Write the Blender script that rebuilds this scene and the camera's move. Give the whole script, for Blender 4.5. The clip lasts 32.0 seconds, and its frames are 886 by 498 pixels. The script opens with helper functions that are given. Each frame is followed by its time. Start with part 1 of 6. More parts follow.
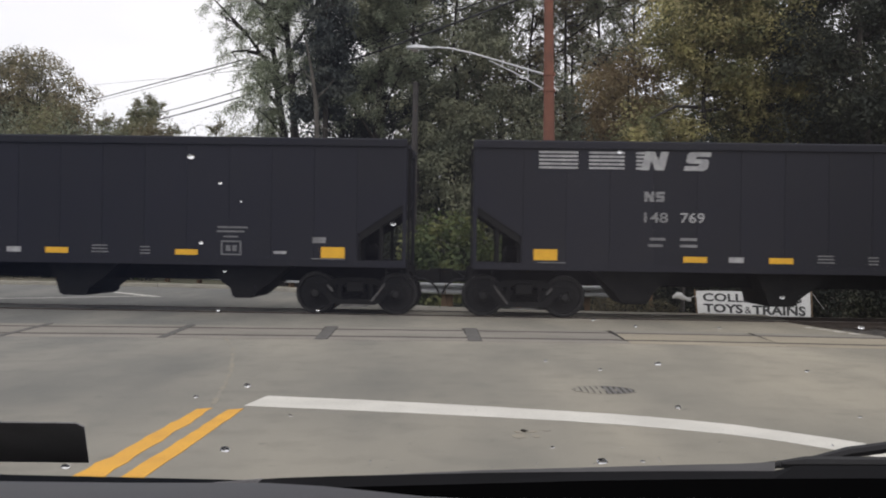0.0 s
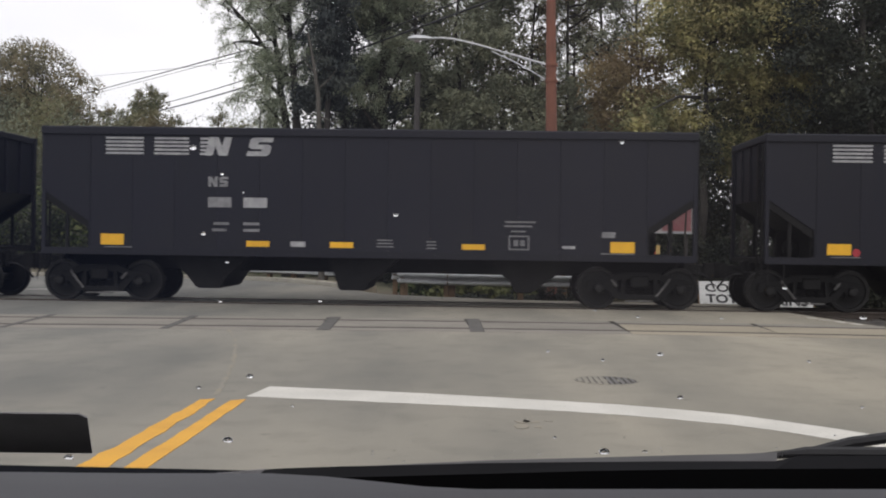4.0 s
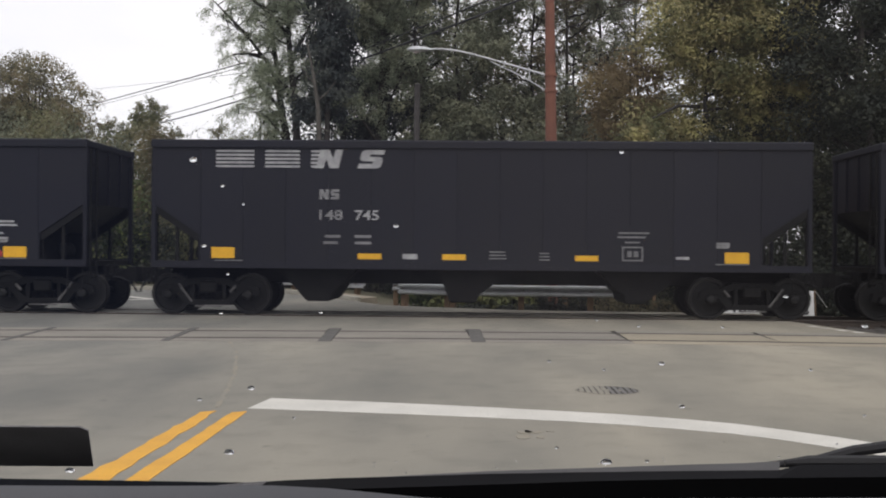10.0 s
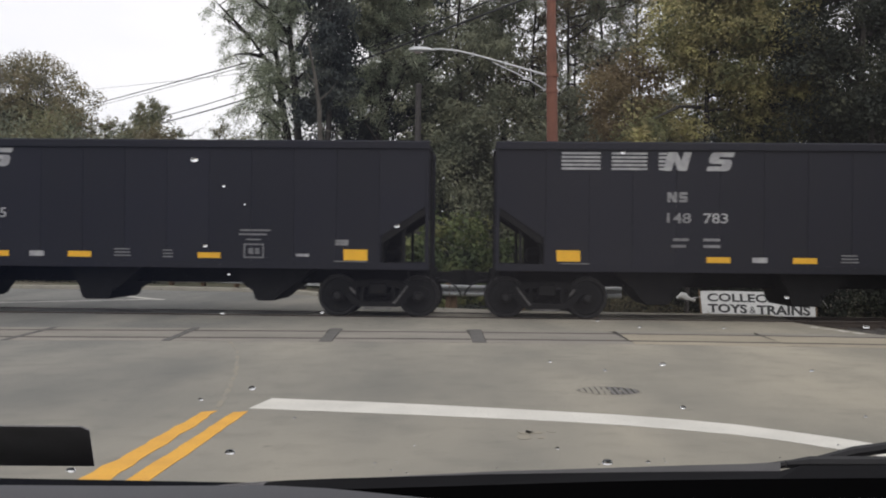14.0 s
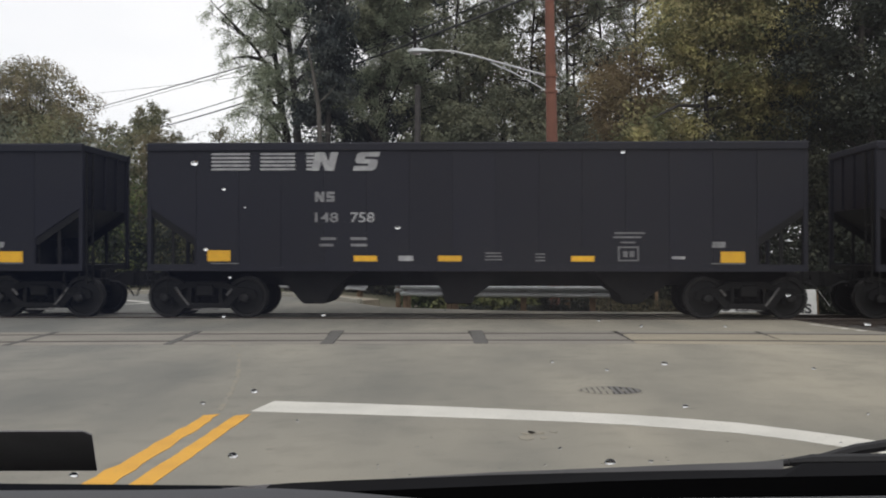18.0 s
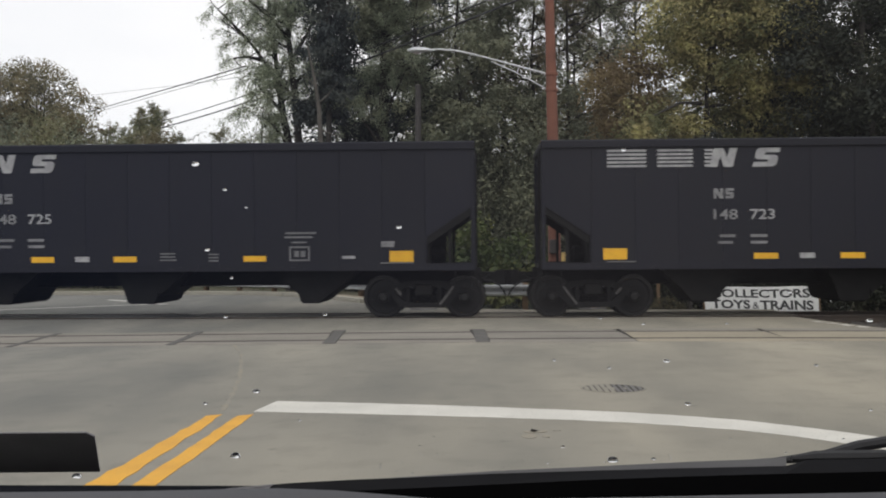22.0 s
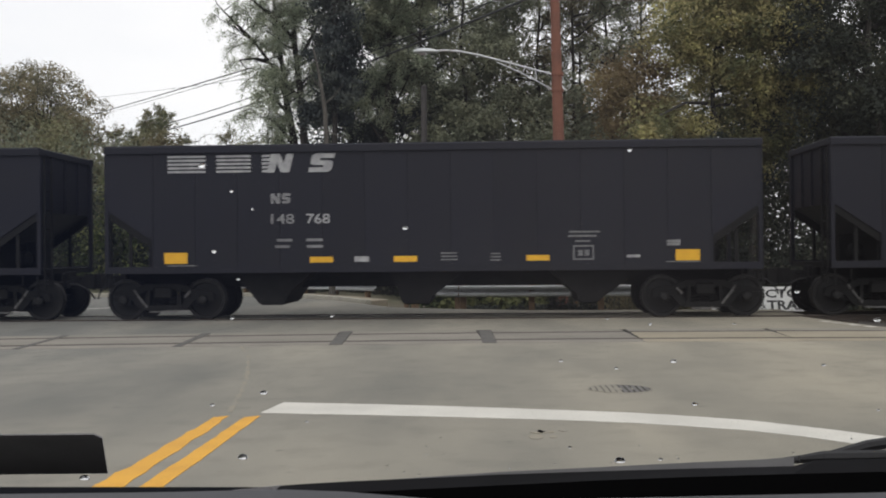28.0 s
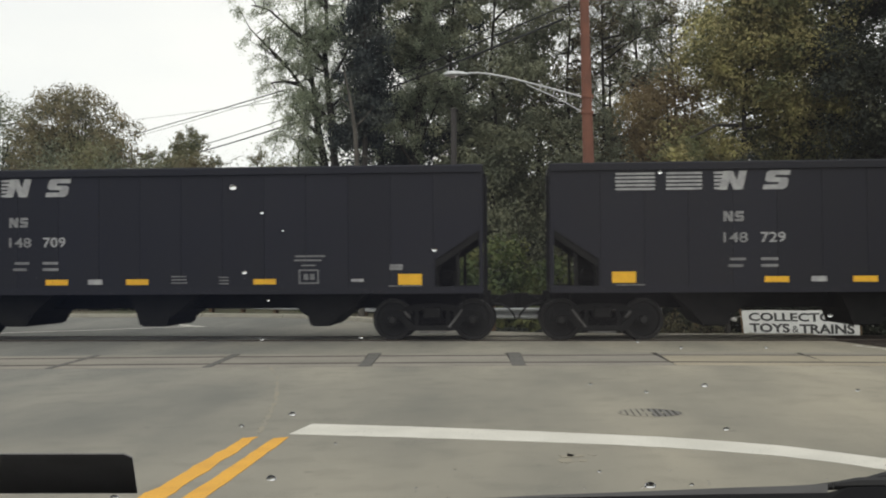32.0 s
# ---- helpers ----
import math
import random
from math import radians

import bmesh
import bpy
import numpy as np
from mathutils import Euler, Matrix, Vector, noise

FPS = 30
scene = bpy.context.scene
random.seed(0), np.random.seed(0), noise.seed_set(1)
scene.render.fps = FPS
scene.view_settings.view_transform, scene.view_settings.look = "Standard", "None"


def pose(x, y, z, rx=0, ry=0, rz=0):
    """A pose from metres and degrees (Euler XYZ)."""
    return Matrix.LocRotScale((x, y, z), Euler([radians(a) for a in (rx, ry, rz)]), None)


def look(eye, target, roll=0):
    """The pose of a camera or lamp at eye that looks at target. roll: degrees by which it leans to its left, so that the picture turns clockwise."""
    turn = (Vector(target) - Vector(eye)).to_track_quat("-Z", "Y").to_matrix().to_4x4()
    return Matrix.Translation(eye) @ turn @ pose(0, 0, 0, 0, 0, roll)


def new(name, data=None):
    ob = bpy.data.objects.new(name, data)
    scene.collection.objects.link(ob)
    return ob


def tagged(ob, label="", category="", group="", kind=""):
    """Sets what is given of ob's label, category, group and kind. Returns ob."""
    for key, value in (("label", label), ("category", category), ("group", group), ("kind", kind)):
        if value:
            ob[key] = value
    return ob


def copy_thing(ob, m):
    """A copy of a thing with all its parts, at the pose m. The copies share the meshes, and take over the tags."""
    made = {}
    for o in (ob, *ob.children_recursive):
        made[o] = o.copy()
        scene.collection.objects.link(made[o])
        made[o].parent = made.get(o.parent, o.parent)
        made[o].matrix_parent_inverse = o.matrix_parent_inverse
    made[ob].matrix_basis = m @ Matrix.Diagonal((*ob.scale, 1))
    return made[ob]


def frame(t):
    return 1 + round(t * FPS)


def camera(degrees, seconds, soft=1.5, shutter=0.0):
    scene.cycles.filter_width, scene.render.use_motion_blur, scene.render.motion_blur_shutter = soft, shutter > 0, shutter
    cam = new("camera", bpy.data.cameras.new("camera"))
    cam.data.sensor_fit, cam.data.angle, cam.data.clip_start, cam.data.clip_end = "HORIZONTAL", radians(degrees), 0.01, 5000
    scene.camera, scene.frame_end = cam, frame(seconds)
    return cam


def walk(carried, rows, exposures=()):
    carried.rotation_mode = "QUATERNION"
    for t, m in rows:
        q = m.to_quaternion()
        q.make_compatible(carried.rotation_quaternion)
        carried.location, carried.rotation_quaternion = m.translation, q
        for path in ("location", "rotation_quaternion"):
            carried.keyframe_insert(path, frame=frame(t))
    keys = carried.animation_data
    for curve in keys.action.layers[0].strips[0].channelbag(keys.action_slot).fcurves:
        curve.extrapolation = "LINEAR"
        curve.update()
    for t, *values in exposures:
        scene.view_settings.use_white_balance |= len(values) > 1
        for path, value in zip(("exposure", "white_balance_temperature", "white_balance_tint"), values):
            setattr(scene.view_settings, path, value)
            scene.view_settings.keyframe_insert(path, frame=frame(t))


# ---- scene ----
cam = camera(45.67, 32.0, soft=1.95, shutter=0.1)
PATH = [
    (0, pose(0, 0, 1.42, 90.064, -0.888, 1.871)),
    (0.5, pose(0, 0, 1.42, 90.121, -0.902, 1.896)),
    (1, pose(0, 0, 1.42, 90.016, -0.822, 1.897)),
    (1.5, pose(0, 0, 1.42, 89.879, -0.837, 1.893)),
    (2, pose(0, 0, 1.42, 89.767, -0.898, 1.907)),
    (2.5, pose(0, 0, 1.42, 89.650, -0.822, 1.946)),
    (3, pose(0, 0, 1.42, 89.583, -0.877, 1.960)),
    (3.5, pose(0, 0, 1.42, 89.502, -0.841, 1.986)),
    (5.5, pose(0, 0, 1.42, 89.973, -0.814, 1.985)),
    (6, pose(0, 0, 1.42, 90.025, -0.664, 1.984)),
    (6.5, pose(0, 0, 1.42, 90.028, -0.587, 1.999)),
    (7, pose(0, 0, 1.42, 90.098, -0.569, 2.014)),
    (7.5, pose(0, 0, 1.42, 90.177, -0.649, 2.029)),
    (8, pose(0, 0, 1.42, 90.134, -0.568, 2.035)),
    (8.5, pose(0, 0, 1.42, 90.121, -0.485, 2.021)),
    (9, pose(0, 0, 1.42, 90.128, -0.543, 1.999)),
    (9.5, pose(0, 0, 1.42, 90.076, -0.486, 1.975)),
    (10, pose(0, 0, 1.42, 90.133, -0.495, 2.020)),
    (10.5, pose(0, 0, 1.42, 90.126, -0.533, 2.026)),
    (11, pose(0, 0, 1.42, 90.171, -0.579, 1.994)),
    (11.5, pose(0, 0, 1.42, 90.149, -0.620, 2.033)),
    (12, pose(0, 0, 1.42, 90.087, -0.565, 2.046)),
    (12.5, pose(0, 0, 1.42, 90.044, -0.549, 2.087)),
    (13, pose(0, 0, 1.42, 90.081, -0.558, 2.086)),
    (13.5, pose(0, 0, 1.42, 90.101, -0.500, 2.102)),
    (14, pose(0, 0, 1.42, 90.149, -0.567, 2.080)),
    (14.5, pose(0, 0, 1.42, 90.159, -0.510, 2.092)),
    (16.5, pose(0, 0, 1.42, 90.383, -0.205, 2.066)),
    (17, pose(0, 0, 1.42, 90.371, -0.175, 2.071)),
    (17.5, pose(0, 0, 1.42, 90.281, -0.038, 2.095)),
    (18, pose(0, 0, 1.42, 90.213, -0.019, 2.120)),
    (18.5, pose(0, 0, 1.42, 90.235, 0.005, 2.126)),
    (19, pose(0, 0, 1.42, 90.245, 0.083, 2.117)),
    (19.5, pose(0, 0, 1.42, 90.247, 0.058, 2.137)),
    (20, pose(0, 0, 1.42, 90.141, 0.146, 2.119)),
    (20.5, pose(0, 0, 1.42, 90.100, 0.206, 2.176)),
    (21, pose(0, 0, 1.42, 90.173, 0.255, 2.176)),
    (21.5, pose(0, 0, 1.42, 90.122, 0.361, 2.204)),
    (22, pose(0, 0, 1.42, 90.160, 0.348, 2.199)),
    (22.5, pose(0, 0, 1.42, 90.123, 0.408, 2.201)),
    (23, pose(0, 0, 1.42, 90.026, 0.470, 2.217)),
    (23.5, pose(0, 0, 1.42, 90.011, 0.569, 2.224)),
    (24, pose(0, 0, 1.42, 90.092, 0.648, 2.219)),
    (24.5, pose(0, 0, 1.42, 90.148, 0.647, 2.215)),
    (25, pose(0, 0, 1.42, 90.124, 0.695, 2.209)),
    (25.5, pose(0, 0, 1.42, 90.121, 0.724, 2.195)),
    (27.5, pose(0, 0, 1.42, 90.174, 0.549, 2.460)),
    (28, pose(0, 0, 1.42, 90.210, 0.537, 2.537)),
    (28.5, pose(0, 0, 1.42, 90.185, 0.483, 2.637)),
    (29, pose(0, 0, 1.42, 90.245, 0.570, 2.674)),
    (29.5, pose(0, 0, 1.42, 90.278, 0.557, 2.674)),
    (30, pose(0, 0, 1.42, 90.341, 0.599, 2.653)),
    (30.5, pose(0, 0, 1.42, 90.305, 0.454, 2.789)),
    (30.6, pose(0, 0, 1.42, 90.420, 0.440, 2.890)),
    (30.7, pose(0, 0, 1.42, 90.180, 0.240, 3.660)),
    (30.8, pose(0, 0, 1.42, 90.170, 0.200, 3.770)),
    (31, pose(0, 0, 1.42, 90.200, 0.158, 3.843)),
    (31.2, pose(0, 0, 1.42, 90.390, 0.220, 3.780)),
    (31.5, pose(0, 0, 1.42, 90.817, 0.312, 3.900)),
    (31.7, pose(0, 0, 1.42, 91.190, 0.310, 3.945)),
    (32, pose(0, 0, 1.42, 91.419, 0.305, 4.132)),
]
# the film's camera drifts from a slightly pink to a slightly yellow-green balance
walk(cam, PATH, [(0, 0.03, 6480, 13.5), (12, 0.03, 6480, 13.5), (18, 0.0, 6500, 10.5), (28, 0.0, 6520, 10.5), (30.5, 0.0, 6600, 10), (31.2, 0.0, 6680, 7), (32, 0.02, 6760, 5.5)])

# ---- light: bright overcast sky, weak wide sun ----
SUN_EL, SUN_AZ = 48.0, 200.0
world = bpy.data.worlds.new("overcast_sky")
scene.world = world
world.use_nodes = True
wn, wl = world.node_tree.nodes, world.node_tree.links
wn.clear()
w_out = wn.new("ShaderNodeOutputWorld")
w_bg = wn.new("ShaderNodeBackground")
w_sky = wn.new("ShaderNodeTexSky")
w_sky.sky_type, w_sky.sun_disc = "NISHITA", False
w_sky.sun_elevation, w_sky.sun_rotation = radians(SUN_EL), radians(SUN_AZ)
w_gain = wn.new("ShaderNodeVectorMath")
w_gain.operation = "SCALE"
w_gain.inputs["Scale"].default_value = 0.10
w_co = wn.new("ShaderNodeTexCoord")
w_map = wn.new("ShaderNodeMapping")
w_map.inputs["Scale"].default_value = (1.0, 1.0, 3.5)
w_noise = wn.new("ShaderNodeTexNoise")
w_noise.inputs["Scale"].default_value = 1.6
w_noise.inputs["Detail"].default_value = 5.0
w_ramp = wn.new("ShaderNodeValToRGB")
w_ramp.color_ramp.elements[0].position, w_ramp.color_ramp.elements[0].color = 0.30, (0.86, 0.885, 0.93, 1)
w_ramp.color_ramp.elements[1].position, w_ramp.color_ramp.elements[1].color = 0.66, (1.08, 1.07, 1.06, 1)
w_mix = wn.new("ShaderNodeMixRGB")
w_mix.inputs["Fac"].default_value = 0.90
wl.new(w_sky.outputs[0], w_gain.inputs[0])
wl.new(w_co.outputs["Generated"], w_map.inputs[0])
wl.new(w_map.outputs[0], w_noise.inputs["Vector"])
wl.new(w_noise.outputs["Fac"], w_ramp.inputs[0])
wl.new(w_gain.outputs[0], w_mix.inputs[1])
wl.new(w_ramp.outputs[0], w_mix.inputs[2])
wl.new(w_mix.outputs[0], w_bg.inputs["Color"])
wl.new(w_bg.outputs[0], w_out.inputs["Surface"])
w_bg.inputs["Strength"].default_value = 1.0

sun_data = bpy.data.lights.new("sun", "SUN")
sun_data.energy, sun_data.angle, sun_data.color = 0.5, radians(20), (1.0, 0.96, 0.90)
sun = new("sun", sun_data)
sun.matrix_world = look((10, -28, 40), (0, 10, 0))
scene.view_settings.exposure = 0.0


# ---- materials ----
def mat_base(name, rough=0.6, metal=0.0, spec=0.5):
    m = bpy.data.materials.new(name)
    m.use_nodes = True
    return m, m.node_tree.nodes, m.node_tree.links, m.node_tree.nodes["Principled BSDF"]


def surface(name, base, second=None, scale=3.0, fine=60.0, rough=0.6, metal=0.0, bump=0.15, third=None, vary=0.0, spread=(0.35, 0.65), spec=0.5, depth=0.004):
    """Noise-mixed colour at two scales, with fine relief; vary: change from piece to piece."""
    m, n, l, b = mat_base(name)
    second = second or tuple(c * 0.7 for c in base)
    co = n.new("ShaderNodeTexCoord")
    big = n.new("ShaderNodeTexNoise")
    big.inputs["Scale"].default_value, big.inputs["Detail"].default_value = scale, 6.0
    small = n.new("ShaderNodeTexNoise")
    small.inputs["Scale"].default_value, small.inputs["Detail"].default_value = fine, 4.0
    ramp = n.new("ShaderNodeValToRGB")
    ramp.color_ramp.elements[0].position, ramp.color_ramp.elements[1].position = spread
    ramp.color_ramp.elements[0].color, ramp.color_ramp.elements[1].color = (*base, 1), (*second, 1)
    l.new(co.outputs["Object"], big.inputs["Vector"])
    l.new(co.outputs["Object"], small.inputs["Vector"])
    l.new(big.outputs["Fac"], ramp.inputs[0])
    mix = n.new("ShaderNodeMixRGB")
    mix.blend_type = "MIX"
    t3 = third or tuple(c * 0.8 for c in base)
    mix.inputs[2].default_value = (*t3, 1)
    r2 = n.new("ShaderNodeMapRange")
    r2.inputs["From Min"].default_value, r2.inputs["From Max"].default_value = 0.45, 0.75
    r2.inputs["To Max"].default_value = 0.6
    l.new(small.outputs["Fac"], r2.inputs["Value"])
    l.new(r2.outputs[0], mix.inputs[0])
    l.new(ramp.outputs[0], mix.inputs[1])
    last = mix.outputs[0]
    if vary:
        info = n.new("ShaderNodeObjectInfo")
        hsv = n.new("ShaderNodeHueSaturation")
        mr = n.new("ShaderNodeMapRange")
        mr.inputs["To Min"].default_value, mr.inputs["To Max"].default_value = 1 - vary, 1 + vary
        l.new(info.outputs["Random"], mr.inputs["Value"])
        l.new(mr.outputs[0], hsv.inputs["Value"])
        l.new(last, hsv.inputs["Color"])
        last = hsv.outputs[0]
    l.new(last, b.inputs["Base Color"])
    b.inputs["Roughness"].default_value = rough
    b.inputs["Metallic"].default_value = metal
    b.inputs["Specular IOR Level"].default_value = spec
    if bump:
        bp = n.new("ShaderNodeBump")
        bp.inputs["Strength"].default_value, bp.inputs["Distance"].default_value = bump, depth
        l.new(small.outputs["Fac"], bp.inputs["Height"])
        l.new(bp.outputs[0], b.inputs["Normal"])
    return m


def leaf_mat(name, cols, trans=0.35):
    """Leaves: colour changes from leaf to leaf and from clump to clump."""
    m, n, l, b = mat_base(name)
    geo = n.new("ShaderNodeNewGeometry")
    co = n.new("ShaderNodeTexCoord")
    noi = n.new("ShaderNodeTexNoise")
    noi.inputs["Scale"].default_value, noi.inputs["Detail"].default_value = 0.75, 3.0
    l.new(co.outputs["Object"], noi.inputs["Vector"])
    mixv = n.new("ShaderNodeMath")
    mixv.operation = "MULTIPLY_ADD"
    mixv.inputs[1].default_value = 0.30
    sc = n.new("ShaderNodeMapRange")
    sc.inputs["From Min"].default_value, sc.inputs["From Max"].default_value = 0.38, 0.62
    sc.inputs["To Min"].default_value, sc.inputs["To Max"].default_value = 0.0, 0.70
    l.new(noi.outputs["Fac"], sc.inputs["Value"])
    l.new(geo.outputs["Random Per Island"], mixv.inputs[0])
    l.new(sc.outputs[0], mixv.inputs[2])
    ramp = n.new("ShaderNodeValToRGB")
    els = ramp.color_ramp.elements
    while len(els) < len(cols):
        els.new(0.5)
    for i, c in enumerate(cols):
        els[i].position = i / (len(cols) - 1)
        els[i].color = (*c, 1)
    l.new(mixv.outputs[0], ramp.inputs[0])
    l.new(ramp.outputs[0], b.inputs["Base Color"])
    b.inputs["Roughness"].default_value = 0.55
    b.inputs["Specular IOR Level"].default_value = 0.25
    tr = n.new("ShaderNodeBsdfTranslucent")
    l.new(ramp.outputs[0], tr.inputs["Color"])
    mx = n.new("ShaderNodeMixShader")
    mx.inputs[0].default_value = trans
    out = n["Material Output"]
    l.new(b.outputs[0], mx.inputs[1])
    l.new(tr.outputs[0], mx.inputs[2])
    l.new(mx.outputs[0], out.inputs["Surface"])
    return m




def road_mat():
    """Old asphalt: broad wheel-worn bands, mottling, speckle of stones and dark oil spots."""
    m, n, l, b = mat_base("worn_asphalt")
    co = n.new("ShaderNodeTexCoord")
    mp = n.new("ShaderNodeMapping")
    mp.inputs["Scale"].default_value = (1.0, 0.28, 1.0)
    mp.inputs["Rotation"].default_value = (0, 0, 0.35)
    l.new(co.outputs["Object"], mp.inputs[0])
    def noise_at(scale, detail, src):
        q = n.new("ShaderNodeTexNoise")
        q.inputs["Scale"].default_value, q.inputs["Detail"].default_value = scale, detail
        l.new(src, q.inputs["Vector"])
        return q.outputs["Fac"]
    bands, mottle, grit = noise_at(0.55, 4, mp.outputs[0]), noise_at(2.2, 6, co.outputs["Object"]), noise_at(110, 3, co.outputs["Object"])
    ramp = n.new("ShaderNodeValToRGB")
    ramp.color_ramp.elements[0].position, ramp.color_ramp.elements[1].position = 0.34, 0.66
    ramp.color_ramp.elements[0].color, ramp.color_ramp.elements[1].color = (0.192, 0.182, 0.162, 1), (0.292, 0.270, 0.234, 1)
    l.new(bands, ramp.inputs[0])
    def over(last, fac, lo, hi, amount, col):
        r = n.new("ShaderNodeMapRange")
        r.inputs["From Min"].default_value, r.inputs["From Max"].default_value, r.inputs["To Max"].default_value = lo, hi, amount
        l.new(fac, r.inputs["Value"])
        x = n.new("ShaderNodeMixRGB")
        x.inputs[2].default_value = (*col, 1)
        l.new(r.outputs[0], x.inputs[0])
        l.new(last, x.inputs[1])
        return x.outputs[0]
    last = over(ramp.outputs[0], mottle, 0.50, 0.75, 0.55, (0.165, 0.158, 0.142))
    last = over(last, grit, 0.52, 0.72, 0.45, (0.36, 0.335, 0.29))
    spots = noise_at(5.5, 2, co.outputs["Object"])
    last = over(last, spots, 0.70, 0.76, 0.5, (0.11, 0.105, 0.098))
    # the road turns paler and browner from left to right, with a wavy bound
    sep = n.new("ShaderNodeSeparateXYZ")
    l.new(co.outputs["Object"], sep.inputs[0])
    wob = n.new("ShaderNodeMath")
    wob.operation = "MULTIPLY_ADD"
    wob.inputs[1].default_value = 9.0
    l.new(bands, wob.inputs[0])
    l.new(sep.outputs["X"], wob.inputs[2])
    lane = n.new("ShaderNodeMapRange")
    lane.inputs["From Min"].default_value, lane.inputs["From Max"].default_value = -4.0, 9.0
    l.new(wob.outputs[0], lane.inputs["Value"])
    tint = n.new("ShaderNodeMixRGB")
    tint.inputs[1].default_value, tint.inputs[2].default_value = (0.74, 0.78, 0.80, 1), (1.20, 1.175, 1.06, 1)
    l.new(lane.outputs[0], tint.inputs[0])
    mul = n.new("ShaderNodeMixRGB")
    mul.blend_type = "MULTIPLY"
    mul.inputs[0].default_value = 1.0
    l.new(last, mul.inputs[1])
    l.new(tint.outputs[0], mul.inputs[2])
    last = mul.outputs[0]
    l.new(last, b.inputs["Base Color"])
    b.inputs["Roughness"].default_value, b.inputs["Specular IOR Level"].default_value = 0.85, 0.3
    bp = n.new("ShaderNodeBump")
    bp.inputs["Strength"].default_value, bp.inputs["Distance"].default_value = 0.3, 0.004
    l.new(grit, bp.inputs["Height"])
    l.new(bp.outputs[0], b.inputs["Normal"])
    return m


ASPHALT = road_mat()
PATCH = surface("dark_asphalt", (0.105, 0.10, 0.092), (0.14, 0.132, 0.12), scale=3, fine=80, rough=0.9, bump=0.3, spec=0.3)
CROSSING = surface("crossing_panel", (0.285, 0.262, 0.222), (0.225, 0.208, 0.178), scale=0.8, fine=70, rough=0.85, bump=0.25, vary=0.06, spec=0.3)
CREAMPANEL = surface("yellowed_crossing_panel", (0.335, 0.297, 0.222), (0.285, 0.255, 0.195), scale=1.2, fine=60, rough=0.85, bump=0.25, vary=0.08, spec=0.3, third=(0.36, 0.30, 0.22))
GROOVE = surface("dark_groove", (0.034, 0.030, 0.026), (0.052, 0.045, 0.037), scale=6, fine=60, rough=0.9)
RAILSTEEL = surface("rusty_rail", (0.070, 0.052, 0.040), (0.05, 0.040, 0.033), scale=4, fine=60, rough=0.7, metal=0.2)
RAILTOP = surface("worn_rail_top", (0.30, 0.28, 0.26), (0.20, 0.17, 0.15), scale=4, fine=60, rough=0.4, metal=0.6)
BALLAST = surface("dark_ballast", (0.060, 0.055, 0.050), (0.11, 0.10, 0.088), scale=9, fine=40, rough=0.95, bump=0.6, depth=0.03)
SLEEPER = surface("old_sleeper_wood", (0.075, 0.055, 0.042), (0.045, 0.036, 0.03), scale=5, fine=50, rough=0.95, vary=0.15)
EARTH = surface("dirt_and_grass", (0.16, 0.135, 0.095), (0.075, 0.09, 0.04), scale=0.22, fine=14, rough=0.95, bump=0.5, depth=0.03, third=(0.11, 0.105, 0.06))
TANDIRT = surface("tan_dirt", (0.34, 0.29, 0.215), (0.25, 0.215, 0.16), scale=0.8, fine=20, rough=0.95, bump=0.4, depth=0.02)
KERBSTONE = surface("pale_kerb_concrete", (0.42, 0.40, 0.33), (0.34, 0.32, 0.27), scale=2, fine=40, rough=0.9)
WHITEPAINT = surface("white_road_paint", (0.68, 0.655, 0.585), (0.57, 0.55, 0.49), scale=1.6, fine=45, rough=0.75, third=(0.50, 0.48, 0.43))
YELLOWPAINT = surface("yellow_road_paint", (0.78, 0.40, 0.035), (0.68, 0.34, 0.035), scale=2.5, fine=45, rough=0.75, third=(0.58, 0.31, 0.05))
WORNYELLOW = surface("worn_yellow_paint", (0.285, 0.252, 0.185), (0.230, 0.218, 0.188), scale=3, fine=30, rough=0.85, third=(0.24, 0.226, 0.195))
IRON = surface("cast_iron", (0.13, 0.125, 0.117), (0.18, 0.172, 0.158), scale=8, fine=50, rough=0.7, metal=0.3)
CARBLACK = surface("dull_black_car_paint", (0.0092, 0.0095, 0.0170), (0.0122, 0.0123, 0.0172), scale=0.55, fine=22, rough=0.55, bump=0.06, third=(0.0162, 0.0162, 0.0205), vary=0.10, spec=0.25)
CARBACK = surface("dark_car_steel", (0.012, 0.012, 0.014), (0.017, 0.017, 0.018), scale=2, fine=25, rough=0.7, bump=0.1)
UNDER = surface("grimy_black_steel", (0.0045, 0.0044, 0.0046), (0.0085, 0.0080, 0.0078), scale=3, fine=30, rough=0.8, bump=0.2, spec=0.3)
WHEELSTEEL = surface("grimy_wheel_steel", (0.0055, 0.0053, 0.0053), (0.010, 0.0092, 0.0087), scale=5, fine=40, rough=0.6, metal=0.3)
# worn rim, coloured paler to carry the wheel's highlight arc
TREAD = surface("worn_highlight_rim", (0.026, 0.025, 0.024), (0.013, 0.012, 0.012), scale=6, fine=40, rough=0.45, metal=0.6)
# pale steel for rubbed parts and for bright spots drawn as parts
WORNHIGHLIGHT = surface("rubbed_highlight_steel", (0.16, 0.155, 0.15), (0.09, 0.087, 0.085), scale=8, fine=40, rough=0.55, metal=0.3)
DECALWHITE = surface("aged_white_lettering", (0.40, 0.40, 0.40), (0.27, 0.27, 0.28), scale=6, fine=60, rough=0.6, third=(0.23, 0.23, 0.24))
DECALGREY = surface("faded_grey_lettering", (0.165, 0.165, 0.17), (0.11, 0.11, 0.115), scale=9, fine=70, rough=0.65, third=(0.15, 0.15, 0.152))
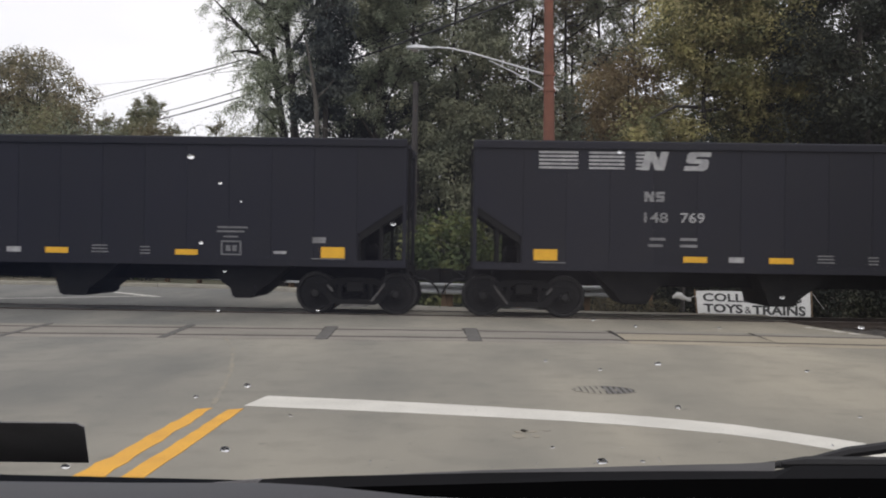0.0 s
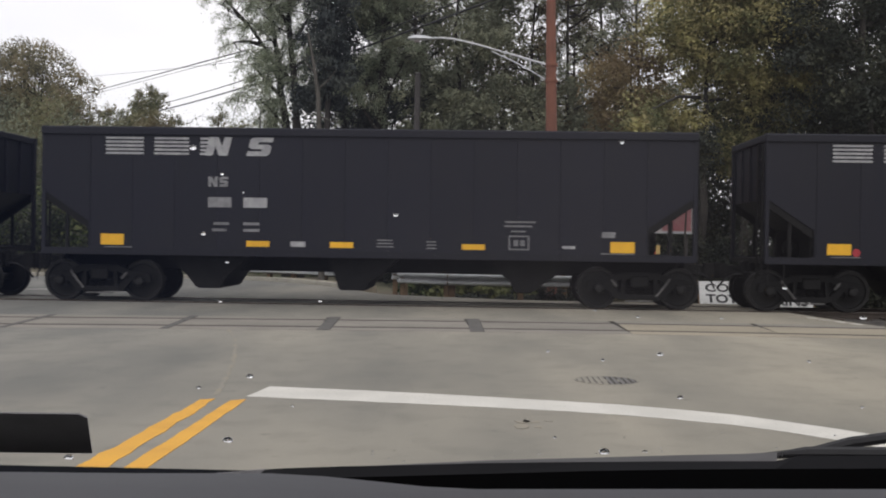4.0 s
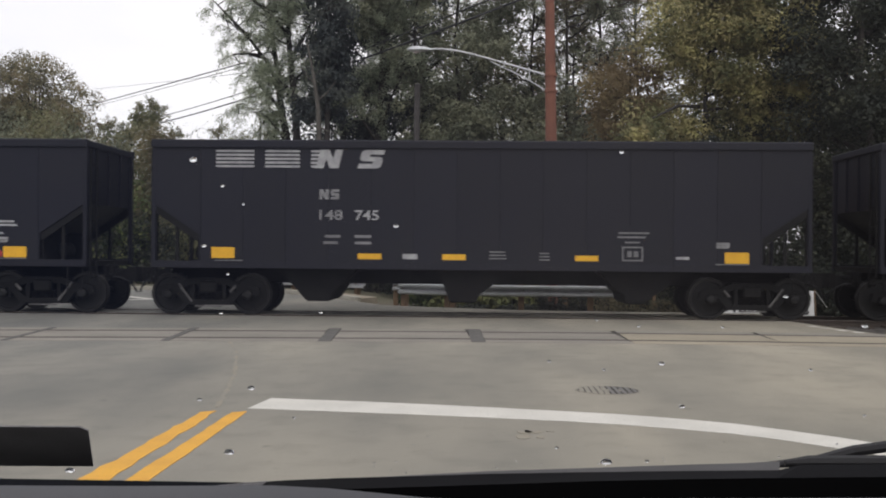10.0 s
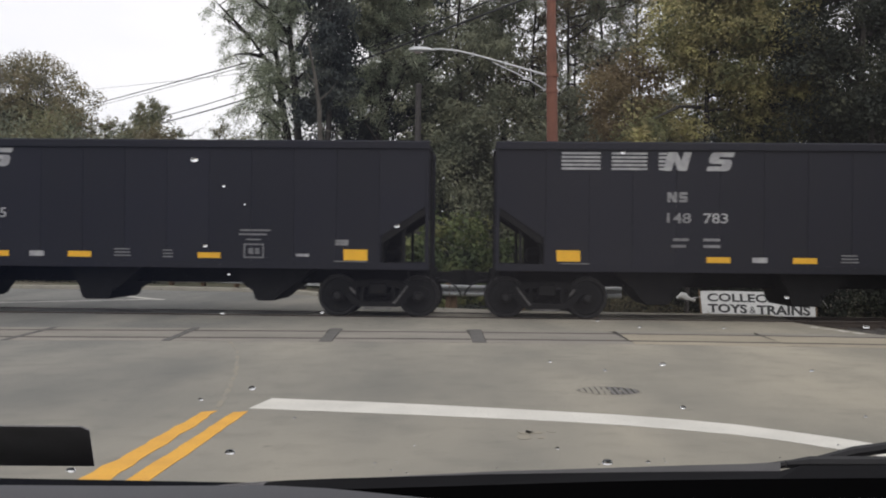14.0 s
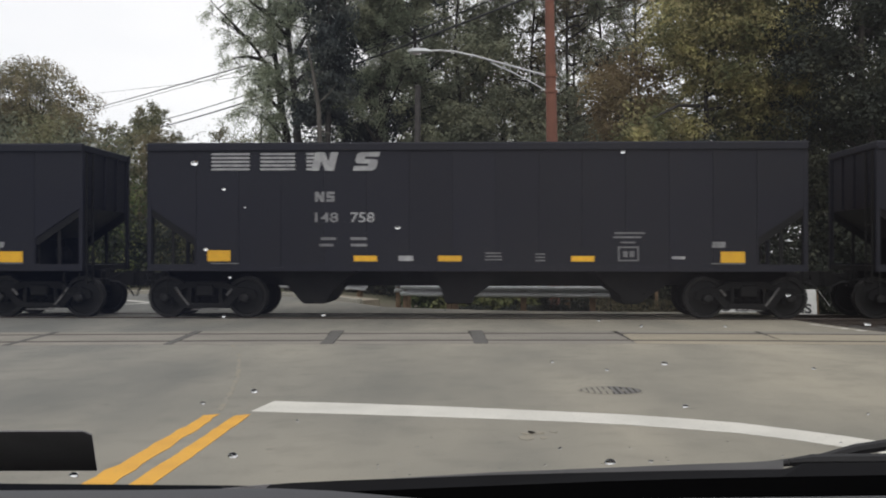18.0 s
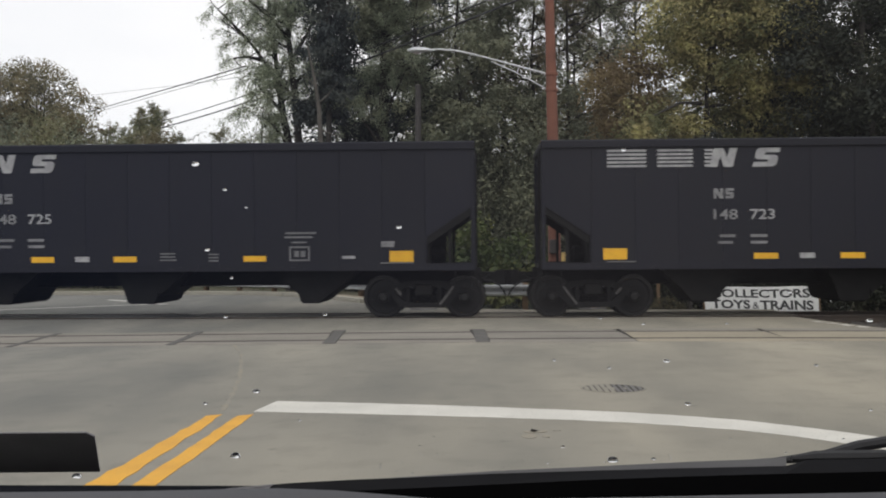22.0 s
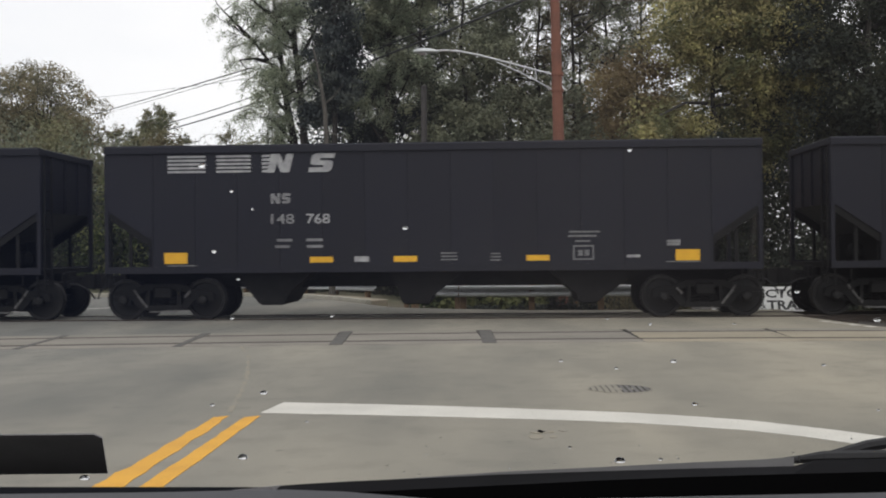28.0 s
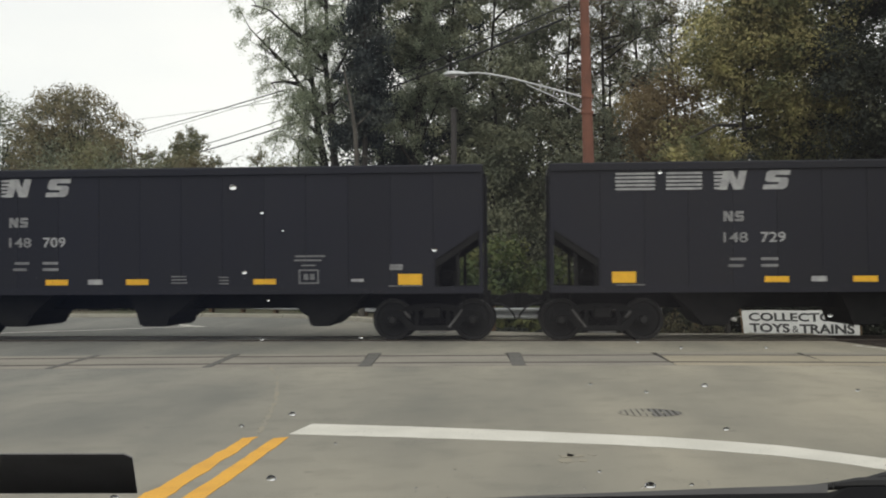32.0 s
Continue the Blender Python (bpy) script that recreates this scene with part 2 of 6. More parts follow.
DECALMID = surface("dusty_white_lettering", (0.25, 0.25, 0.255), (0.16, 0.16, 0.165), scale=7, fine=60, rough=0.6, third=(0.20, 0.20, 0.205))
DECALBRIGHT = surface("fresh_white_lettering", (0.68, 0.68, 0.68), (0.56, 0.56, 0.57), scale=6, fine=60, rough=0.55, third=(0.50, 0.50, 0.51))
REFLECTOR = surface("yellow_reflective_sheet", (0.80, 0.44, 0.015), (0.72, 0.38, 0.015), scale=5, fine=50, rough=0.45, vary=0.08)
REDPAINT = surface("red_spot_paint", (0.42, 0.03, 0.04), (0.34, 0.025, 0.035), scale=6, fine=50, rough=0.5)
POLEWOOD = surface("reddish_pole_wood", (0.235, 0.095, 0.060), (0.165, 0.070, 0.048), scale=1.6, fine=35, rough=0.9, bump=0.5, third=(0.13, 0.065, 0.05))
GREYPOLE = surface("weathered_grey_wood", (0.066, 0.060, 0.057), (0.048, 0.044, 0.042), scale=1.6, fine=35, rough=0.9, bump=0.5)
LAMPMETAL = surface("aluminium_lamp_metal", (0.62, 0.63, 0.64), (0.50, 0.51, 0.52), scale=6, fine=40, rough=0.45, metal=0.4)
GALV = surface("galvanised_steel", (0.50, 0.51, 0.52), (0.40, 0.41, 0.42), scale=4, fine=30, rough=0.5, metal=0.4)
POSTWOOD = surface("brown_post_wood", (0.21, 0.135, 0.075), (0.13, 0.085, 0.05), scale=5, fine=40, rough=0.9, vary=0.2)
WIREBLACK = surface("black_cable", (0.018, 0.018, 0.02), (0.025, 0.025, 0.027), scale=5, fine=20, rough=0.6, bump=0)
BARK = surface("dark_bark", (0.045, 0.040, 0.034), (0.028, 0.025, 0.022), scale=3, fine=25, rough=0.95, bump=0.7, depth=0.02)
PALEBARK = surface("grey_bark", (0.115, 0.105, 0.09), (0.07, 0.064, 0.055), scale=3, fine=25, rough=0.95, bump=0.7, depth=0.02)
SIGNWHITE = surface("faded_white_board", (0.50, 0.455, 0.44), (0.40, 0.345, 0.335), scale=1.4, fine=25, rough=0.6)
SIGNRED = surface("crimson_sign_paint", (0.27, 0.026, 0.042), (0.215, 0.024, 0.036), scale=1.5, fine=25, rough=0.55)
SIGNPINK = surface("bleached_red_paint", (0.37, 0.235, 0.225), (0.33, 0.15, 0.15), scale=1.1, fine=12, rough=0.6, third=(0.40, 0.33, 0.32))
SIGNFADE = surface("faded_crimson_paint", (0.33, 0.115, 0.12), (0.36, 0.20, 0.19), scale=1.3, fine=12, rough=0.6, third=(0.30, 0.08, 0.09))
SIGNYELLOW = surface("yellow_sign_paint", (0.66, 0.47, 0.17), (0.58, 0.40, 0.14), scale=2, fine=25, rough=0.55)
SIGNORANGE = surface("orange_red_sign_paint", (0.48, 0.075, 0.035), (0.40, 0.06, 0.03), scale=2, fine=25, rough=0.55)
SIGNBLACK = surface("black_sign_paint", (0.02, 0.02, 0.02), (0.03, 0.03, 0.03), scale=4, fine=25, rough=0.6)
BANNERWHITE = surface("white_vinyl_banner", (0.64, 0.64, 0.62), (0.54, 0.54, 0.52), scale=2.5, fine=30, rough=0.55)
DASH = surface("charcoal_dash_plastic", (0.050, 0.050, 0.056), (0.042, 0.042, 0.047), scale=4, fine=900, rough=0.65, bump=0.2, depth=0.0006)
CARPAINT = surface("dark_car_paint", (0.02, 0.02, 0.024), (0.024, 0.024, 0.028), scale=1, fine=40, rough=0.3, bump=0)
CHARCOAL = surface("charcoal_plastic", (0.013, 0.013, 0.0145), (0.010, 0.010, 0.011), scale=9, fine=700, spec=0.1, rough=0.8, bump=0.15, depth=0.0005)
DASHGREY = surface("grey_dash_plastic", (0.115, 0.112, 0.112), (0.085, 0.083, 0.084), scale=9, fine=700, spec=0.15, rough=0.7, bump=0.15, depth=0.0005)
# near-black and hardly glossy: the shade of the dash gap is put into the colour
DASHBLACK = surface("shade_black_dash_plastic", (0.003, 0.003, 0.0032), (0.004, 0.004, 0.0043), scale=6, fine=700, rough=0.95, bump=0.15, depth=0.0005, spec=0.03)
RUBBER = surface("black_rubber", (0.012, 0.012, 0.013), (0.018, 0.018, 0.019), scale=9, fine=300, rough=0.7, bump=0.1, depth=0.0005)
TAGBLACK = surface("black_tag_plastic", (0.26, 0.25, 0.255), (0.22, 0.21, 0.215), scale=20, fine=500, rough=0.7, bump=0.05, depth=0.0003, spec=0.2)

LEAF_WILLOW = leaf_mat("willow_leaves", [(0.228, 0.254, 0.184), (0.404, 0.447, 0.320), (0.600, 0.640, 0.480)], trans=0.6)
LEAF_WOOD = leaf_mat("woodland_leaves", [(0.125, 0.141, 0.099), (0.227, 0.243, 0.167), (0.344, 0.345, 0.226)])
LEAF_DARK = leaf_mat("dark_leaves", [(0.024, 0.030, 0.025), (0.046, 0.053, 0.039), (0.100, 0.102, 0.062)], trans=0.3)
LEAF_SPRUCE = leaf_mat("spruce_needles", [(0.030, 0.038, 0.040), (0.060, 0.071, 0.068), (0.115, 0.125, 0.105)], trans=0.12)
LEAF_MAPLE = leaf_mat("turning_leaves", [(0.085, 0.098, 0.052), (0.215, 0.220, 0.100), (0.370, 0.320, 0.155), (0.590, 0.560, 0.240)], trans=0.45)
LEAF_FAR = leaf_mat("far_leaves", [(0.150, 0.160, 0.095), (0.200, 0.205, 0.115), (0.255, 0.245, 0.135), (0.245, 0.205, 0.140)])
LEAF_OAK = leaf_mat("oak_leaves", [(0.105, 0.107, 0.085), (0.195, 0.178, 0.118), (0.300, 0.268, 0.155), (0.280, 0.215, 0.150)], trans=0.4)
LEAF_RUST = leaf_mat("rust_brown_leaves", [(0.110, 0.085, 0.055), (0.235, 0.175, 0.095), (0.330, 0.270, 0.135)], trans=0.45)
LEAF_BUSH = leaf_mat("bush_leaves", [(0.053, 0.078, 0.035), (0.124, 0.156, 0.059), (0.264, 0.265, 0.108)])
LEAF_OLIVE = leaf_mat("olive_brown_leaves", [(0.083, 0.078, 0.048), (0.165, 0.148, 0.085), (0.259, 0.207, 0.121)], trans=0.45)
GRASS = leaf_mat("rough_grass", [(0.06, 0.08, 0.025), (0.13, 0.13, 0.05), (0.22, 0.18, 0.09)])


def glass_mat(name):
    m, n, l, b = mat_base(name)
    b.inputs["Base Color"].default_value = (1, 1, 1, 1)
    b.inputs["Transmission Weight"].default_value = 1.0
    b.inputs["Roughness"].default_value = 0.0
    b.inputs["IOR"].default_value = 1.33
    return m


WATERDROP = glass_mat("water_drop")


def screen_mat():
    """Clear glass with a thin uneven film of dust, graded to imitate glare."""
    m, n, l, b = mat_base("dusty_glare_windscreen")
    clear = n.new("ShaderNodeBsdfTransparent")
    dust = n.new("ShaderNodeBsdfTranslucent")
    co = n.new("ShaderNodeTexCoord")
    noi = n.new("ShaderNodeTexNoise")
    noi.inputs["Scale"].default_value, noi.inputs["Detail"].default_value = 3.0, 4.0
    mr = n.new("ShaderNodeMapRange")
    mr.inputs["From Min"].default_value, mr.inputs["From Max"].default_value = 0.3, 0.7
    mr.inputs["To Min"].default_value, mr.inputs["To Max"].default_value = 0.0085, 0.0165
    mx = n.new("ShaderNodeMixShader")
    sep = n.new("ShaderNodeSeparateXYZ")
    side = n.new("ShaderNodeMapRange")
    side.inputs["From Min"].default_value, side.inputs["From Max"].default_value = -0.35, 0.35
    # the amount across the glass imitates veiling glare, strongest just right of the middle
    film = n.new("ShaderNodeValToRGB")
    els = film.color_ramp.elements
    els[0].position, els[1].position = 0.02, 0.86
    els[0].color, els[1].color = (0.50, 0.50, 0.50, 1), (0.32, 0.32, 0.32, 1)
    for at, amount in ((0.36, 0.76), (0.58, 1.0), (0.68, 0.76)):
        els.new(at).color = (amount, amount, amount, 1)
    # glare tint put into the dust colour: bluish left, neutral right
    glare_tone = n.new("ShaderNodeValToRGB")
    glare_tone.color_ramp.elements[0].color, glare_tone.color_ramp.elements[1].color = (0.46, 0.58, 1.0, 1), (0.84, 0.80, 0.88, 1)
    glare_tone.color_ramp.elements[0].position, glare_tone.color_ramp.elements[1].position = 0.15, 0.55
    thick = n.new("ShaderNodeMath")
    thick.operation = "MULTIPLY"
    l.new(co.outputs["Object"], sep.inputs[0])
    l.new(sep.outputs["X"], side.inputs["Value"])
    l.new(side.outputs[0], glare_tone.inputs[0])
    l.new(glare_tone.outputs[0], dust.inputs["Color"])
    l.new(co.outputs["Object"], noi.inputs["Vector"])
    l.new(noi.outputs["Fac"], mr.inputs["Value"])
    l.new(mr.outputs[0], thick.inputs[0])
    l.new(side.outputs[0], film.inputs[0])
    l.new(film.outputs[0], thick.inputs[1])
    l.new(thick.outputs[0], mx.inputs[0])
    l.new(clear.outputs[0], mx.inputs[1])
    l.new(dust.outputs[0], mx.inputs[2])
    l.new(mx.outputs[0], n["Material Output"].inputs["Surface"])
    return m


SCREENGLASS = screen_mat()


# ---- mesh building ----
class Shape:
    """Collects vertices and faces of one mesh."""

    def __init__(self):
        self.v, self.f = [], []

    def add(self, verts, faces):
        o = len(self.v)
        self.v += [tuple(p) for p in verts]
        self.f += [tuple(i + o for i in f) for f in faces]
        return self

    def box(self, x0, x1, y0, y1, z0, z1, c=0.0):
        """A box; c: width of its chamfered edges along x."""
        if c <= 0:
            vs = [(x, y, z) for x in (x0, x1) for y in (y0, y1) for z in (z0, z1)]
            return self.add(vs, [(0, 1, 3, 2), (4, 6, 7, 5), (0, 4, 5, 1), (2, 3, 7, 6), (0, 2, 6, 4), (1, 5, 7, 3)])
        ring = [(y0 + c, z0), (y1 - c, z0), (y1, z0 + c), (y1, z1 - c), (y1 - c, z1), (y0 + c, z1), (y0, z1 - c), (y0, z0 + c)]
        my, mz = (y0 + y1) / 2, (z0 + z1) / 2
        small = [(my + (y - my) * (1 - 2 * c / max(y1 - y0, 1e-6)), mz + (z - mz) * (1 - 2 * c / max(z1 - z0, 1e-6))) for y, z in ring]
        vs = [(x0, *p) for p in small] + [(x0 + c, *p) for p in ring] + [(x1 - c, *p) for p in ring] + [(x1, *p) for p in small]
        fs = [tuple(range(7, -1, -1)), tuple(range(24, 32))]
        for k in range(3):
            for i in range(8):
                j = (i + 1) % 8
                fs.append((k * 8 + i, k * 8 + j, k * 8 + 8 + j, k * 8 + 8 + i))
        return self.add(vs, fs)

    def prism(self, outline, a0, a1, axis="y"):
        """An outline of (u, w) pairs, extruded from a0 to a1 along an axis."""
        def put(u, w, a):
            return {"y": (u, a, w), "x": (a, u, w), "z": (u, w, a)}[axis]
        n = len(outline)
        vs = [put(u, w, a0) for u, w in outline] + [put(u, w, a1) for u, w in outline]
        fs = [tuple(range(n)), tuple(range(2 * n - 1, n - 1, -1))]
        fs += [(i, i + n, (i + 1) % n + n, (i + 1) % n) for i in range(n)]
        return self.add(vs, fs)

    def tube(self, pts, radii, sides=8, cap=True):
        pts = [Vector(p) for p in pts]
        if not hasattr(radii, "__len__"):
            radii = [radii] * len(pts)
        n, vs, fs = len(pts), [], []
        side = None
        for i, p in enumerate(pts):
            d = (pts[min(i + 1, n - 1)] - pts[max(i - 1, 0)]).normalized()
            if side is None:
                side = d.orthogonal().normalized()
            side = (side - d * side.dot(d)).normalized()
            up = d.cross(side)
            for k in range(sides):
                a = 2 * math.pi * k / sides
                vs.append(p + (side * math.cos(a) + up * math.sin(a)) * radii[i])
        for i in range(n - 1):
            for k in range(sides):
                j = (k + 1) % sides
                fs.append((i * sides + k, i * sides + j, (i + 1) * sides + j, (i + 1) * sides + k))
        if cap:
            fs += [tuple(range(sides - 1, -1, -1)), tuple(range((n - 1) * sides, n * sides))]
        return self.add(vs, fs)

    def lathe(self, profile, sides=24, axis="y", centre=(0, 0, 0)):
        """A profile of (radius, along) pairs turned round an axis."""
        vs, fs, n = [], [], len(profile)
        for r, a in profile:
            for k in range(sides):
                t = 2 * math.pi * k / sides
                c, s = r * math.cos(t), r * math.sin(t)
                p = {"y": (c, a, s), "x": (a, c, s), "z": (c, s, a)}[axis]
                vs.append((p[0] + centre[0], p[1] + centre[1], p[2] + centre[2]))
        for i in range(n - 1):
            for k in range(sides):
                j = (k + 1) % sides
                fs.append((i * sides + k, (i + 1) * sides + k, (i + 1) * sides + j, i * sides + j))
        fs += [tuple(range(sides)), tuple(range(n * sides - 1, (n - 1) * sides - 1, -1))]
        return self.add(vs, fs)

    def mesh(self, name, smooth=False):
        me = bpy.data.meshes.new(name)
        me.from_pydata(self.v, [], self.f)
        me.update()
        bm = bmesh.new()
        bm.from_mesh(me)
        bmesh.ops.recalc_face_normals(bm, faces=bm.faces)
        if smooth:
            for f in bm.faces:
                f.smooth = True
            for e in bm.edges:
                if len(e.link_faces) == 2 and e.calc_face_angle(0) > 0.7:
                    e.smooth = False
        bm.to_mesh(me)
        bm.free()
        return me


def part(name, shape, material, parent, label="", smooth=False, at=None):
    """One mesh object under a thing or under a part; shape may be a Shape or a ready mesh."""
    me = shape.mesh(name, smooth) if isinstance(shape, Shape) else shape
    if not me.materials:
        me.materials.append(material)
    ob = new(name, me)
    ob.parent = parent
    if at is not None:
        ob.matrix_basis = at
    if label:
        ob["label"] = label
    return ob


def thing(name, label, category, m=None, group="", kind="", shape=None, material=None, smooth=False):
    """A top-level thing: an Empty at its base, or one mesh."""
    me = None
    if shape is not None:
        me = shape.mesh(name, smooth) if isinstance(shape, Shape) else shape
        if not me.materials:
            me.materials.append(material)
    ob = new(name, me)
    if m is not None:
        ob.matrix_basis = m
    return tagged(ob, label, category, group, kind)


def lettering(body, size, depth=0.004, squash=1.0, bold=0.0):
    """A mesh of raised letters, standing upright in the xz plane, facing -y; origin at the lower left."""
    cu = bpy.data.curves.new("lettering", "FONT")
    cu.body, cu.size, cu.extrude, cu.offset = body, size, depth, bold
    cu.resolution_u = 3
    ob = bpy.data.objects.new("lettering", cu)
    scene.collection.objects.link(ob)
    bpy.context.view_layer.update()
    me = bpy.data.meshes.new_from_object(ob.evaluated_get(bpy.context.evaluated_depsgraph_get()))
    bpy.data.objects.remove(ob)
    me.transform(Matrix.Rotation(radians(90), 4, "X"))
    me.transform(Matrix.Diagonal((squash, 1, 1, 1)))
    return me


def fit_text(body, x0, x1, z0, z1, depth=0.004, bold=0.0):
    """Letters stretched to fill the rectangle from x0, z0 to x1, z1."""
    me = lettering(body, 1.0, depth, bold=bold)
    co = np.empty(len(me.vertices) * 3)
    me.vertices.foreach_get("co", co)
    co = co.reshape(-1, 3)
    lo, hi = co.min(0), co.max(0)
    co[:, 0] = x0 + (co[:, 0] - lo[0]) / (hi[0] - lo[0]) * (x1 - x0)
    co[:, 2] = z0 + (co[:, 2] - lo[2]) / (hi[2] - lo[2]) * (z1 - z0)
    me.vertices.foreach_set("co", co.ravel())
    me.update()
    return me


# ---- ground, road and tracks ----
TRACK_Y = 24.40          # centre line of the track that the train runs on
GAUGE = 1.435
DROP = 0.045             # the road falls by this much from the nearer track to the far one


def near_track_y(x):
    """Centre line of the nearer track, which bends gently."""
    if x < -9.0:
        return 17.0205 + 0.136 * (x + 9.0)
    return 17.88 + 0.055 * x - (0.0045 if x < 0 else 0.009) * x * x


def road_z(y):
    return -DROP * min(1.0, max(0.0, (y - 19.3) / 4.0))


def road_edge_x(y):
    """The right-hand edge of the paved road."""
    if y > 21.6:
        return 6.98 + 0.02 * (y - 21.6)
    return 6.98 + 0.075 * max(0.0, 20.6 - y) ** 1.25


def ground_z(x, y):
    z = -0.14
    right = min(1.0, max(0.0, (x + 5.5) / 4.0))
    z -= 0.42 * right * min(1.0, max(0.0, (y - 26.3) / 4.0))
    if x > 6.0:
        z -= 0.14 * min(1.0, (x - 6.0) / 1.2) * (1.0 if y < 26 else 0.4)
    return z


def make_ground():
    xs = [-2500, -900, -300, -120, -70] + [-50 + 1.0 * i for i in range(101)] + [70, 120, 300, 900, 2500]
    ys = [-2500, -900, -300, -100, -40, -20, -8] + [1.0 * i for i in range(0, 66)] + [75, 90, 120, 200, 400, 1000, 2500]
    s = Shape()
    vs = [(x, y, ground_z(x, y)) for y in ys for x in xs]
    n = len(xs)
    s.add(vs, [(j * n + i, j * n + i + 1, (j + 1) * n + i + 1, (j + 1) * n + i) for j in range(len(ys) - 1) for i in range(n - 1)])
    thing("ground", "uneven verge of dirt and rough grass beside the tracks", "ground", kind="structure", shape=s, material=EARTH)


def strip(s, left, right, z=0.0, thick=0.05):
    """A flat slab between two lines of equally many (x, y) points."""
    n = len(left)
    top = [(x, y, z + road_z(y)) for x, y in left] + [(x, y, z + road_z(y)) for x, y in right]
    low = [(x, y, w - thick) for x, y, w in top]
    fs = []
    for i in range(n - 1):
        fs.append((i, i + 1, n + i + 1, n + i))
        fs.append((2 * n + i, 3 * n + i, 3 * n + i + 1, 2 * n + i + 1))
        fs.append((i, 2 * n + i, 2 * n + i + 1, i + 1))
        fs.append((n + i, n + i + 1, 3 * n + i + 1, 3 * n + i))
    fs += [(0, n, 3 * n, 2 * n), (n - 1, 3 * n - 1, 4 * n - 1, 2 * n - 1)]
    return s.add(top + low, fs)


def far_kerb(x):
    """The far edge of the street behind the tracks."""
    pts = [(-60, 39.0), (-19, 37.3), (-14.0, 37.0), (-11.4, 37.2), (-8.3, 36.5), (-6.9, 35.7), (-5.0, 33.2), (-3.6, 30.4), (-2.5, 28.2), (1.0, 26.6), (7.0, 26.2)]
    for (xa, ya), (xb, yb) in zip(pts, pts[1:]):
        if xa <= x <= xb:
            return ya + (yb - ya) * (x - xa) / (xb - xa)
    return pts[0][1] if x < pts[0][0] else pts[-1][1]


def make_road():
    road = thing("road", "worn light grey asphalt road leading over a level crossing", "road", kind="structure")
    pieces = []
    # before the nearer track, between the tracks, between rails of the far track, and beyond
    def zone(y_low, y_high, x_left=-34.0, steps=34):
        s = Shape()
        left, right = [], []
        for i in range(steps + 1):
            u = i / steps
            xr = road_edge_x(y_low(6.0) + 0.5 * (y_high(6.0) - y_low(6.0)))
            x = x_left + (xr - x_left) * u
            left.append((x, y_low(x)))
            right.append((x, y_high(x)))
        return strip(s, left, right)
    # the approach, with its curved right-hand edge
    s = Shape()
    left, right = [], []
    for x in [-34.0 + 1.5 * i for i in range(23)] + [0.0, 2.0, 4.0, 6.0, 8.0, 9.2, 14.0, 22.0]:
        left.append((x, -30.0))
        right.append((x, near_track_y(min(x, 9.2)) - 1.38 if x < 9.3 else near_track_y(9.2) - 1.38 - 0.9 * (x - 9.2)))
    strip(s, left, right)
    part("carriageway", s, ASPHALT, road)
    s = Shape()
    left, right = [], []
    for x in [-34.0 + 1.0 * i for i in range(40)] + [6.0, 6.5, 6.8, 6.9, 6.96, 7.0, 7.05, 7.1, 7.2, 7.4, 8.0, 9.2]:
        left.append((x, near_track_y(x) + 1.38))
        right.append((x, max(near_track_y(x) + 1.39, TRACK_Y - 1.06 if x < 6.9 else 22.2 - (x - 6.9) * 11.0 - 0.1 * math.sin(x * 40))))
    part("carriageway", strip(s, left, right), ASPHALT, road)
    part("carriageway", zone(lambda x: TRACK_Y - 0.64, lambda x: TRACK_Y + 0.64), ASPHALT, road)
    part("carriageway", zone(lambda x: TRACK_Y + 0.80, far_kerb), ASPHALT, road)
    # painted lines
    def paint(name, left, right, mat, label=""):
        part(name, strip(Shape(), left, right, z=0.004, thick=0.003), mat, road, label)
    rough_edge = random.Random(21)
    def worn_edge(pts, amount=0.007):
        """The same line with a slightly ragged edge."""
        out = []
        for (xa, ya), (xb, yb) in zip(pts, pts[1:]):
            for k in range(14):
                u = k / 14
                out.append((xa + (xb - xa) * u + rough_edge.uniform(-amount, amount), ya + (yb - ya) * u + rough_edge.uniform(-amount, amount)))
        return out + [pts[-1]]
    arc_far = [(-1.98, 10.0), (-1.1, 9.86), (-0.24, 9.69), (0.774, 9.42), (1.259, 9.29), (1.714, 9.09), (2.14, 8.865), (2.512, 8.55), (2.849, 8.22), (3.2, 7.80), (3.5, 7.40)]
    arc_near = [(-2.06, 9.34), (-1.12, 9.21), (-0.22, 9.06), (0.731, 8.87), (1.185, 8.741), (1.615, 8.562), (2.02, 8.365), (2.377, 8.079), (2.685, 7.745), (3.0, 7.35), (3.25, 7.0)]
    paint("stop_line", worn_edge(arc_near), worn_edge(arc_far), WHITEPAINT, "white painted stop line that bends at its end")
    paint("centre_line", worn_edge([(-2.47, 3.0), (-2.442, 6.4), (-2.425, 9.1)], 0.022), worn_edge([(-2.20, 3.0), (-2.252, 6.4), (-2.305, 9.18)], 0.018), YELLOWPAINT, "solid yellow line with a ragged edge")
    paint("centre_line", worn_edge([(-2.18, 3.0), (-2.162, 6.4), (-2.148, 9.10)], 0.008), worn_edge([(-1.985, 3.0), (-2.008, 6.4), (-2.032, 9.18)], 0.008), YELLOWPAINT, "solid yellow line")
    rng = random.Random(2)
    # a faint trace of the line goes on over the crossing
    trace = [(-2.36, 9.4), (-2.545, 10.55), (-2.765, 11.8), (-3.07, 13.2), (-3.39, 14.6), (-3.85, 16.1)]
    part("worn_line", strip(Shape(), worn_edge([(x - 0.02, y) for x, y in trace], 0.02), worn_edge([(x + 0.02, y) for x, y in trace], 0.02), z=0.003, thick=0.003), WORNYELLOW, road, "faint trace of a yellow line")
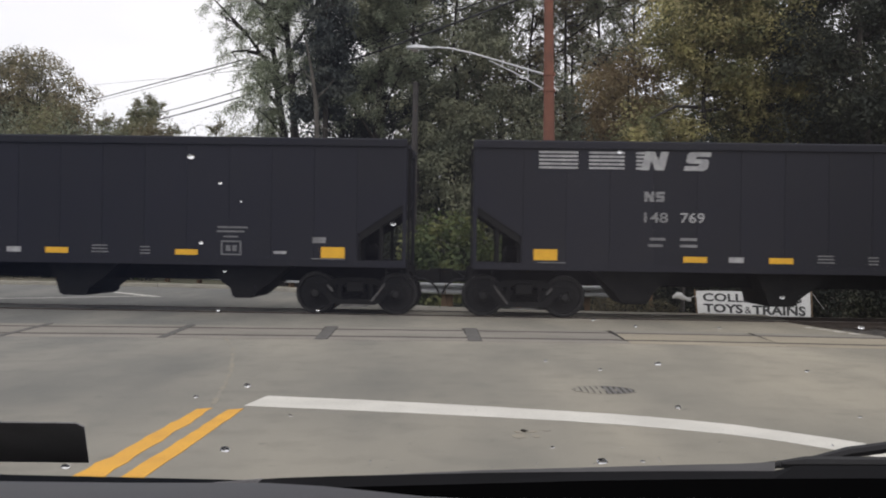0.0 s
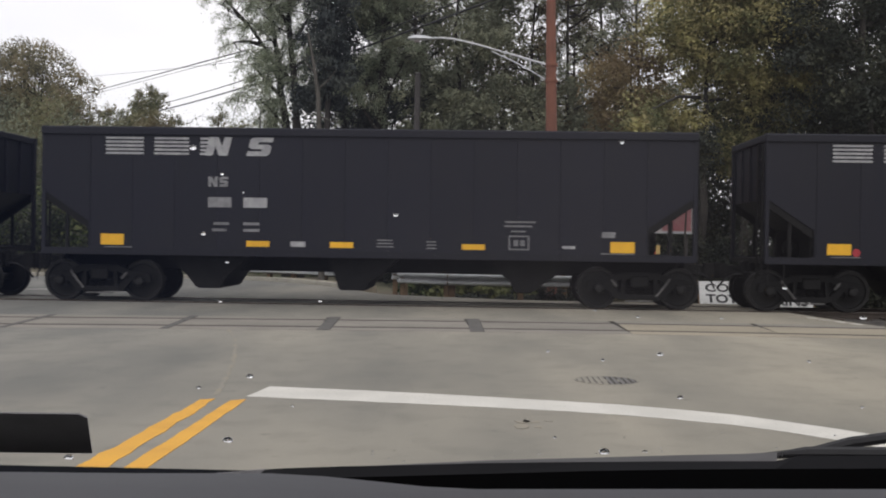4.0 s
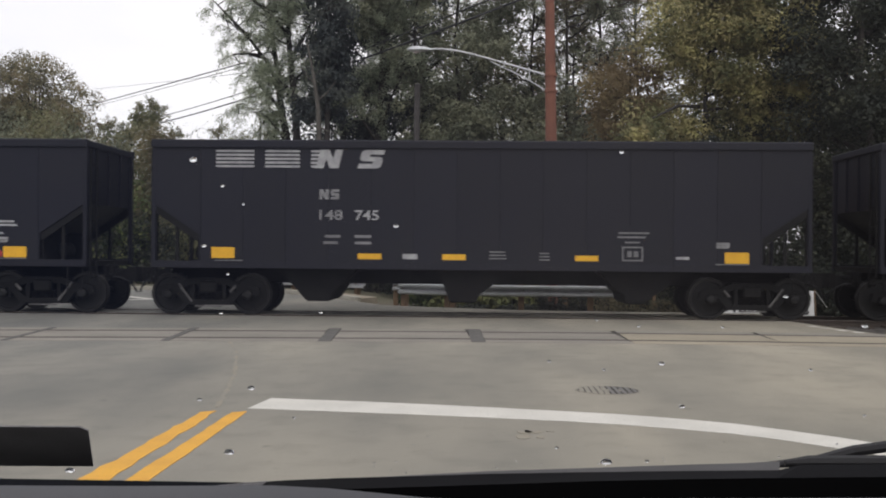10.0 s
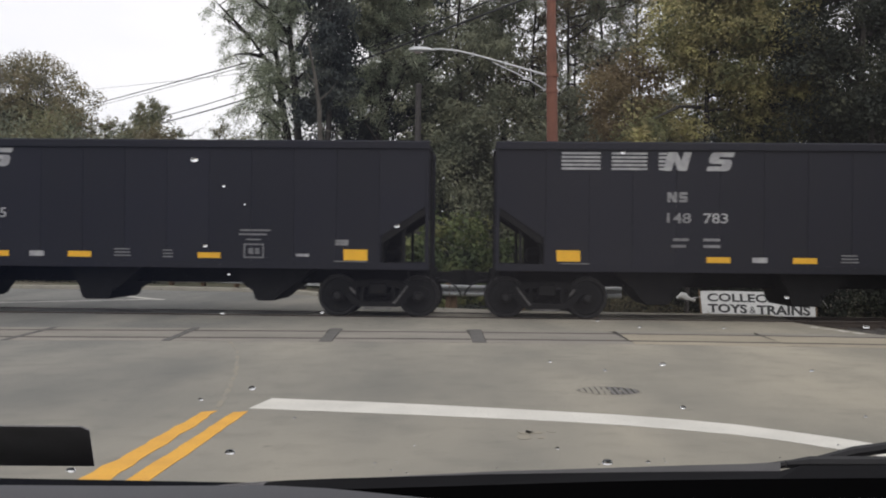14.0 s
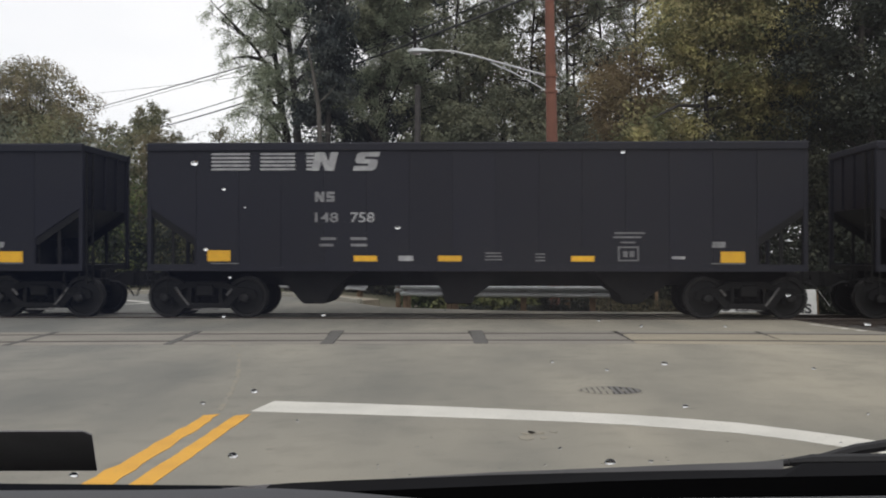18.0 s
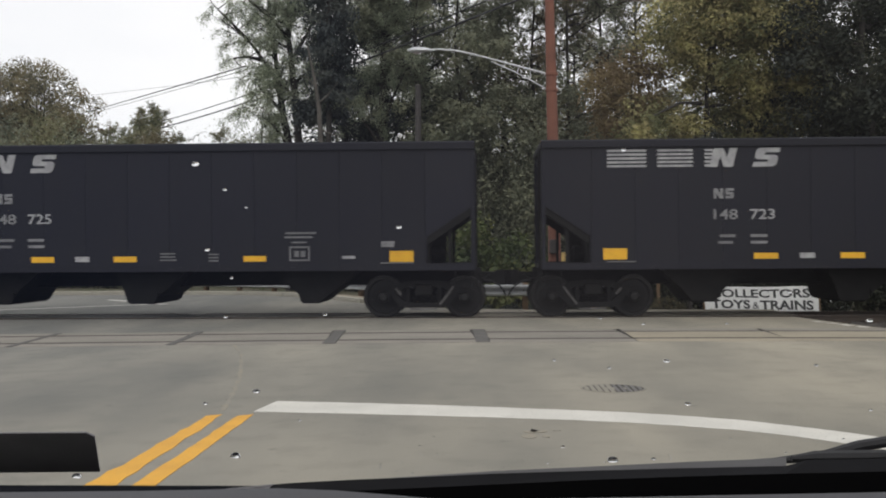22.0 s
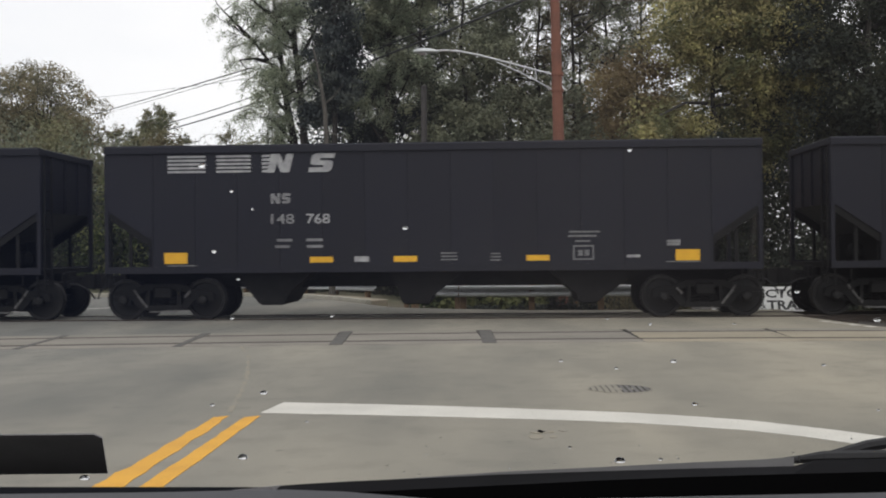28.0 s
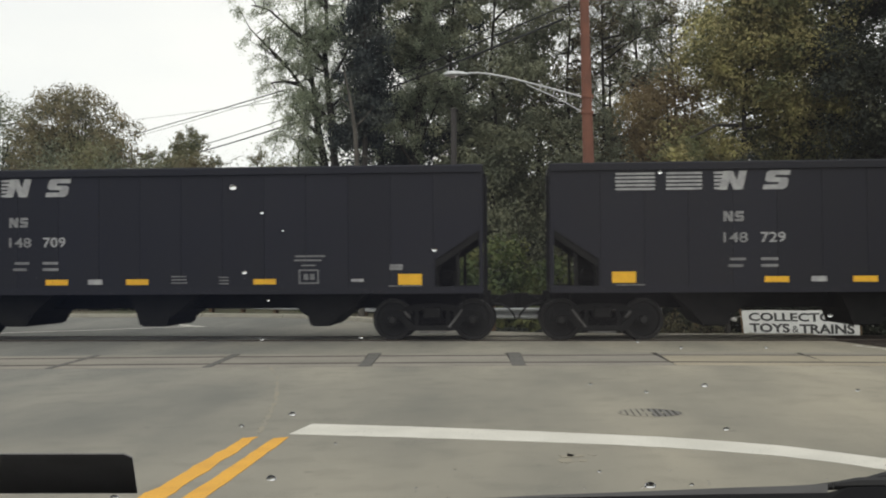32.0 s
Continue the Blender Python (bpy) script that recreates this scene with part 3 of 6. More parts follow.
    for k in range(5):
        x, y, r = 0.46 + rng.uniform(-0.12, 0.12), 8.2 + rng.uniform(-0.2, 0.2), rng.uniform(0.03, 0.07)
        ring = [(x + r * rng.uniform(0.8, 1.2) * math.cos(a), y + 1.5 * r * rng.uniform(0.8, 1.2) * math.sin(a)) for a in [q * math.pi / 6 for q in range(12)]]
        part("worn_mark", Shape().prism(ring, 0.001, 0.004, axis="z"), WORNYELLOW, road, "scrap of worn yellow paint")
    for x, y, ln in ((6.60, 21.5, 0.35), (6.68, 20.9, 0.25), (6.76, 20.4, 0.45), (6.86, 19.75, 0.30)):
        paint("edge_line", worn_edge([(x, y), (x + 0.05, y - ln)], 0.03), worn_edge([(x + 0.13, y), (x + 0.17, y - ln)], 0.03), WHITEPAINT, "worn scrap of a white edge line")
    paint("far_line", worn_edge([(-15.2, 25.6), (-12.2, 27.7), (-9.4, 30.3)], 0.02), worn_edge([(-15.3, 25.8), (-12.3, 27.9), (-9.4, 30.5)], 0.02), WHITEPAINT, "white line on the far street")
    paint("far_line", worn_edge([(-12.1, 33.2), (-9.3, 29.9)], 0.02), worn_edge([(-11.9, 33.3), (-9.1, 30.1)], 0.02), WHITEPAINT, "white line on the far street")
    return road


def make_near_track():
    """A disused-looking track let into the road, with crossing panels between dark grooves."""
    t = thing("crossing_track", "old railway track let flush into the road between crossing panels", "railway track", kind="structure")
    joints = [-34, -31.9, -29.45, -27.0, -24.55, -22.1, -19.7, -17.25, -14.8, -12.35, -9.90, -7.45, -5.0, -2.52, -0.06, 2.42, 4.90, 7.2, 9.2]
    wide = {-9.90: 0.05, -7.45: 0.06, -5.0: 0.07, -2.52: 0.11, -0.06: 0.12, 2.42: 0.03, 4.90: 0.022}
    rows = [(-1.335, -0.87), (-0.60, 0.60), (0.87, 1.335)]
    meshes = {}
    for a, b in zip(joints, joints[1:]):
        ya, yb = near_track_y(a), near_track_y(b)
        turn = math.degrees(math.atan2(yb - ya, b - a))
        m = pose((a + b) / 2, (ya + yb) / 2, 0, 0, 0, turn)
        half = math.hypot(b - a, yb - ya) / 2
        part("track_bed", Shape().box(-half - 0.01, half + 0.01, -1.38, 1.38, -0.09, -0.003), GROOVE, t, "dark bed in the grooves and joints", at=m)
        for y in (-GAUGE / 2 - 0.02, GAUGE / 2 + 0.02):
            part("rail", Shape().box(-half, half, y - 0.036, y + 0.036, -0.06, -0.002, c=0.008), RAILSTEEL, t, "rusty rail sunk in the road", at=m)
        for y0, y1 in rows:
            xa, xb = -half + wide.get(a, 0.02), half - wide.get(b, 0.02)
            paint_it = CREAMPANEL if a > 2 and y0 < 0.5 else CROSSING
            key = (round(xb - xa, 3), y0, paint_it.name)
            if key not in meshes:
                w = (xb - xa) / 2
                meshes[key] = Shape().box(-w, w, y0, y1, -0.06, 0.004, c=0.006).mesh("crossing_panel")
            part("crossing_panel", meshes[key], paint_it, t, at=m @ pose((xa + xb) / 2, 0, 0))
        # dark asphalt packed into the wide joints
        w = wide.get(a, 0)
        if w > 0.04:
            part("joint_filling", Shape().box(-w + 0.01, w - 0.01, -1.36, 1.36, -0.05, 0.008, c=0.004), PATCH, t, "dark asphalt joint filling", at=pose(a, ya, 0, 0, 0, turn))


def rail_profile(s, x0, x1, y, top=0.0):
    h = 0.17
    out = [(-0.07, -h), (0.07, -h), (0.07, -h + 0.012), (0.012, -h + 0.035), (0.012, -0.045), (0.036, -0.035), (0.036, -0.006), (0.028, 0), (-0.028, 0), (-0.036, -0.006), (-0.036, -0.035), (-0.012, -0.045), (-0.012, -h + 0.035), (-0.07, -h + 0.012)]
    return s.prism([(y + u, top + w) for u, w in out], x0, x1, axis="x")


def make_train_track():
    t = thing("railway_track", "railway track on dark ballast, flush with the road at the crossing", "railway track", kind="structure")
    t.matrix_basis = pose(0, TRACK_Y, -DROP)
    for y in (-GAUGE / 2 - 0.036, GAUGE / 2 + 0.036):
        part("rail", rail_profile(Shape(), -520, 520, y, 0.012), RAILSTEEL, t, "brown rusty steel rail")
        part("rail_head", Shape().box(-520, 520, y - 0.024, y + 0.024, 0.010, 0.0145), RAILTOP, t, "worn shiny rail top")
    for x0, x1 in ((-520, -34.2), (6.9, 520)):
        bal = Shape().prism([(-2.6, -0.45), (-1.7, -0.13), (1.7, -0.13), (2.6, -0.45)], x0, x1, axis="x")
        part("ballast_bed", bal, BALLAST, t)
    bed = Shape().box(-34.2, 6.9, -1.08, 0.81, -0.20, -0.02)
    part("track_bed", bed, GROOVE, t, "dark bed in the flange grooves")
    me = Shape().box(-0.115, 0.115, -1.3, 1.3, -0.27, -0.10, c=0.015).mesh("sleeper")
    for i in range(24):
        part("sleeper", me, SLEEPER, t, at=pose(7.3 + 0.56 * i + random.uniform(-0.03, 0.03), 0, random.uniform(-0.01, 0.01), 0, 0, random.uniform(-1, 1)))
    # loose stones
    s = Shape()
    rng = random.Random(7)
    for _ in range(2600):
        x, y = rng.uniform(6.9, 24), rng.uniform(-2.3, 2.3)
        if abs(abs(y) - 0.75) < 0.09:
            continue
        z = -0.13 if abs(y) < 1.7 else -0.13 - 0.35 * (abs(y) - 1.7)
        r = rng.uniform(0.02, 0.045)
        pts = [Vector((rng.uniform(-1, 1), rng.uniform(-1, 1), 0)).normalized() * r for _ in range(3)]
        s.add([(x + p.x, y + p.y, z) for p in pts] + [(x, y, z + r * 0.9)], [(0, 1, 3), (1, 2, 3), (2, 0, 3)])
    tagged(part("ballast_stones", s, BALLAST, t), kind="stuff")


def make_manhole():
    m = thing("manhole_cover", "round slotted cast iron manhole cover in the road", "manhole cover", pose(1.33, 10.92, 0.0))
    part("rim", Shape().lathe([(0.335, -0.03), (0.335, 0.003), (0.330, 0.006), (0.318, 0.006), (0.312, 0.003), (0.312, -0.03)], 36, "z"), ASPHALT, m)
    part("plate", Shape().lathe([(0.0, -0.010), (0.312, -0.010), (0.312, 0.0015), (0.0, 0.0015)], 36, "z"), GROOVE, m, "dark grooves of the cover")
    for i in range(10):
        x = -0.272 + i * 0.0605
        h = math.sqrt(max(0.012, 0.302 ** 2 - x * x))
        w = 0.0245 if i < 5 else 0.019
        part("bar", Shape().box(x - w, x + w, -h, h, -0.008, 0.007, c=0.003), ASPHALT if i < 5 else IRON, m)
        if i in (3, 4, 6):
            part("bar_stud", Shape().box(x + w, x + w + 0.02, -h * 0.3, h * 0.2, -0.008, 0.006), ASPHALT, m)


def make_far_street():
    k = thing("kerb", "pale concrete kerb along the far side of the street", "kerb", kind="structure")
    pts = [(-60, 39.0), (-19, 37.3), (-14.0, 37.0), (-11.4, 37.2), (-8.3, 36.5), (-6.9, 35.7), (-5.0, 33.2), (-3.6, 30.4)]
    for (xa, ya), (xb, yb) in zip(pts, pts[1:]):
        d = math.hypot(xb - xa, yb - ya)
        n = max(1, round(d / 2.4))
        for i in range(n):
            u0, u1 = i / n, (i + 1) / n
            p0 = Vector((xa + (xb - xa) * u0, ya + (yb - ya) * u0, 0))
            p1 = Vector((xa + (xb - xa) * u1, ya + (yb - ya) * u1, 0))
            L = (p1 - p0).length
            a = math.degrees(math.atan2(p1.y - p0.y, p1.x - p0.x))
            part("kerbstone", Shape().box(0.006, L - 0.006, 0.0, 0.16, -0.2, 0.13, c=0.015), KERBSTONE, k, at=pose(p0.x, p0.y, -DROP, 0, 0, a))
    s = Shape()
    left = [(x, y + 0.18) for x, y in pts]
    right = [(x + 0.5, y + 1.5) for x, y in pts]
    strip(s, left, right, z=0.06, thick=0.5)
    thing("dirt_strip", "strip of bare tan dirt behind the kerb", "dirt", kind="structure", shape=s, material=TANDIRT)


make_ground()
make_road()
make_near_track()
make_train_track()
make_manhole()
make_far_street()


# ---- the train: coal hopper cars, all of one pattern ----
CAR_PITCH = 15.7815
HALF, SIDE_Y = 7.17, 1.55
TOP, SILL = 3.83, 1.04
FIRST_LEFT = 5.84        # from a car's left reflector to its middle
WHEEL_R = 0.457
BOGIE_X, AXLE_X = 6.02, 0.90


def side_parts(car, flip):
    """One long side: a back sheet, riveted panels, cut-away end panels, top chord and sill."""
    turn = Matrix.Rotation(math.pi, 4, "Z") if flip else Matrix.Identity(4)
    y = -SIDE_Y
    part("side_sheet", MESH["side_sheet"], CARBACK, car, at=turn)
    for i in range(13):
        part("side_panel", MESH["side_panel"], CARBLACK, car, at=turn @ pose(-5.616 + i * 0.936, 0, 0))
    for sx in (0, 1):
        part("end_panel", MESH["end_panel"] if sx else MESH["end_panel_mirror"], CARBLACK, car, at=turn)
        part("slope_flange", MESH["slope_flange"] if sx else MESH["slope_shade_mirror"], UNDER, car, "dark strip drawn for the shaded underside of the slope", at=turn)
        part("corner_post", MESH["corner_post"], CARBLACK, car, at=turn @ pose(HALF - 0.045 if sx else -HALF + 0.045, y + 0.05, 0))
        part("frame_strut", MESH["frame_strut"], UNDER, car, at=turn @ pose(6.62 if sx else -6.62, y + 0.10, 0))
    part("top_chord", MESH["top_chord"], CARBLACK, car, "rolled steel top edge", at=turn)
    part("side_sill", MESH["side_sill"], CARBLACK, car, at=turn)


MESH = {}


def build_car_meshes():
    y = -SIDE_Y
    MESH["side_sheet"] = Shape().box(-6.10, 6.10, y + 0.030, y + 0.045, SILL + 0.03, TOP - 0.1).mesh("side_sheet")
    MESH["side_panel"] = Shape().box(-0.4655, 0.4655, y + 0.006, y + 0.030, SILL + 0.06, TOP - 0.17, c=0.003).mesh("side_panel")
    # the end panel leaves an opening below its sloping lower edge
    rim = [(6.09, SILL + 0.06), (6.12, SILL + 0.06), (6.12, 1.75), (7.09, 2.40), (7.09, TOP - 0.17), (6.09, TOP - 0.17)]
    MESH["end_panel"] = Shape().prism(rim, y + 0.006, y + 0.032).mesh("end_panel")
    MESH["end_panel_mirror"] = Shape().prism([(-a, b) for a, b in rim], y + 0.006, y + 0.032).mesh("end_panel")
    # thick dark strip that stands for the slope sheet's underside in shadow
    flange = [(6.13, 1.80), (7.08, 2.44), (7.08, 2.22), (6.13, 1.57)]
    MESH["slope_flange"] = Shape().prism(flange, y + 0.034, y + 0.12).mesh("slope_flange")
    MESH["slope_shade_mirror"] = Shape().prism([(-a, b) for a, b in flange], y + 0.034, y + 0.12).mesh("slope_flange")
    MESH["corner_post"] = Shape().box(-0.045, 0.045, -0.05, 0.06, SILL, TOP - 0.12, c=0.01).mesh("corner_post")
    MESH["frame_strut"] = Shape().box(-0.035, 0.035, -0.03, 0.03, SILL + 0.1, 2.05).mesh("frame_strut")
    chord = [(y - 0.05, TOP - 0.17), (y + 0.10, TOP - 0.17), (y + 0.10, TOP - 0.02), (y + 0.07, TOP), (y - 0.02, TOP), (y - 0.05, TOP - 0.03)]
    MESH["top_chord"] = Shape().prism(chord, -HALF, HALF, axis="x").mesh("top_chord")
    sill = [(y - 0.012, SILL - 0.02), (y + 0.10, SILL - 0.02), (y + 0.10, SILL + 0.13), (y + 0.002, SILL + 0.13), (y + 0.002, SILL + 0.06), (y - 0.012, SILL + 0.06)]
    MESH["side_sill"] = Shape().prism(sill, -HALF, HALF, axis="x").mesh("side_sill")


BAYS = (
    [(-3.85, 0.32), (-3.30, 0.32), (-3.19, 0.50), (-3.10, 0.62), (-2.60, 1.06), (-4.60, 1.06), (-4.10, 0.62)],
    [(-0.64, 0.32), (-0.03, 0.32), (0.03, 0.46), (0.33, 0.68), (0.75, 1.06), (-0.95, 1.06), (-0.73, 0.60)],
    [(3.27, 0.32), (3.70, 0.32), (3.85, 0.45), (4.10, 0.62), (4.60, 1.06), (2.60, 1.06), (3.05, 0.62), (3.22, 0.50)],
)


def side_frame_shape():
    """A cast bogie side frame: arched top member, jaws over the bearings, sloping ties and a spring seat, with openings between."""
    s = Shape()
    s.prism([(-1.16, 0.46), (-1.13, 0.62), (-0.95, 0.69), (-0.70, 0.70), (-0.42, 0.82), (0.42, 0.82), (0.70, 0.70), (0.95, 0.69), (1.13, 0.62), (1.16, 0.46), (1.03, 0.42), (0.99, 0.57), (0.80, 0.57), (0.62, 0.58), (0.38, 0.68), (-0.38, 0.68), (-0.62, 0.58), (-0.80, 0.57), (-0.99, 0.57), (-1.03, 0.42)], -0.06, 0.06)
    for k in (-1, 1):
        s.prism([(k * 0.80, 0.56), (k * 0.66, 0.58), (k * 0.40, 0.36), (k * 0.46, 0.24), (k * 0.54, 0.26)], -0.055, 0.055)
        s.prism([(k * 0.30, 0.68), (k * 0.38, 0.68), (k * 0.40, 0.34), (k * 0.32, 0.34)], -0.05, 0.05)
        s.prism([(k * 0.80, 0.57), (k * 0.74, 0.57), (k * 0.74, 0.36), (k * 0.79, 0.34)], -0.055, 0.055)
    s.prism([(-0.47, 0.235), (0.47, 0.235), (0.43, 0.345), (-0.43, 0.345)], -0.085, 0.085)
    return s


def make_car():
    build_car_meshes()
    car = thing("hopper_car", "black steel coal hopper railway car with yellow reflectors", "freight car", group="hopper cars of the train")
    for flip in (False, True):
        side_parts(car, flip)
    y = SIDE_Y
    for sx in (1, -1):
        e = Shape().box(-0.012, 0.012, -y + 0.04, y - 0.04, 2.42, TOP - 0.02)
        part("end_sheet", e, CARBLACK, car, at=pose(sx * 7.08, 0, 0))
        part("end_chord", Shape().box(-0.08, 0.05, -y, y, TOP - 0.16, TOP - 0.005, c=0.02), CARBLACK, car, at=pose(sx * 7.10, 0, 0))
        for yy in (-0.75, 0.0, 0.75):
            part("end_rib", Shape().box(-0.03, 0.03, yy - 0.05, yy + 0.05, 2.42, TOP - 0.15), CARBLACK, car, at=pose(sx * 7.11, 0, 0))
        sl = Shape().prism([(sx * 7.08, 2.44), (sx * 5.1, 1.14), (sx * 5.1, 1.11), (sx * 7.08, 2.41)], -y + 0.05, y - 0.05)
        part("slope_sheet", sl, CARBACK, car)
        part("end_platform", Shape().box(-0.55, 0.50, -y + 0.08, y - 0.08, SILL - 0.02, SILL + 0.10), UNDER, car, at=pose(sx * 6.60, 0, 0))
        web = [(sx * 4.3, SILL + 0.08), (sx * 6.50, SILL + 0.08), (sx * 6.50, 1.76), (sx * 6.2, 1.78), (sx * 5.4, 1.27)]
        part("centre_web", Shape().prism(web, -0.02, 0.02), UNDER, car, "dark plate under the slope")
        part("air_tank", Shape().lathe([(0.0, -0.38), (0.12, -0.36), (0.19, -0.30), (0.19, 0.30), (0.12, 0.36), (0.0, 0.38)], 14, "x", (sx * 6.1, -0.45, 1.36)), UNDER, car, "dark round air tank")
        part("bolster_web", Shape().box(-0.02, 0.02, -y + 0.1, y - 0.1, SILL + 0.08, 1.72), UNDER, car, at=pose(sx * 6.15, 0, 0))
        # ladder on the near corner and brake gear
        lad = Shape()
        for yy in (-1.40, -1.02):
            lad.box(-0.02, 0.02, yy - 0.02, yy + 0.02, SILL - 0.35, TOP - 0.2)
        for k in range(7):
            lad.box(-0.012, 0.012, -1.40, -1.02, SILL - 0.28 + k * 0.42, SILL - 0.255 + k * 0.42)
        part("ladder", lad, UNDER, car, at=pose(sx * 7.20, 0, 0))
        # coupler, draft gear and air hose
        cp = Shape().box(-0.35, 0.28, -0.10, 0.10, 0.70, 0.96, c=0.02)
        cp.prism([(0.22, -0.17), (0.44, -0.16), (0.52, -0.06), (0.42, 0.0), (0.50, 0.10), (0.40, 0.17), (0.24, 0.12)], 0.66, 1.00, axis="z")
        cp.box(-0.30, -0.22, -0.34, 0.34, 0.66, 1.02, c=0.02)
        part("coupler", cp, UNDER, car, at=pose(sx * 7.40, 0, 0, 0, 0, 0 if sx > 0 else 180))
        hose = Shape().tube([(sx * 7.35, -0.35, 0.78), (sx * 7.52, -0.33, 0.76), (sx * 7.70, -0.28, 0.66), (sx * 7.80, -0.22, 0.54), (sx * 7.855, -0.16, 0.42)], 0.022, 6)
        part("cut_lever", Shape().tube([(sx * 7.24, -1.42, 0.96), (sx * 7.30, -1.30, 0.84), (sx * 7.36, -0.5, 0.82), (sx * 7.50, -0.1, 0.90)], 0.016, 5), UNDER, car, "bent steel lever of the coupler")
        part("corner_step", Shape().tube([(sx * 7.08, -1.50, 1.02), (sx * 7.08, -1.52, 0.52), (sx * 6.74, -1.52, 0.52), (sx * 6.74, -1.50, 1.02)], 0.018, 5), UNDER, car, "steel stirrup step")
        part("air_hose", hose, RUBBER, car, "black rubber air hose")
    part("floor_sheet", Shape().box(-4.1, 4.1, -y + 0.05, y - 0.05, SILL + 0.02, SILL + 0.10), UNDER, car)
    part("centre_sill", Shape().box(-7.3, 7.3, -0.16, 0.16, 0.665, 1.06, c=0.02), UNDER, car)
    for out in BAYS:
        part("hopper_bay", Shape().prism(out, -1.05, 1.05), UNDER, car)
        x0, x1 = out[0][0], out[1][0]
        part("bay_door", Shape().box(x0 + 0.03, x1 - 0.03, -1.0, 1.0, 0.285, 0.318, c=0.008), UNDER, car)
        part("door_shaft", Shape().tube([(x1 + 0.06, -1.12, 0.52), (x1 + 0.06, 1.12, 0.52)], 0.03, 8), UNDER, car)
    part("brake_cylinder", Shape().lathe([(0.0, -0.3), (0.16, -0.3), (0.16, 0.25), (0.05, 0.3), (0.05, 0.5)], 14, "x", (4.95, 0.7, 0.85)), UNDER, car)
    # bogies
    frame_me = side_frame_shape().mesh("side_frame")
    for bx in (-BOGIE_X, BOGIE_X):
        bogie = part("bogie", Shape().box(-0.20, 0.20, -1.16, 1.16, 0.50, 0.76, c=0.03).box(-0.33, 0.33, -0.33, 0.33, 0.72, 0.80, c=0.01), UNDER, car, at=pose(bx, 0, -DROP))
        for yy in (-1.02, 1.02):
            part("side_frame", frame_me, UNDER, bogie, at=pose(0, yy, 0))
            sp = Shape()
            for k in (-0.2, 0.0, 0.2):
                pts = [(k + 0.075 * math.cos(a * 0.9), yy + 0.075 * math.sin(a * 0.9), 0.30 + 0.0095 * a) for a in range(0, 24)]
                sp.tube(pts, 0.016, 4)
            part("spring", sp, UNDER, bogie)
            for ax in (-AXLE_X, AXLE_X):
                cap = Shape().lathe([(0.0, -0.11), (0.055, -0.11), (0.10, -0.085), (0.115, -0.03), (0.115, 0.06)], 12, "y", (ax, yy * 1.06, WHEEL_R))
                part("bearing_cap", cap, WHEELSTEEL, bogie)
        # added block that keeps the side frame openings dark
        part("brake_rigging", Shape().box(-0.42, 0.42, -0.58, 0.58, 0.20, 0.62, c=0.03), UNDER, bogie)
        outer = 1 if bx > 0 else -1
        # the rubbed side frame's diagonal highlight, drawn as a pale bar
        lever = Shape().tube([(outer * 0.66, -1.10, 0.70), (outer * 0.52, -1.11, 0.50), (outer * 0.36, -1.11, 0.30)], 0.026, 6)
        part("brake_lever", lever, WORNHIGHLIGHT, bogie, "rubbed pale grey bar drawn for a side-frame highlight")
        # pale bar added for the bright road that shows under the side frame
        part("brake_beam", Shape().box(-0.30, 0.30, -1.10, -1.05, 0.185, 0.215), WORNHIGHLIGHT, bogie)
        part("brake_rod", Shape().tube([(-outer * 0.62, -1.10, 0.66), (-outer * 0.50, -1.11, 0.52)], 0.030, 6), WORNHIGHLIGHT, bogie, "rubbed pale grey rod end")
        for k in (-1, 1):
            part("brake_shoe", Shape().prism([(k * 0.40, 0.30), (k * 0.47, 0.28), (k * 0.45, 0.62), (k * 0.38, 0.60)], -0.82, -0.70), UNDER, bogie)
    # wheelsets, which roll
    wheel = Shape().lathe([(0.09, -0.07), (0.19, -0.05), (0.30, -0.015), (0.37, -0.02), (0.385, -0.065), (0.455, -0.065), (WHEEL_R, -0.055), (WHEEL_R + 0.003, 0.035), (WHEEL_R + 0.026, 0.050), (WHEEL_R + 0.026, 0.066), (0.385, 0.066), (0.36, 0.02), (0.10, 0.05)], 28, "y").mesh("wheel", True)
    wheel.materials.append(WHEELSTEEL)
    wheel.materials.append(TREAD)
    for f in wheel.polygons:
        f.material_index = 1 if min(math.hypot(wheel.vertices[v].co.x, wheel.vertices[v].co.z) for v in f.vertices) > 0.37 else 0
    axle = Shape().lathe([(0.07, -1.08), (0.07, -0.8), (0.085, -0.78), (0.08, 0.0), (0.085, 0.78), (0.07, 0.8), (0.07, 1.08)], 12, "y").mesh("axle")
    for bx in (-BOGIE_X, BOGIE_X):
        for ax in (-AXLE_X, AXLE_X):
            ws = part("wheelset", axle, WHEELSTEEL, car, at=pose(bx + ax, 0, WHEEL_R + 0.016 - DROP))
            for k, yy in ((0, -0.765), (1, 0.765)):
                part("wheel", wheel, WHEELSTEEL, ws, "solid black steel wheel", at=pose(0, yy, 0, 0, 0, 180 * k))
    decals(car)
    return car


FACE = -SIDE_Y + 0.006


def plate(x0, x1, z0, z1, out=0.005):
    return Shape().box(x0, x1, FACE - out, FACE + 0.003, z0, z1)


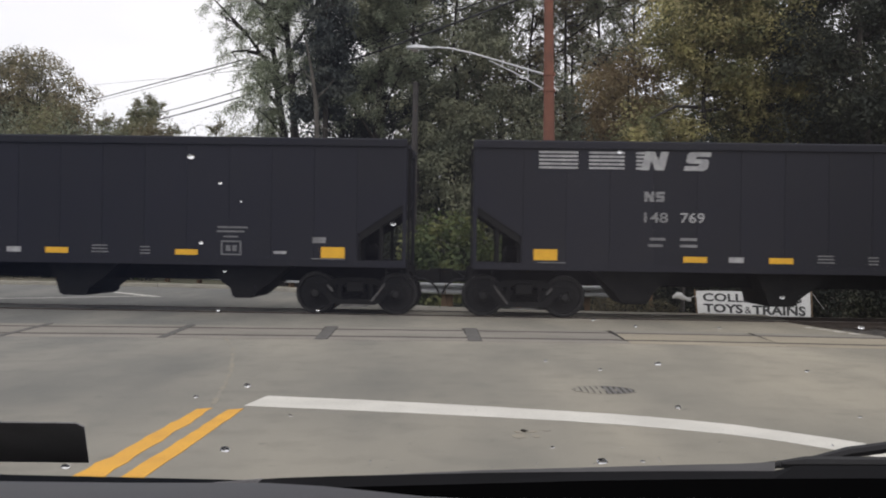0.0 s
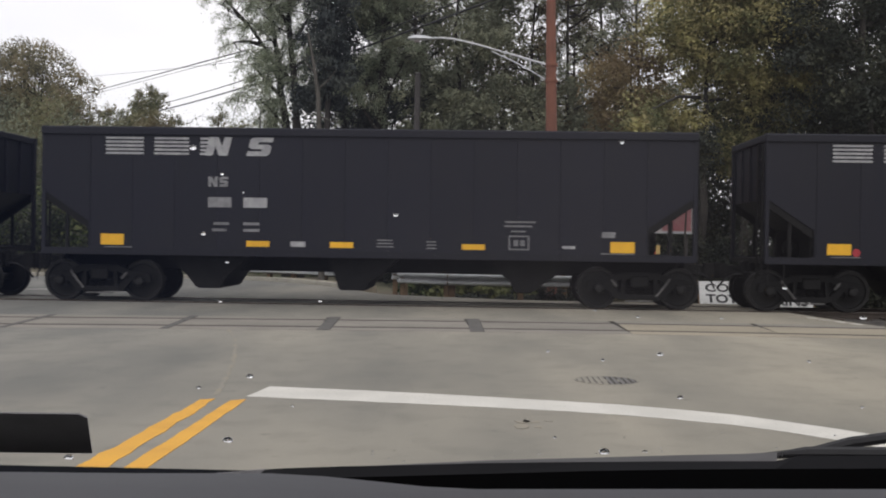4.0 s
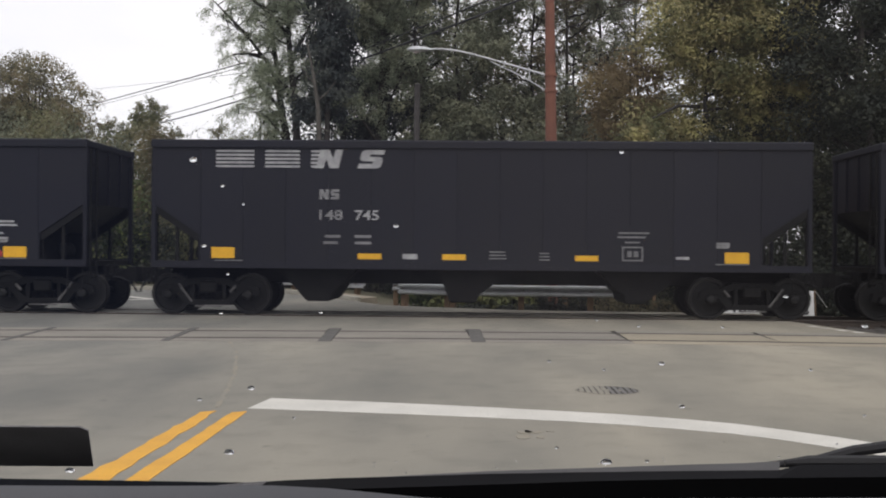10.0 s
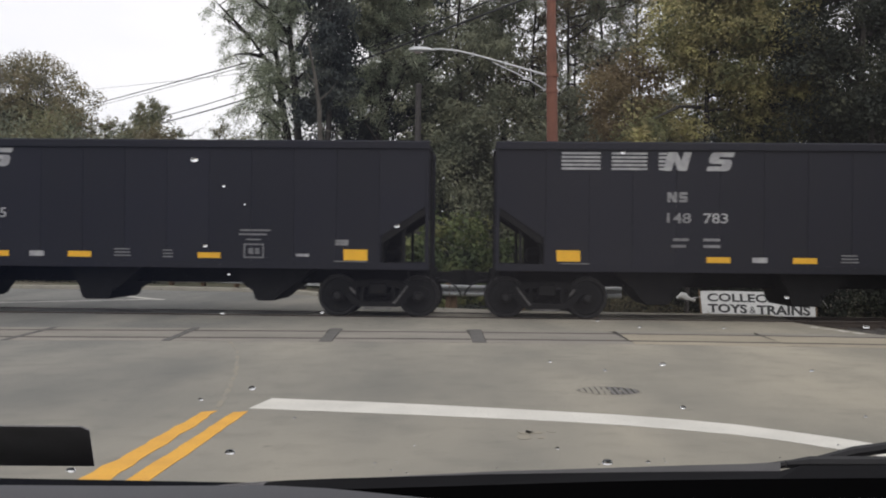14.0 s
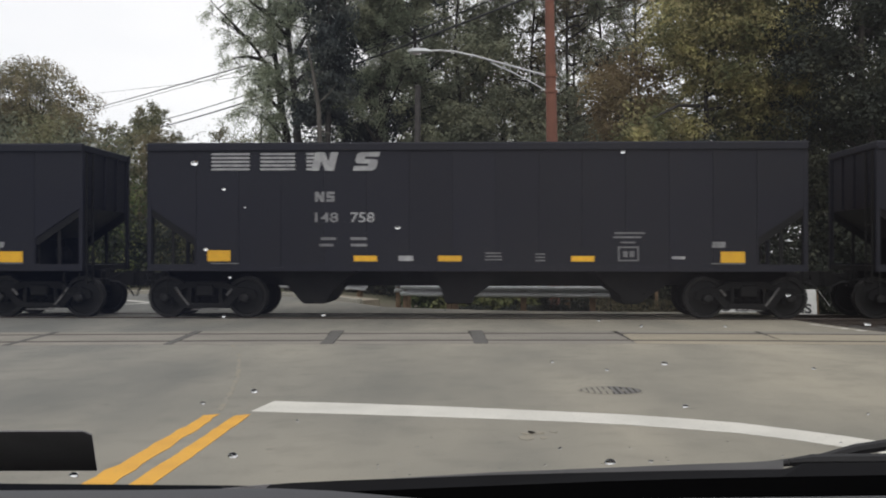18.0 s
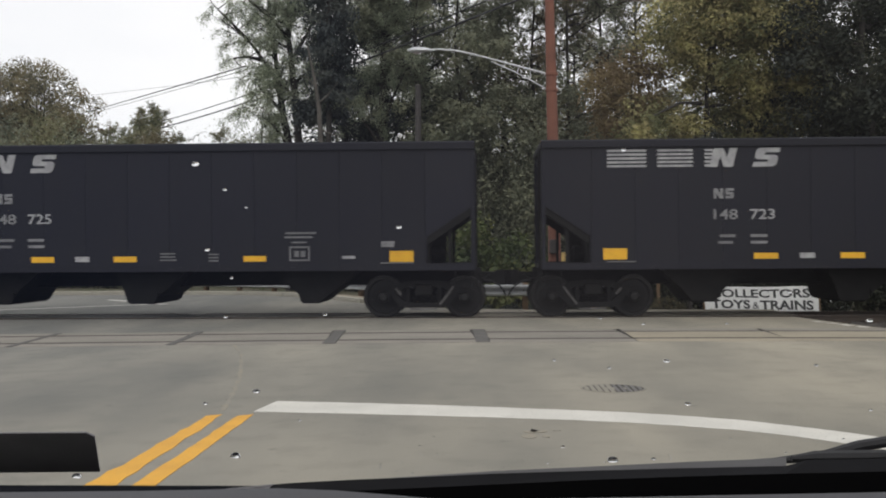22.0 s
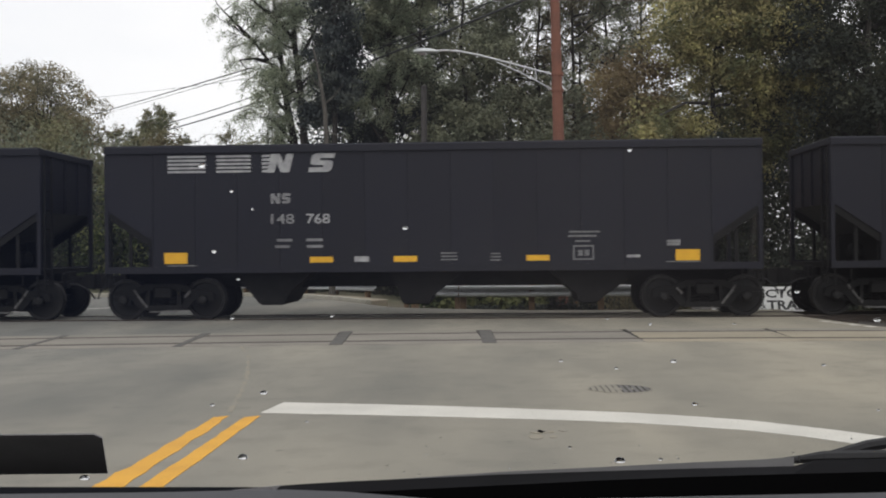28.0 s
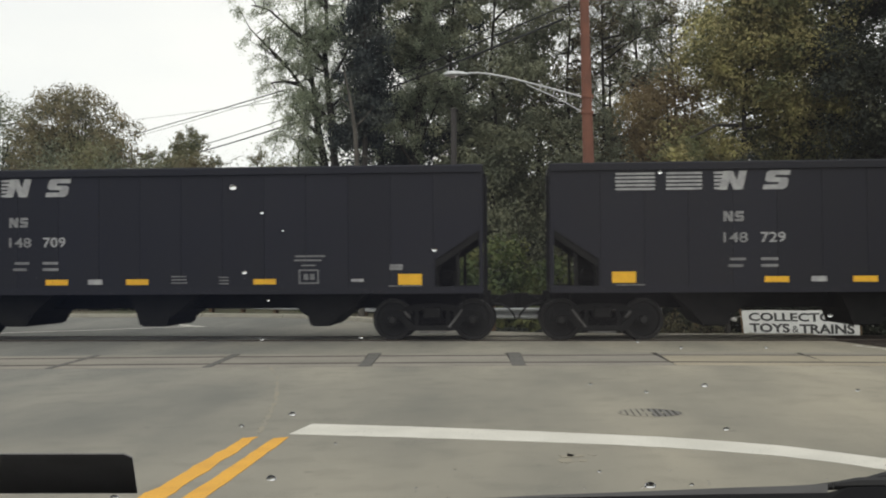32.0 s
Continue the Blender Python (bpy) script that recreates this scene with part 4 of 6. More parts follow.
def decals(car):
    o = -FIRST_LEFT
    for a, b in ((0.09, 0.93), (1.17, 1.93)):
        s = Shape()
        for k in range(5):
            z = 3.225 + k * 0.083
            s.box(o + a, o + b, FACE - 0.005, FACE + 0.003, z, z + 0.048)
        part("emblem_stripes", s, DECALWHITE, car, "row of five thin white stripes")
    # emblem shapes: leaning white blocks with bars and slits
    s = Shape()
    for k in range(5):
        z = 3.225 + k * 0.083
        s.box(o + 2.18, o + 2.36, FACE - 0.005, FACE + 0.003, z, z + 0.05)
    def emblem(s, pts, x0, x1, z0, z1, lean=0.10):
        s.prism([(x0 + (x1 - x0) * u + lean * v, z0 + (z1 - z0) * v) for u, v in pts], FACE - 0.006, FACE + 0.003)
    emblem(s, [(0, 0), (0.34, 0), (0.36, 0.52), (0.62, 0), (1, 0), (1, 1), (0.68, 1), (0.66, 0.5), (0.40, 1), (0, 1)], o + 2.28, o + 2.78, 3.215, 3.62)
    part("emblem_block", s, DECALWHITE, car, "leaning white emblem shape")
    s = Shape()
    curl = [(0, 0), (0.86, 0), (0.97, 0.08), (1, 0.2), (1, 0.45), (0.95, 0.56), (0.84, 0.62), (0.40, 0.62), (0.40, 0.75), (1, 0.75), (1, 1), (0.14, 1), (0.03, 0.92), (0, 0.8), (0, 0.55), (0.05, 0.44), (0.16, 0.38), (0.60, 0.38), (0.60, 0.25), (0, 0.25)]
    emblem(s, curl, o + 3.20, o + 3.70, 3.215, 3.62)
    part("emblem_curl", s, DECALWHITE, car, "leaning white emblem shape")
    s = Shape()
    emblem(s, [(0, 0), (0.3, 0), (0.32, 0.5), (0.64, 0), (1, 0), (1, 1), (0.70, 1), (0.68, 0.5), (0.36, 1), (0, 1)], o + 2.37, o + 2.575, 2.535, 2.755, 0.0)
    emblem(s, curl, o + 2.615, o + 2.80, 2.535, 2.755, 0.0)
    part("owner_mark", s, DECALMID, car, "small faded white mark")
    def bars(name, x, z, rows, w, h=0.045, gap=0.085, mat=DECALGREY, seed=1):
        rng = random.Random(seed)
        for r in range(rows):
            x0, x1 = o + x + rng.uniform(0, 0.1 * w), o + x + w * rng.uniform(0.82, 1.0)
            part(name, Shape().box(x0, x1, FACE - 0.004, FACE + 0.003, z - r * gap, z - r * gap + h), mat, car, "small faded lettering that cannot be read")
    bars("data_lettering", 2.46, 1.70, 2, 0.38, h=0.06, gap=0.14, seed=2)
    bars("data_lettering", 3.14, 1.70, 2, 0.40, h=0.06, gap=0.14, mat=DECALMID, seed=3)
    bars("data_lettering", 6.08, 1.40, 3, 0.42, h=0.03, gap=0.07, seed=4)
    bars("data_lettering", 7.15, 1.38, 3, 0.24, h=0.03, gap=0.07, seed=5)
    bars("data_lettering", 8.81, 1.83, 2, 0.75, h=0.04, gap=0.09, seed=6)
    bars("data_lettering", 8.99, 1.63, 1, 0.40, h=0.035, seed=7)
    bars("data_lettering", 10.96, 1.60, 2, 0.30, h=0.06, gap=0.065, mat=DECALMID, seed=8)
    s = Shape()
    for x0, x1, z0, z1 in ((8.95, 9.40, 1.24, 1.275), (8.95, 9.40, 1.525, 1.56), (8.95, 8.985, 1.275, 1.525), (9.365, 9.40, 1.275, 1.525), (9.06, 9.16, 1.33, 1.46), (9.20, 9.30, 1.33, 1.46)):
        s.box(o + x0, o + x1, FACE - 0.005, FACE + 0.003, z0, z1)
    part("data_box", s, DECALGREY, car, "faded outlined data box")
    for x0, x1, z0, z1 in ((0.0, 0.51, 1.235, 1.475), (11.15, 11.67, 1.21, 1.45), (3.22, 3.73, 1.235, 1.36), (5.06, 5.57, 1.235, 1.36), (7.94, 8.44, 1.235, 1.355)):
        part("reflector", plate(o + x0, o + x1, z0, z1, 0.006), REFLECTOR, car, "yellow reflective sheet")
    for x0, x1, z0, z1 in ((4.20, 4.52, 1.245, 1.36), (10.11, 10.39, 1.285, 1.345)):
        part("white_reflector", plate(o + x0, o + x1, z0, z1), DECALWHITE, car, "pale reflective sheet")
    for x0, x1 in ((0.08, 0.70), (10.95, 11.67)):
        part("step_bar", plate(o + x0, o + x1, 1.175, 1.20, 0.03), DECALGREY, car, "grey steel grab bar")


def number_on(car, first, second, mat, mat_first):
    o = -FIRST_LEFT
    for txt, a, b, mat in ((first, 2.37, 2.88, mat_first), (second, 3.15, 3.67, mat)):
        if txt:
            me = fit_text(txt, o + a, o + b, 2.085, 2.305, 0.004, bold=0.012)
            if txt == "737":
                me.transform(Matrix.Translation((-0.32, 0, 0)) @ Matrix(((1, 0, 0.14, 0), (0, 1, 0, 0), (0, 0, 1, 0), (0, 0, 0, 1))))
            part("car_number", me, mat, car, "painted white car number", at=pose(0, FACE - 0.001, 0))
        else:
            s = Shape().box(o + a, o + b, FACE - 0.005, FACE + 0.003, 2.085, 2.305)
            part("car_number", s, mat, car, "faded block of white lettering")


NUMBERS = ["148 769", "148 797", "148 772", "147 718", "", "148 737", "148 736", "148 721", "148 735", "148 745", "147 629", "148 715", "148 783", "148 785", "148 831", "148 770", "148 758", "148 666", "148 781", "148 723", "148 725", "148 748", "148 733", "148 702", "148 790", "148 768", "148 756", "148 722", "148 729", "148 709"]
CARS = []


def make_train():
    master = make_car()
    for k in range(len(NUMBERS)):
        CARS.append(master if k == 0 else copy_thing(master, pose(-CAR_PITCH * k, TRACK_Y, 0)))
    for k, (car, txt) in enumerate(zip(CARS, NUMBERS)):
        car.matrix_basis = pose(-CAR_PITCH * k, TRACK_Y, 0)
        fresh = txt.startswith("147")
        a, b = txt.split() if txt else ("", "")
        number_on(car, a, b, DECALBRIGHT if fresh else DECALWHITE, DECALBRIGHT if fresh else DECALMID)
        o = -FIRST_LEFT
        if fresh:
            tagged(car, "black coal hopper railway car with bright lettering and red spots")
            for x in (0.62, 11.05):
                part("red_spot", Shape().lathe([(0.0, -0.004), (0.085, -0.004), (0.085, 0.003)], 16, "y", (o + x, FACE, 1.29)), REDPAINT, car, "round red painted spot")
            for z, w in ((1.98, 0.45), (1.90, 0.52), (1.72, 0.22), (1.61, 0.30)):
                part("data_lettering", plate(o + 10.93, o + 10.93 + w, z, z + 0.045), DECALWHITE, car, "small white lettering that cannot be read")
        if k == 3:
            tagged(car, "black coal hopper railway car with white graffiti on its side")
            s, rng = Shape(), random.Random(3)
            x = o + 6.95
            for i in range(9):
                p = [(x + i * 0.125 + rng.uniform(-0.03, 0.03), FACE - 0.003, 1.60 + rng.uniform(-0.06, 0.06)), (x + i * 0.125 + rng.uniform(0.0, 0.12), FACE - 0.003, 1.75 + rng.uniform(-0.1, 0.1)), (x + i * 0.125 + rng.uniform(0.0, 0.14), FACE - 0.003, 1.88 + rng.uniform(-0.06, 0.05))]
                s.tube(p, 0.024, 5)
            s.tube([(x + 0.25, FACE - 0.003, 1.52), (x + 0.75, FACE - 0.003, 1.56)], 0.014, 5)
            s.tube([(x, FACE - 0.003, 1.86), (x + 0.55, FACE - 0.003, 1.92), (x + 1.15, FACE - 0.003, 1.93)], 0.014, 5)
            part("graffiti", s, DECALWHITE, car, "scrawled white spray paint")


make_train()


# ---- trees ----
def leaf_mesh(name, centres, size, rng, droop=0.0, narrow=0.55, facing=None):
    """One folded leaf (a quad of two halves) at each centre."""
    n = len(centres)
    a = rng.normal(size=(n, 3))
    a[:, 2] -= droop * 2.0
    a /= np.linalg.norm(a, axis=1)[:, None]
    b = rng.normal(size=(n, 3))
    if not droop > 0.5:
        a[:, 2] *= 0.7
        a /= np.linalg.norm(a, axis=1)[:, None]
        b[:, 2] *= 0.7
    if facing is not None:
        # the blade looks outward from its clump
        c = facing + rng.normal(size=(n, 3)) * 0.45
        c /= np.linalg.norm(c, axis=1)[:, None]
        a -= c * (a * c).sum(1)[:, None]
        a /= np.linalg.norm(a, axis=1)[:, None]
        b = np.cross(c, a)
    else:
        b -= a * (a * b).sum(1)[:, None]
        b /= np.linalg.norm(b, axis=1)[:, None]
        c = np.cross(a, b)
    s = size * rng.uniform(0.6, 1.4, size=(n, 1))
    p0 = centres - a * s * 0.5
    p2 = centres + a * s * 0.5
    p1 = centres + b * s * narrow * 0.5 + c * s * 0.12
    p3 = centres - b * s * narrow * 0.5 + c * s * 0.12
    co = np.stack([p0, p1, p2, p3], 1).reshape(-1, 3)
    me = bpy.data.meshes.new(name)
    me.vertices.add(n * 4)
    me.vertices.foreach_set("co", co.astype(np.float32).ravel())
    me.loops.add(n * 4)
    me.loops.foreach_set("vertex_index", np.arange(n * 4, dtype=np.int32))
    me.polygons.add(n)
    me.polygons.foreach_set("loop_start", np.arange(0, n * 4, 4, dtype=np.int32))
    me.polygons.foreach_set("loop_total", np.full(n, 4, dtype=np.int32))
    me.update(calc_edges=True)
    return me


def crooked(rng, a, b, steps, wander):
    """A crooked line from a to b."""
    a, b = np.array(a, float), np.array(b, float)
    pts = []
    for i in range(steps + 1):
        u = i / steps
        pts.append(a + (b - a) * u + (rng.normal(size=3) * wander * math.sin(math.pi * min(u, 0.9))))
    return pts


def twig_leaves(rng, limb, tips, middle, twigs, length, leaves, droop):
    """Thin twigs that spread out from the limbs' tips, and leaves strung along them."""
    lines = []
    for tip in tips:
        out = (tip - middle) * np.array([1, 1, 0.7])
        out /= max(0.3, np.linalg.norm(out))
        for _ in range(twigs):
            way = out * 0.5 + rng.normal(size=3) * 0.62
            way /= np.linalg.norm(way)
            ln = length * rng.uniform(0.5, 1.3)
            mid = tip + way * ln * 0.55
            end = tip + way * ln + np.array([0, 0, -droop * rng.uniform(0.3, 1.3) * ln])
            lines.append((tip, mid, end))
            limb.tube([tip, mid, end], [0.014, 0.010, 0.004], 3, cap=False)
    ends = np.array(lines)
    pick = rng.integers(0, len(lines), leaves)
    u = rng.uniform(0.15, 1.05, size=(leaves, 1)) ** 0.8
    a, b, c = ends[pick, 0], ends[pick, 1], ends[pick, 2]
    pts = a * (1 - u) ** 2 + 2 * b * u * (1 - u) + c * u * u + rng.normal(size=(leaves, 3)) * 0.075 * (0.6 + length)
    facing = rng.normal(size=(leaves, 3)) * 0.5 + np.array([0, 0, 0.55]) + (pts - middle) / (1 + np.linalg.norm(pts - middle, axis=1)[:, None]) * 0.6
    return pts, facing


def make_willow(label, x, y, trunk_line, boughs, seed, leaves, extra, reach):
    """A willow: trunk and main boughs on given lines (beside the trunk's foot), side limbs and hanging twigs."""
    rng = np.random.default_rng(seed)
    tree = thing("willow_tree", label, "tree", pose(x, y, ground_z(x, y) - 0.15), group="trees behind the tracks")
    trunk = [np.array((px, py, pz)) + rng.normal(size=3) * 0.04 for px, py, pz in trunk_line]
    n = len(trunk)
    part("trunk", Shape().tube(trunk, [0.23 * (1 - 0.8 * i / (n - 1)) for i in range(n)], 8), BARK, tree, smooth=True)
    limb, tips = Shape(), []
    def grow(line, r):
        m = len(line)
        limb.tube(line, [r * (1 - 0.8 * i / (m - 1)) for i in range(m)], 6)
        for i in range(1, m):
            for w in (0.35, 0.7, 1.0):
                p = line[i - 1] + (line[i] - line[i - 1]) * w
                end = p + rng.normal(size=3) * np.array([0.55, 0.5, 0.40]) + np.array([0, 0, 0.15])
                limb.tube([p, (p + end) / 2 + rng.normal(size=3) * 0.06, end], [r * 0.28, r * 0.18, r * 0.08], 4)
                tips.append(end)
    for line in boughs:
        grow([np.array(q, float) for q in line], 0.095)
    for i in range(extra):
        k = rng.uniform(0.42, 0.97) * (n - 1)
        j = int(k)
        st = trunk[j] + (trunk[j + 1] - trunk[j]) * (k - j)
        ang = rng.uniform(0, 2 * math.pi)
        ln = reach * rng.uniform(0.6, 1.1)
        en = st + np.array([math.cos(ang) * ln, math.sin(ang) * ln, ln * rng.uniform(0.2, 0.8)])
        grow(crooked(rng, st, en, 3, 0.08 * ln), 0.05)
    middle = np.array([trunk[n // 2][0], 0, trunk[n // 2][2]])
    pts, facing = twig_leaves(rng, limb, tips, middle, 3, 0.75, leaves, 0.75)
    part("limb_work", limb, BARK, tree)
    part("crown", leaf_mesh("crown", pts, 0.090, rng, narrow=0.36, facing=facing), LEAF_WILLOW, tree)


def make_tree(name, label, x, y, height, radius, leaves, leaf_size, mat, seed, bark=BARK, trunk_r=0.2, bottom=0.3, lean=0.0, limbs=10, clump=0.55, droop=0.0, hang=0.0, fill=0.75, squash=1.0, category="tree", base=None, twigs=0, twig_len=0.8):
    """Trunk, limbs that reach into the crown, and a crown of leaf clumps round the limbs' ends."""
    rng = np.random.default_rng(seed)
    leaves, leaf_size = int(leaves * 1.55), leaf_size * 0.74
    z0 = ground_z(x, y) - 0.15 if base is None else base
    tree = thing(name, label, category, pose(x, y, z0), group="trees behind the tracks")
    top = np.array([lean, 0, height * 0.93])
    trunk = crooked(rng, (0, 0, 0), top, 7, 0.10 * radius * 0.5)
    part("trunk", Shape().tube(trunk, [trunk_r * (1 - 0.85 * i / 7) for i in range(8)], 8), bark, tree)
    tips, limb = [], Shape()
    cz = height * (bottom + (1 - bottom) / 2)
    hz = height * (1 - bottom) / 2
    for i in range(limbs):
        u = bottom + (0.92 - bottom) * (i + rng.uniform(0, 0.8)) / limbs
        k = min(6.99, u / 0.93 * 7)
        j = int(k)
        start = trunk[j] + (trunk[min(j + 1, 7)] - trunk[j]) * (k - j)
        zz = (u * height - cz) / hz
        reach = radius * math.sqrt(max(0.08, 1 - zz * zz * 0.85)) * rng.uniform(0.65, 1.0)
        ang = rng.uniform(0, 2 * math.pi)
        end = start + np.array([math.cos(ang) * reach, math.sin(ang) * reach * squash, reach * rng.uniform(0.15, 0.55) - hang * reach])
        line = crooked(rng, start, end, 5, 0.07 * reach)
        limb.tube(line, [trunk_r * 0.38 * (1 - 0.82 * q / 5) for q in range(6)], 5)
        for q in (2, 3, 4, 5):
            tips.append(line[q])
            sub = line[q] + rng.normal(size=3) * reach * np.array([0.30, 0.30 * squash, 0.22])
            limb.tube(crooked(rng, line[q], sub, 3, 0.03 * reach), [trunk_r * 0.12, trunk_r * 0.09, trunk_r * 0.06, trunk_r * 0.03], 4)
            tips.append(sub)
    if twigs:
        pts, facing = twig_leaves(rng, limb, tips, np.array([lean * 0.5, 0, cz]), twigs, twig_len, leaves, droop)
        part("limb_work", limb, bark, tree)
        part("crown", leaf_mesh("crown", pts, leaf_size, rng, narrow=0.45, facing=facing), mat, tree)
        return tree
    part("limb_work", limb, bark, tree)
    tips = np.array(tips)
    extra = int(len(tips) * fill)
    more = rng.normal(size=(extra, 3))
    more /= np.linalg.norm(more, axis=1)[:, None]
    more *= rng.uniform(0.5, 1.0, size=(extra, 1)) ** 0.6
    more = more * np.array([radius, radius * squash, hz]) + np.array([lean * 0.6, 0, cz])
    centres = np.vstack([tips, more])
    size = rng.uniform(0.5, 1.4, size=len(centres)) * clump
    pick = rng.choice(len(centres), size=leaves, p=size / size.sum())
    way = rng.normal(size=(leaves, 3))
    way[:, 2] += 0.35
    way /= np.linalg.norm(way, axis=1)[:, None]
    ragged = 1.0 + 0.35 * np.sin(way[:, 0] * 5 + pick) * np.cos(way[:, 2] * 6 + pick * 0.7)
    off = way * (size[pick] * ragged * (1.25 * rng.uniform(0.25, 1.0, size=leaves) ** 0.5))[:, None] * np.array([1.0, 1.0, 0.68])
    off += rng.normal(size=(leaves, 3)) * 0.07
    facing = way + np.array([0, 0, 0.45])
    if droop:
        off[:, 2] -= np.abs(rng.normal(size=leaves)) * droop
        off[:, :2] *= 0.5
    pts = centres[pick] + off
    above = pts[:, 2] > 0.05
    pts = pts[above]
    me = leaf_mesh("crown", pts, leaf_size, rng, droop=1.0 if droop else 0.15, narrow=0.3 if droop else 0.6, facing=None if droop else facing[above])
    part("crown", me, mat, tree)
    return tree


def make_dome_oak(label, x, y, middle, wide, high, leaves, mat, seed):
    """An oak with a rounded crown: boughs fork up from a short trunk and end in leaf clumps with sky between them."""
    rng = np.random.default_rng(seed)
    z0 = ground_z(x, y) - 0.15
    tree = thing("oak_tree", label, "tree", pose(x, y, z0), group="trees behind the tracks")
    fork = np.array([0.0, 0.0, middle * 0.66])
    part("trunk", Shape().tube([(0, 0, 0), (0.06, 0, fork[2] * 0.6), fork], [0.42, 0.34, 0.28], 9), BARK, tree, smooth=True)
    limb, clumps = Shape(), []
    for i in range(64):
        # even spread of boughs over the dome
        v = 1 - 1.75 * (i + 0.5) / 64
        a = i * 2.399 + rng.uniform(-0.3, 0.3)
        flat = math.sqrt(max(0.0, 1 - v * v))
        tip = np.array([wide * flat * math.cos(a), wide * flat * math.sin(a), 0.0]) * rng.uniform(0.84, 1.02)
        tip[2] = middle + high * v * rng.uniform(0.90, 1.02)
        line = crooked(rng, fork, tip, 5, 0.22)
        limb.tube(line, [0.10, 0.075, 0.055, 0.04, 0.025, 0.012], 4)
        clumps.append((tip, rng.uniform(0.55, 1.15)))
        for q in (3, 4):
            end = line[q] + rng.normal(size=3) * np.array([0.8, 0.8, 0.7])
            limb.tube(crooked(rng, line[q], end, 3, 0.08), [0.05, 0.035, 0.022, 0.01], 4)
            clumps.append((end, rng.uniform(0.4, 0.9)))
    for _ in range(46):
        way = rng.normal(size=3)
        way = way / np.linalg.norm(way) * rng.uniform(0.25, 0.8)
        clumps.append((np.array([way[0] * wide, way[1] * wide, middle + way[2] * high]), rng.uniform(0.5, 0.95)))
    part("limb_work", limb, BARK, tree)
    size = np.array([c[1] for c in clumps])
    pick = rng.choice(len(clumps), size=leaves, p=size ** 2 / (size ** 2).sum())
    way = rng.normal(size=(leaves, 3))
    way /= np.linalg.norm(way, axis=1)[:, None]
    pts = np.array([c[0] for c in clumps])[pick] + way * (size[pick] * rng.uniform(0.2, 1.0, size=leaves) ** 0.5)[:, None] * np.array([1.05, 1.05, 0.85]) + rng.normal(size=(leaves, 3)) * 0.12
    part("crown", leaf_mesh("crown", pts, 0.17, rng, narrow=0.6, facing=way + np.array([0, 0, 0.4])), mat, tree)


def make_spruce(x, y, height, radius, seed, leaves=9000, low=0.03):
    rng = np.random.default_rng(seed)
    z0 = ground_z(x, y) - 0.15
    tree = thing("spruce_tree", "tall dark spruce tree with drooping boughs", "tree", pose(x, y, z0), group="trees behind the tracks")
    part("trunk", Shape().tube([(0, 0, 0), (0.05, 0, height * 0.5), (0, 0, height)], [0.15, 0.10, 0.02], 8), BARK, tree)
    limb, pts = Shape(), []
    tiers = 60
    for i in range(tiers):
        u = low + (0.98 - low) * i / tiers
        r = radius * (1 - u) ** 0.75 * rng.uniform(0.7, 1.1) + 0.15
        a = rng.uniform(0, 2 * math.pi)
        st = np.array([0, 0, height * u])
        en = st + np.array([math.cos(a) * r, math.sin(a) * r, -0.28 * r])
        limb.tube([st, (st + en) / 2 + np.array([0, 0, 0.06 * r]), en], [0.04, 0.025, 0.01], 4)
        m = int(leaves / tiers * (0.35 + 1.3 * (1 - u)))
        w = rng.uniform(0.15, 1.0, size=(m, 1))
        p = st + (en - st) * w + rng.normal(size=(m, 3)) * np.array([0.26, 0.26, 0.10]) * (0.4 + 0.5 * r)
        p[:, 2] -= np.abs(rng.normal(size=m)) * 0.22
        pts.append(p)
    part("limb_work", limb, BARK, tree)
    part("crown", leaf_mesh("crown", np.vstack(pts), 0.185, rng, droop=0.6, narrow=0.35), LEAF_SPRUCE, tree)


def make_bush(x, y, w, h, seed, mat=LEAF_BUSH, leaves=2600, leaf_size=0.14, base=None, label="leafy green bush beside the tracks"):
    rng = np.random.default_rng(seed)
    leaves, leaf_size = int(leaves * 1.4), leaf_size * 0.78
    z0 = ground_z(x, y) - 0.05 if base is None else base
    b = thing("bush", label, "bush", pose(x, y, z0), group="bushes behind the tracks")
    stems, tips = Shape(), []
    for i in range(12):
        e = np.array([rng.uniform(-w, w), rng.uniform(-w, w) * 0.6, h * rng.uniform(0.35, 0.98)])
        stems.tube(crooked(rng, (e[0] * 0.25, e[1] * 0.25, 0), e, 4, 0.06), [0.035, 0.03, 0.022, 0.014, 0.006], 4)
        tips += [e, e * np.array([0.75, 0.75, 0.62]), e * np.array([0.95, 0.95, 0.32])]
    part("stem_work", stems, BARK, b)
    tips = np.array(tips)
    pick = rng.integers(0, len(tips), leaves)
    way = rng.normal(size=(leaves, 3))
    way /= np.linalg.norm(way, axis=1)[:, None]
    pts = tips[pick] + way * (np.array([0.36 * w, 0.34 * w, 0.18 * h]) * rng.uniform(0.4, 1.15, size=(leaves, 1)))
    keep = pts[:, 2] > 0.0
    part("foliage", leaf_mesh("foliage", pts[keep], leaf_size, rng, facing=(way + np.array([0, 0, 0.4]))[keep]), mat, b)


def plan_x(u, d):
    """Sideways place of something seen at the fraction u of the view's width, d metres ahead."""
    return d * ((u - 0.5) * 0.8421 - 0.0349)


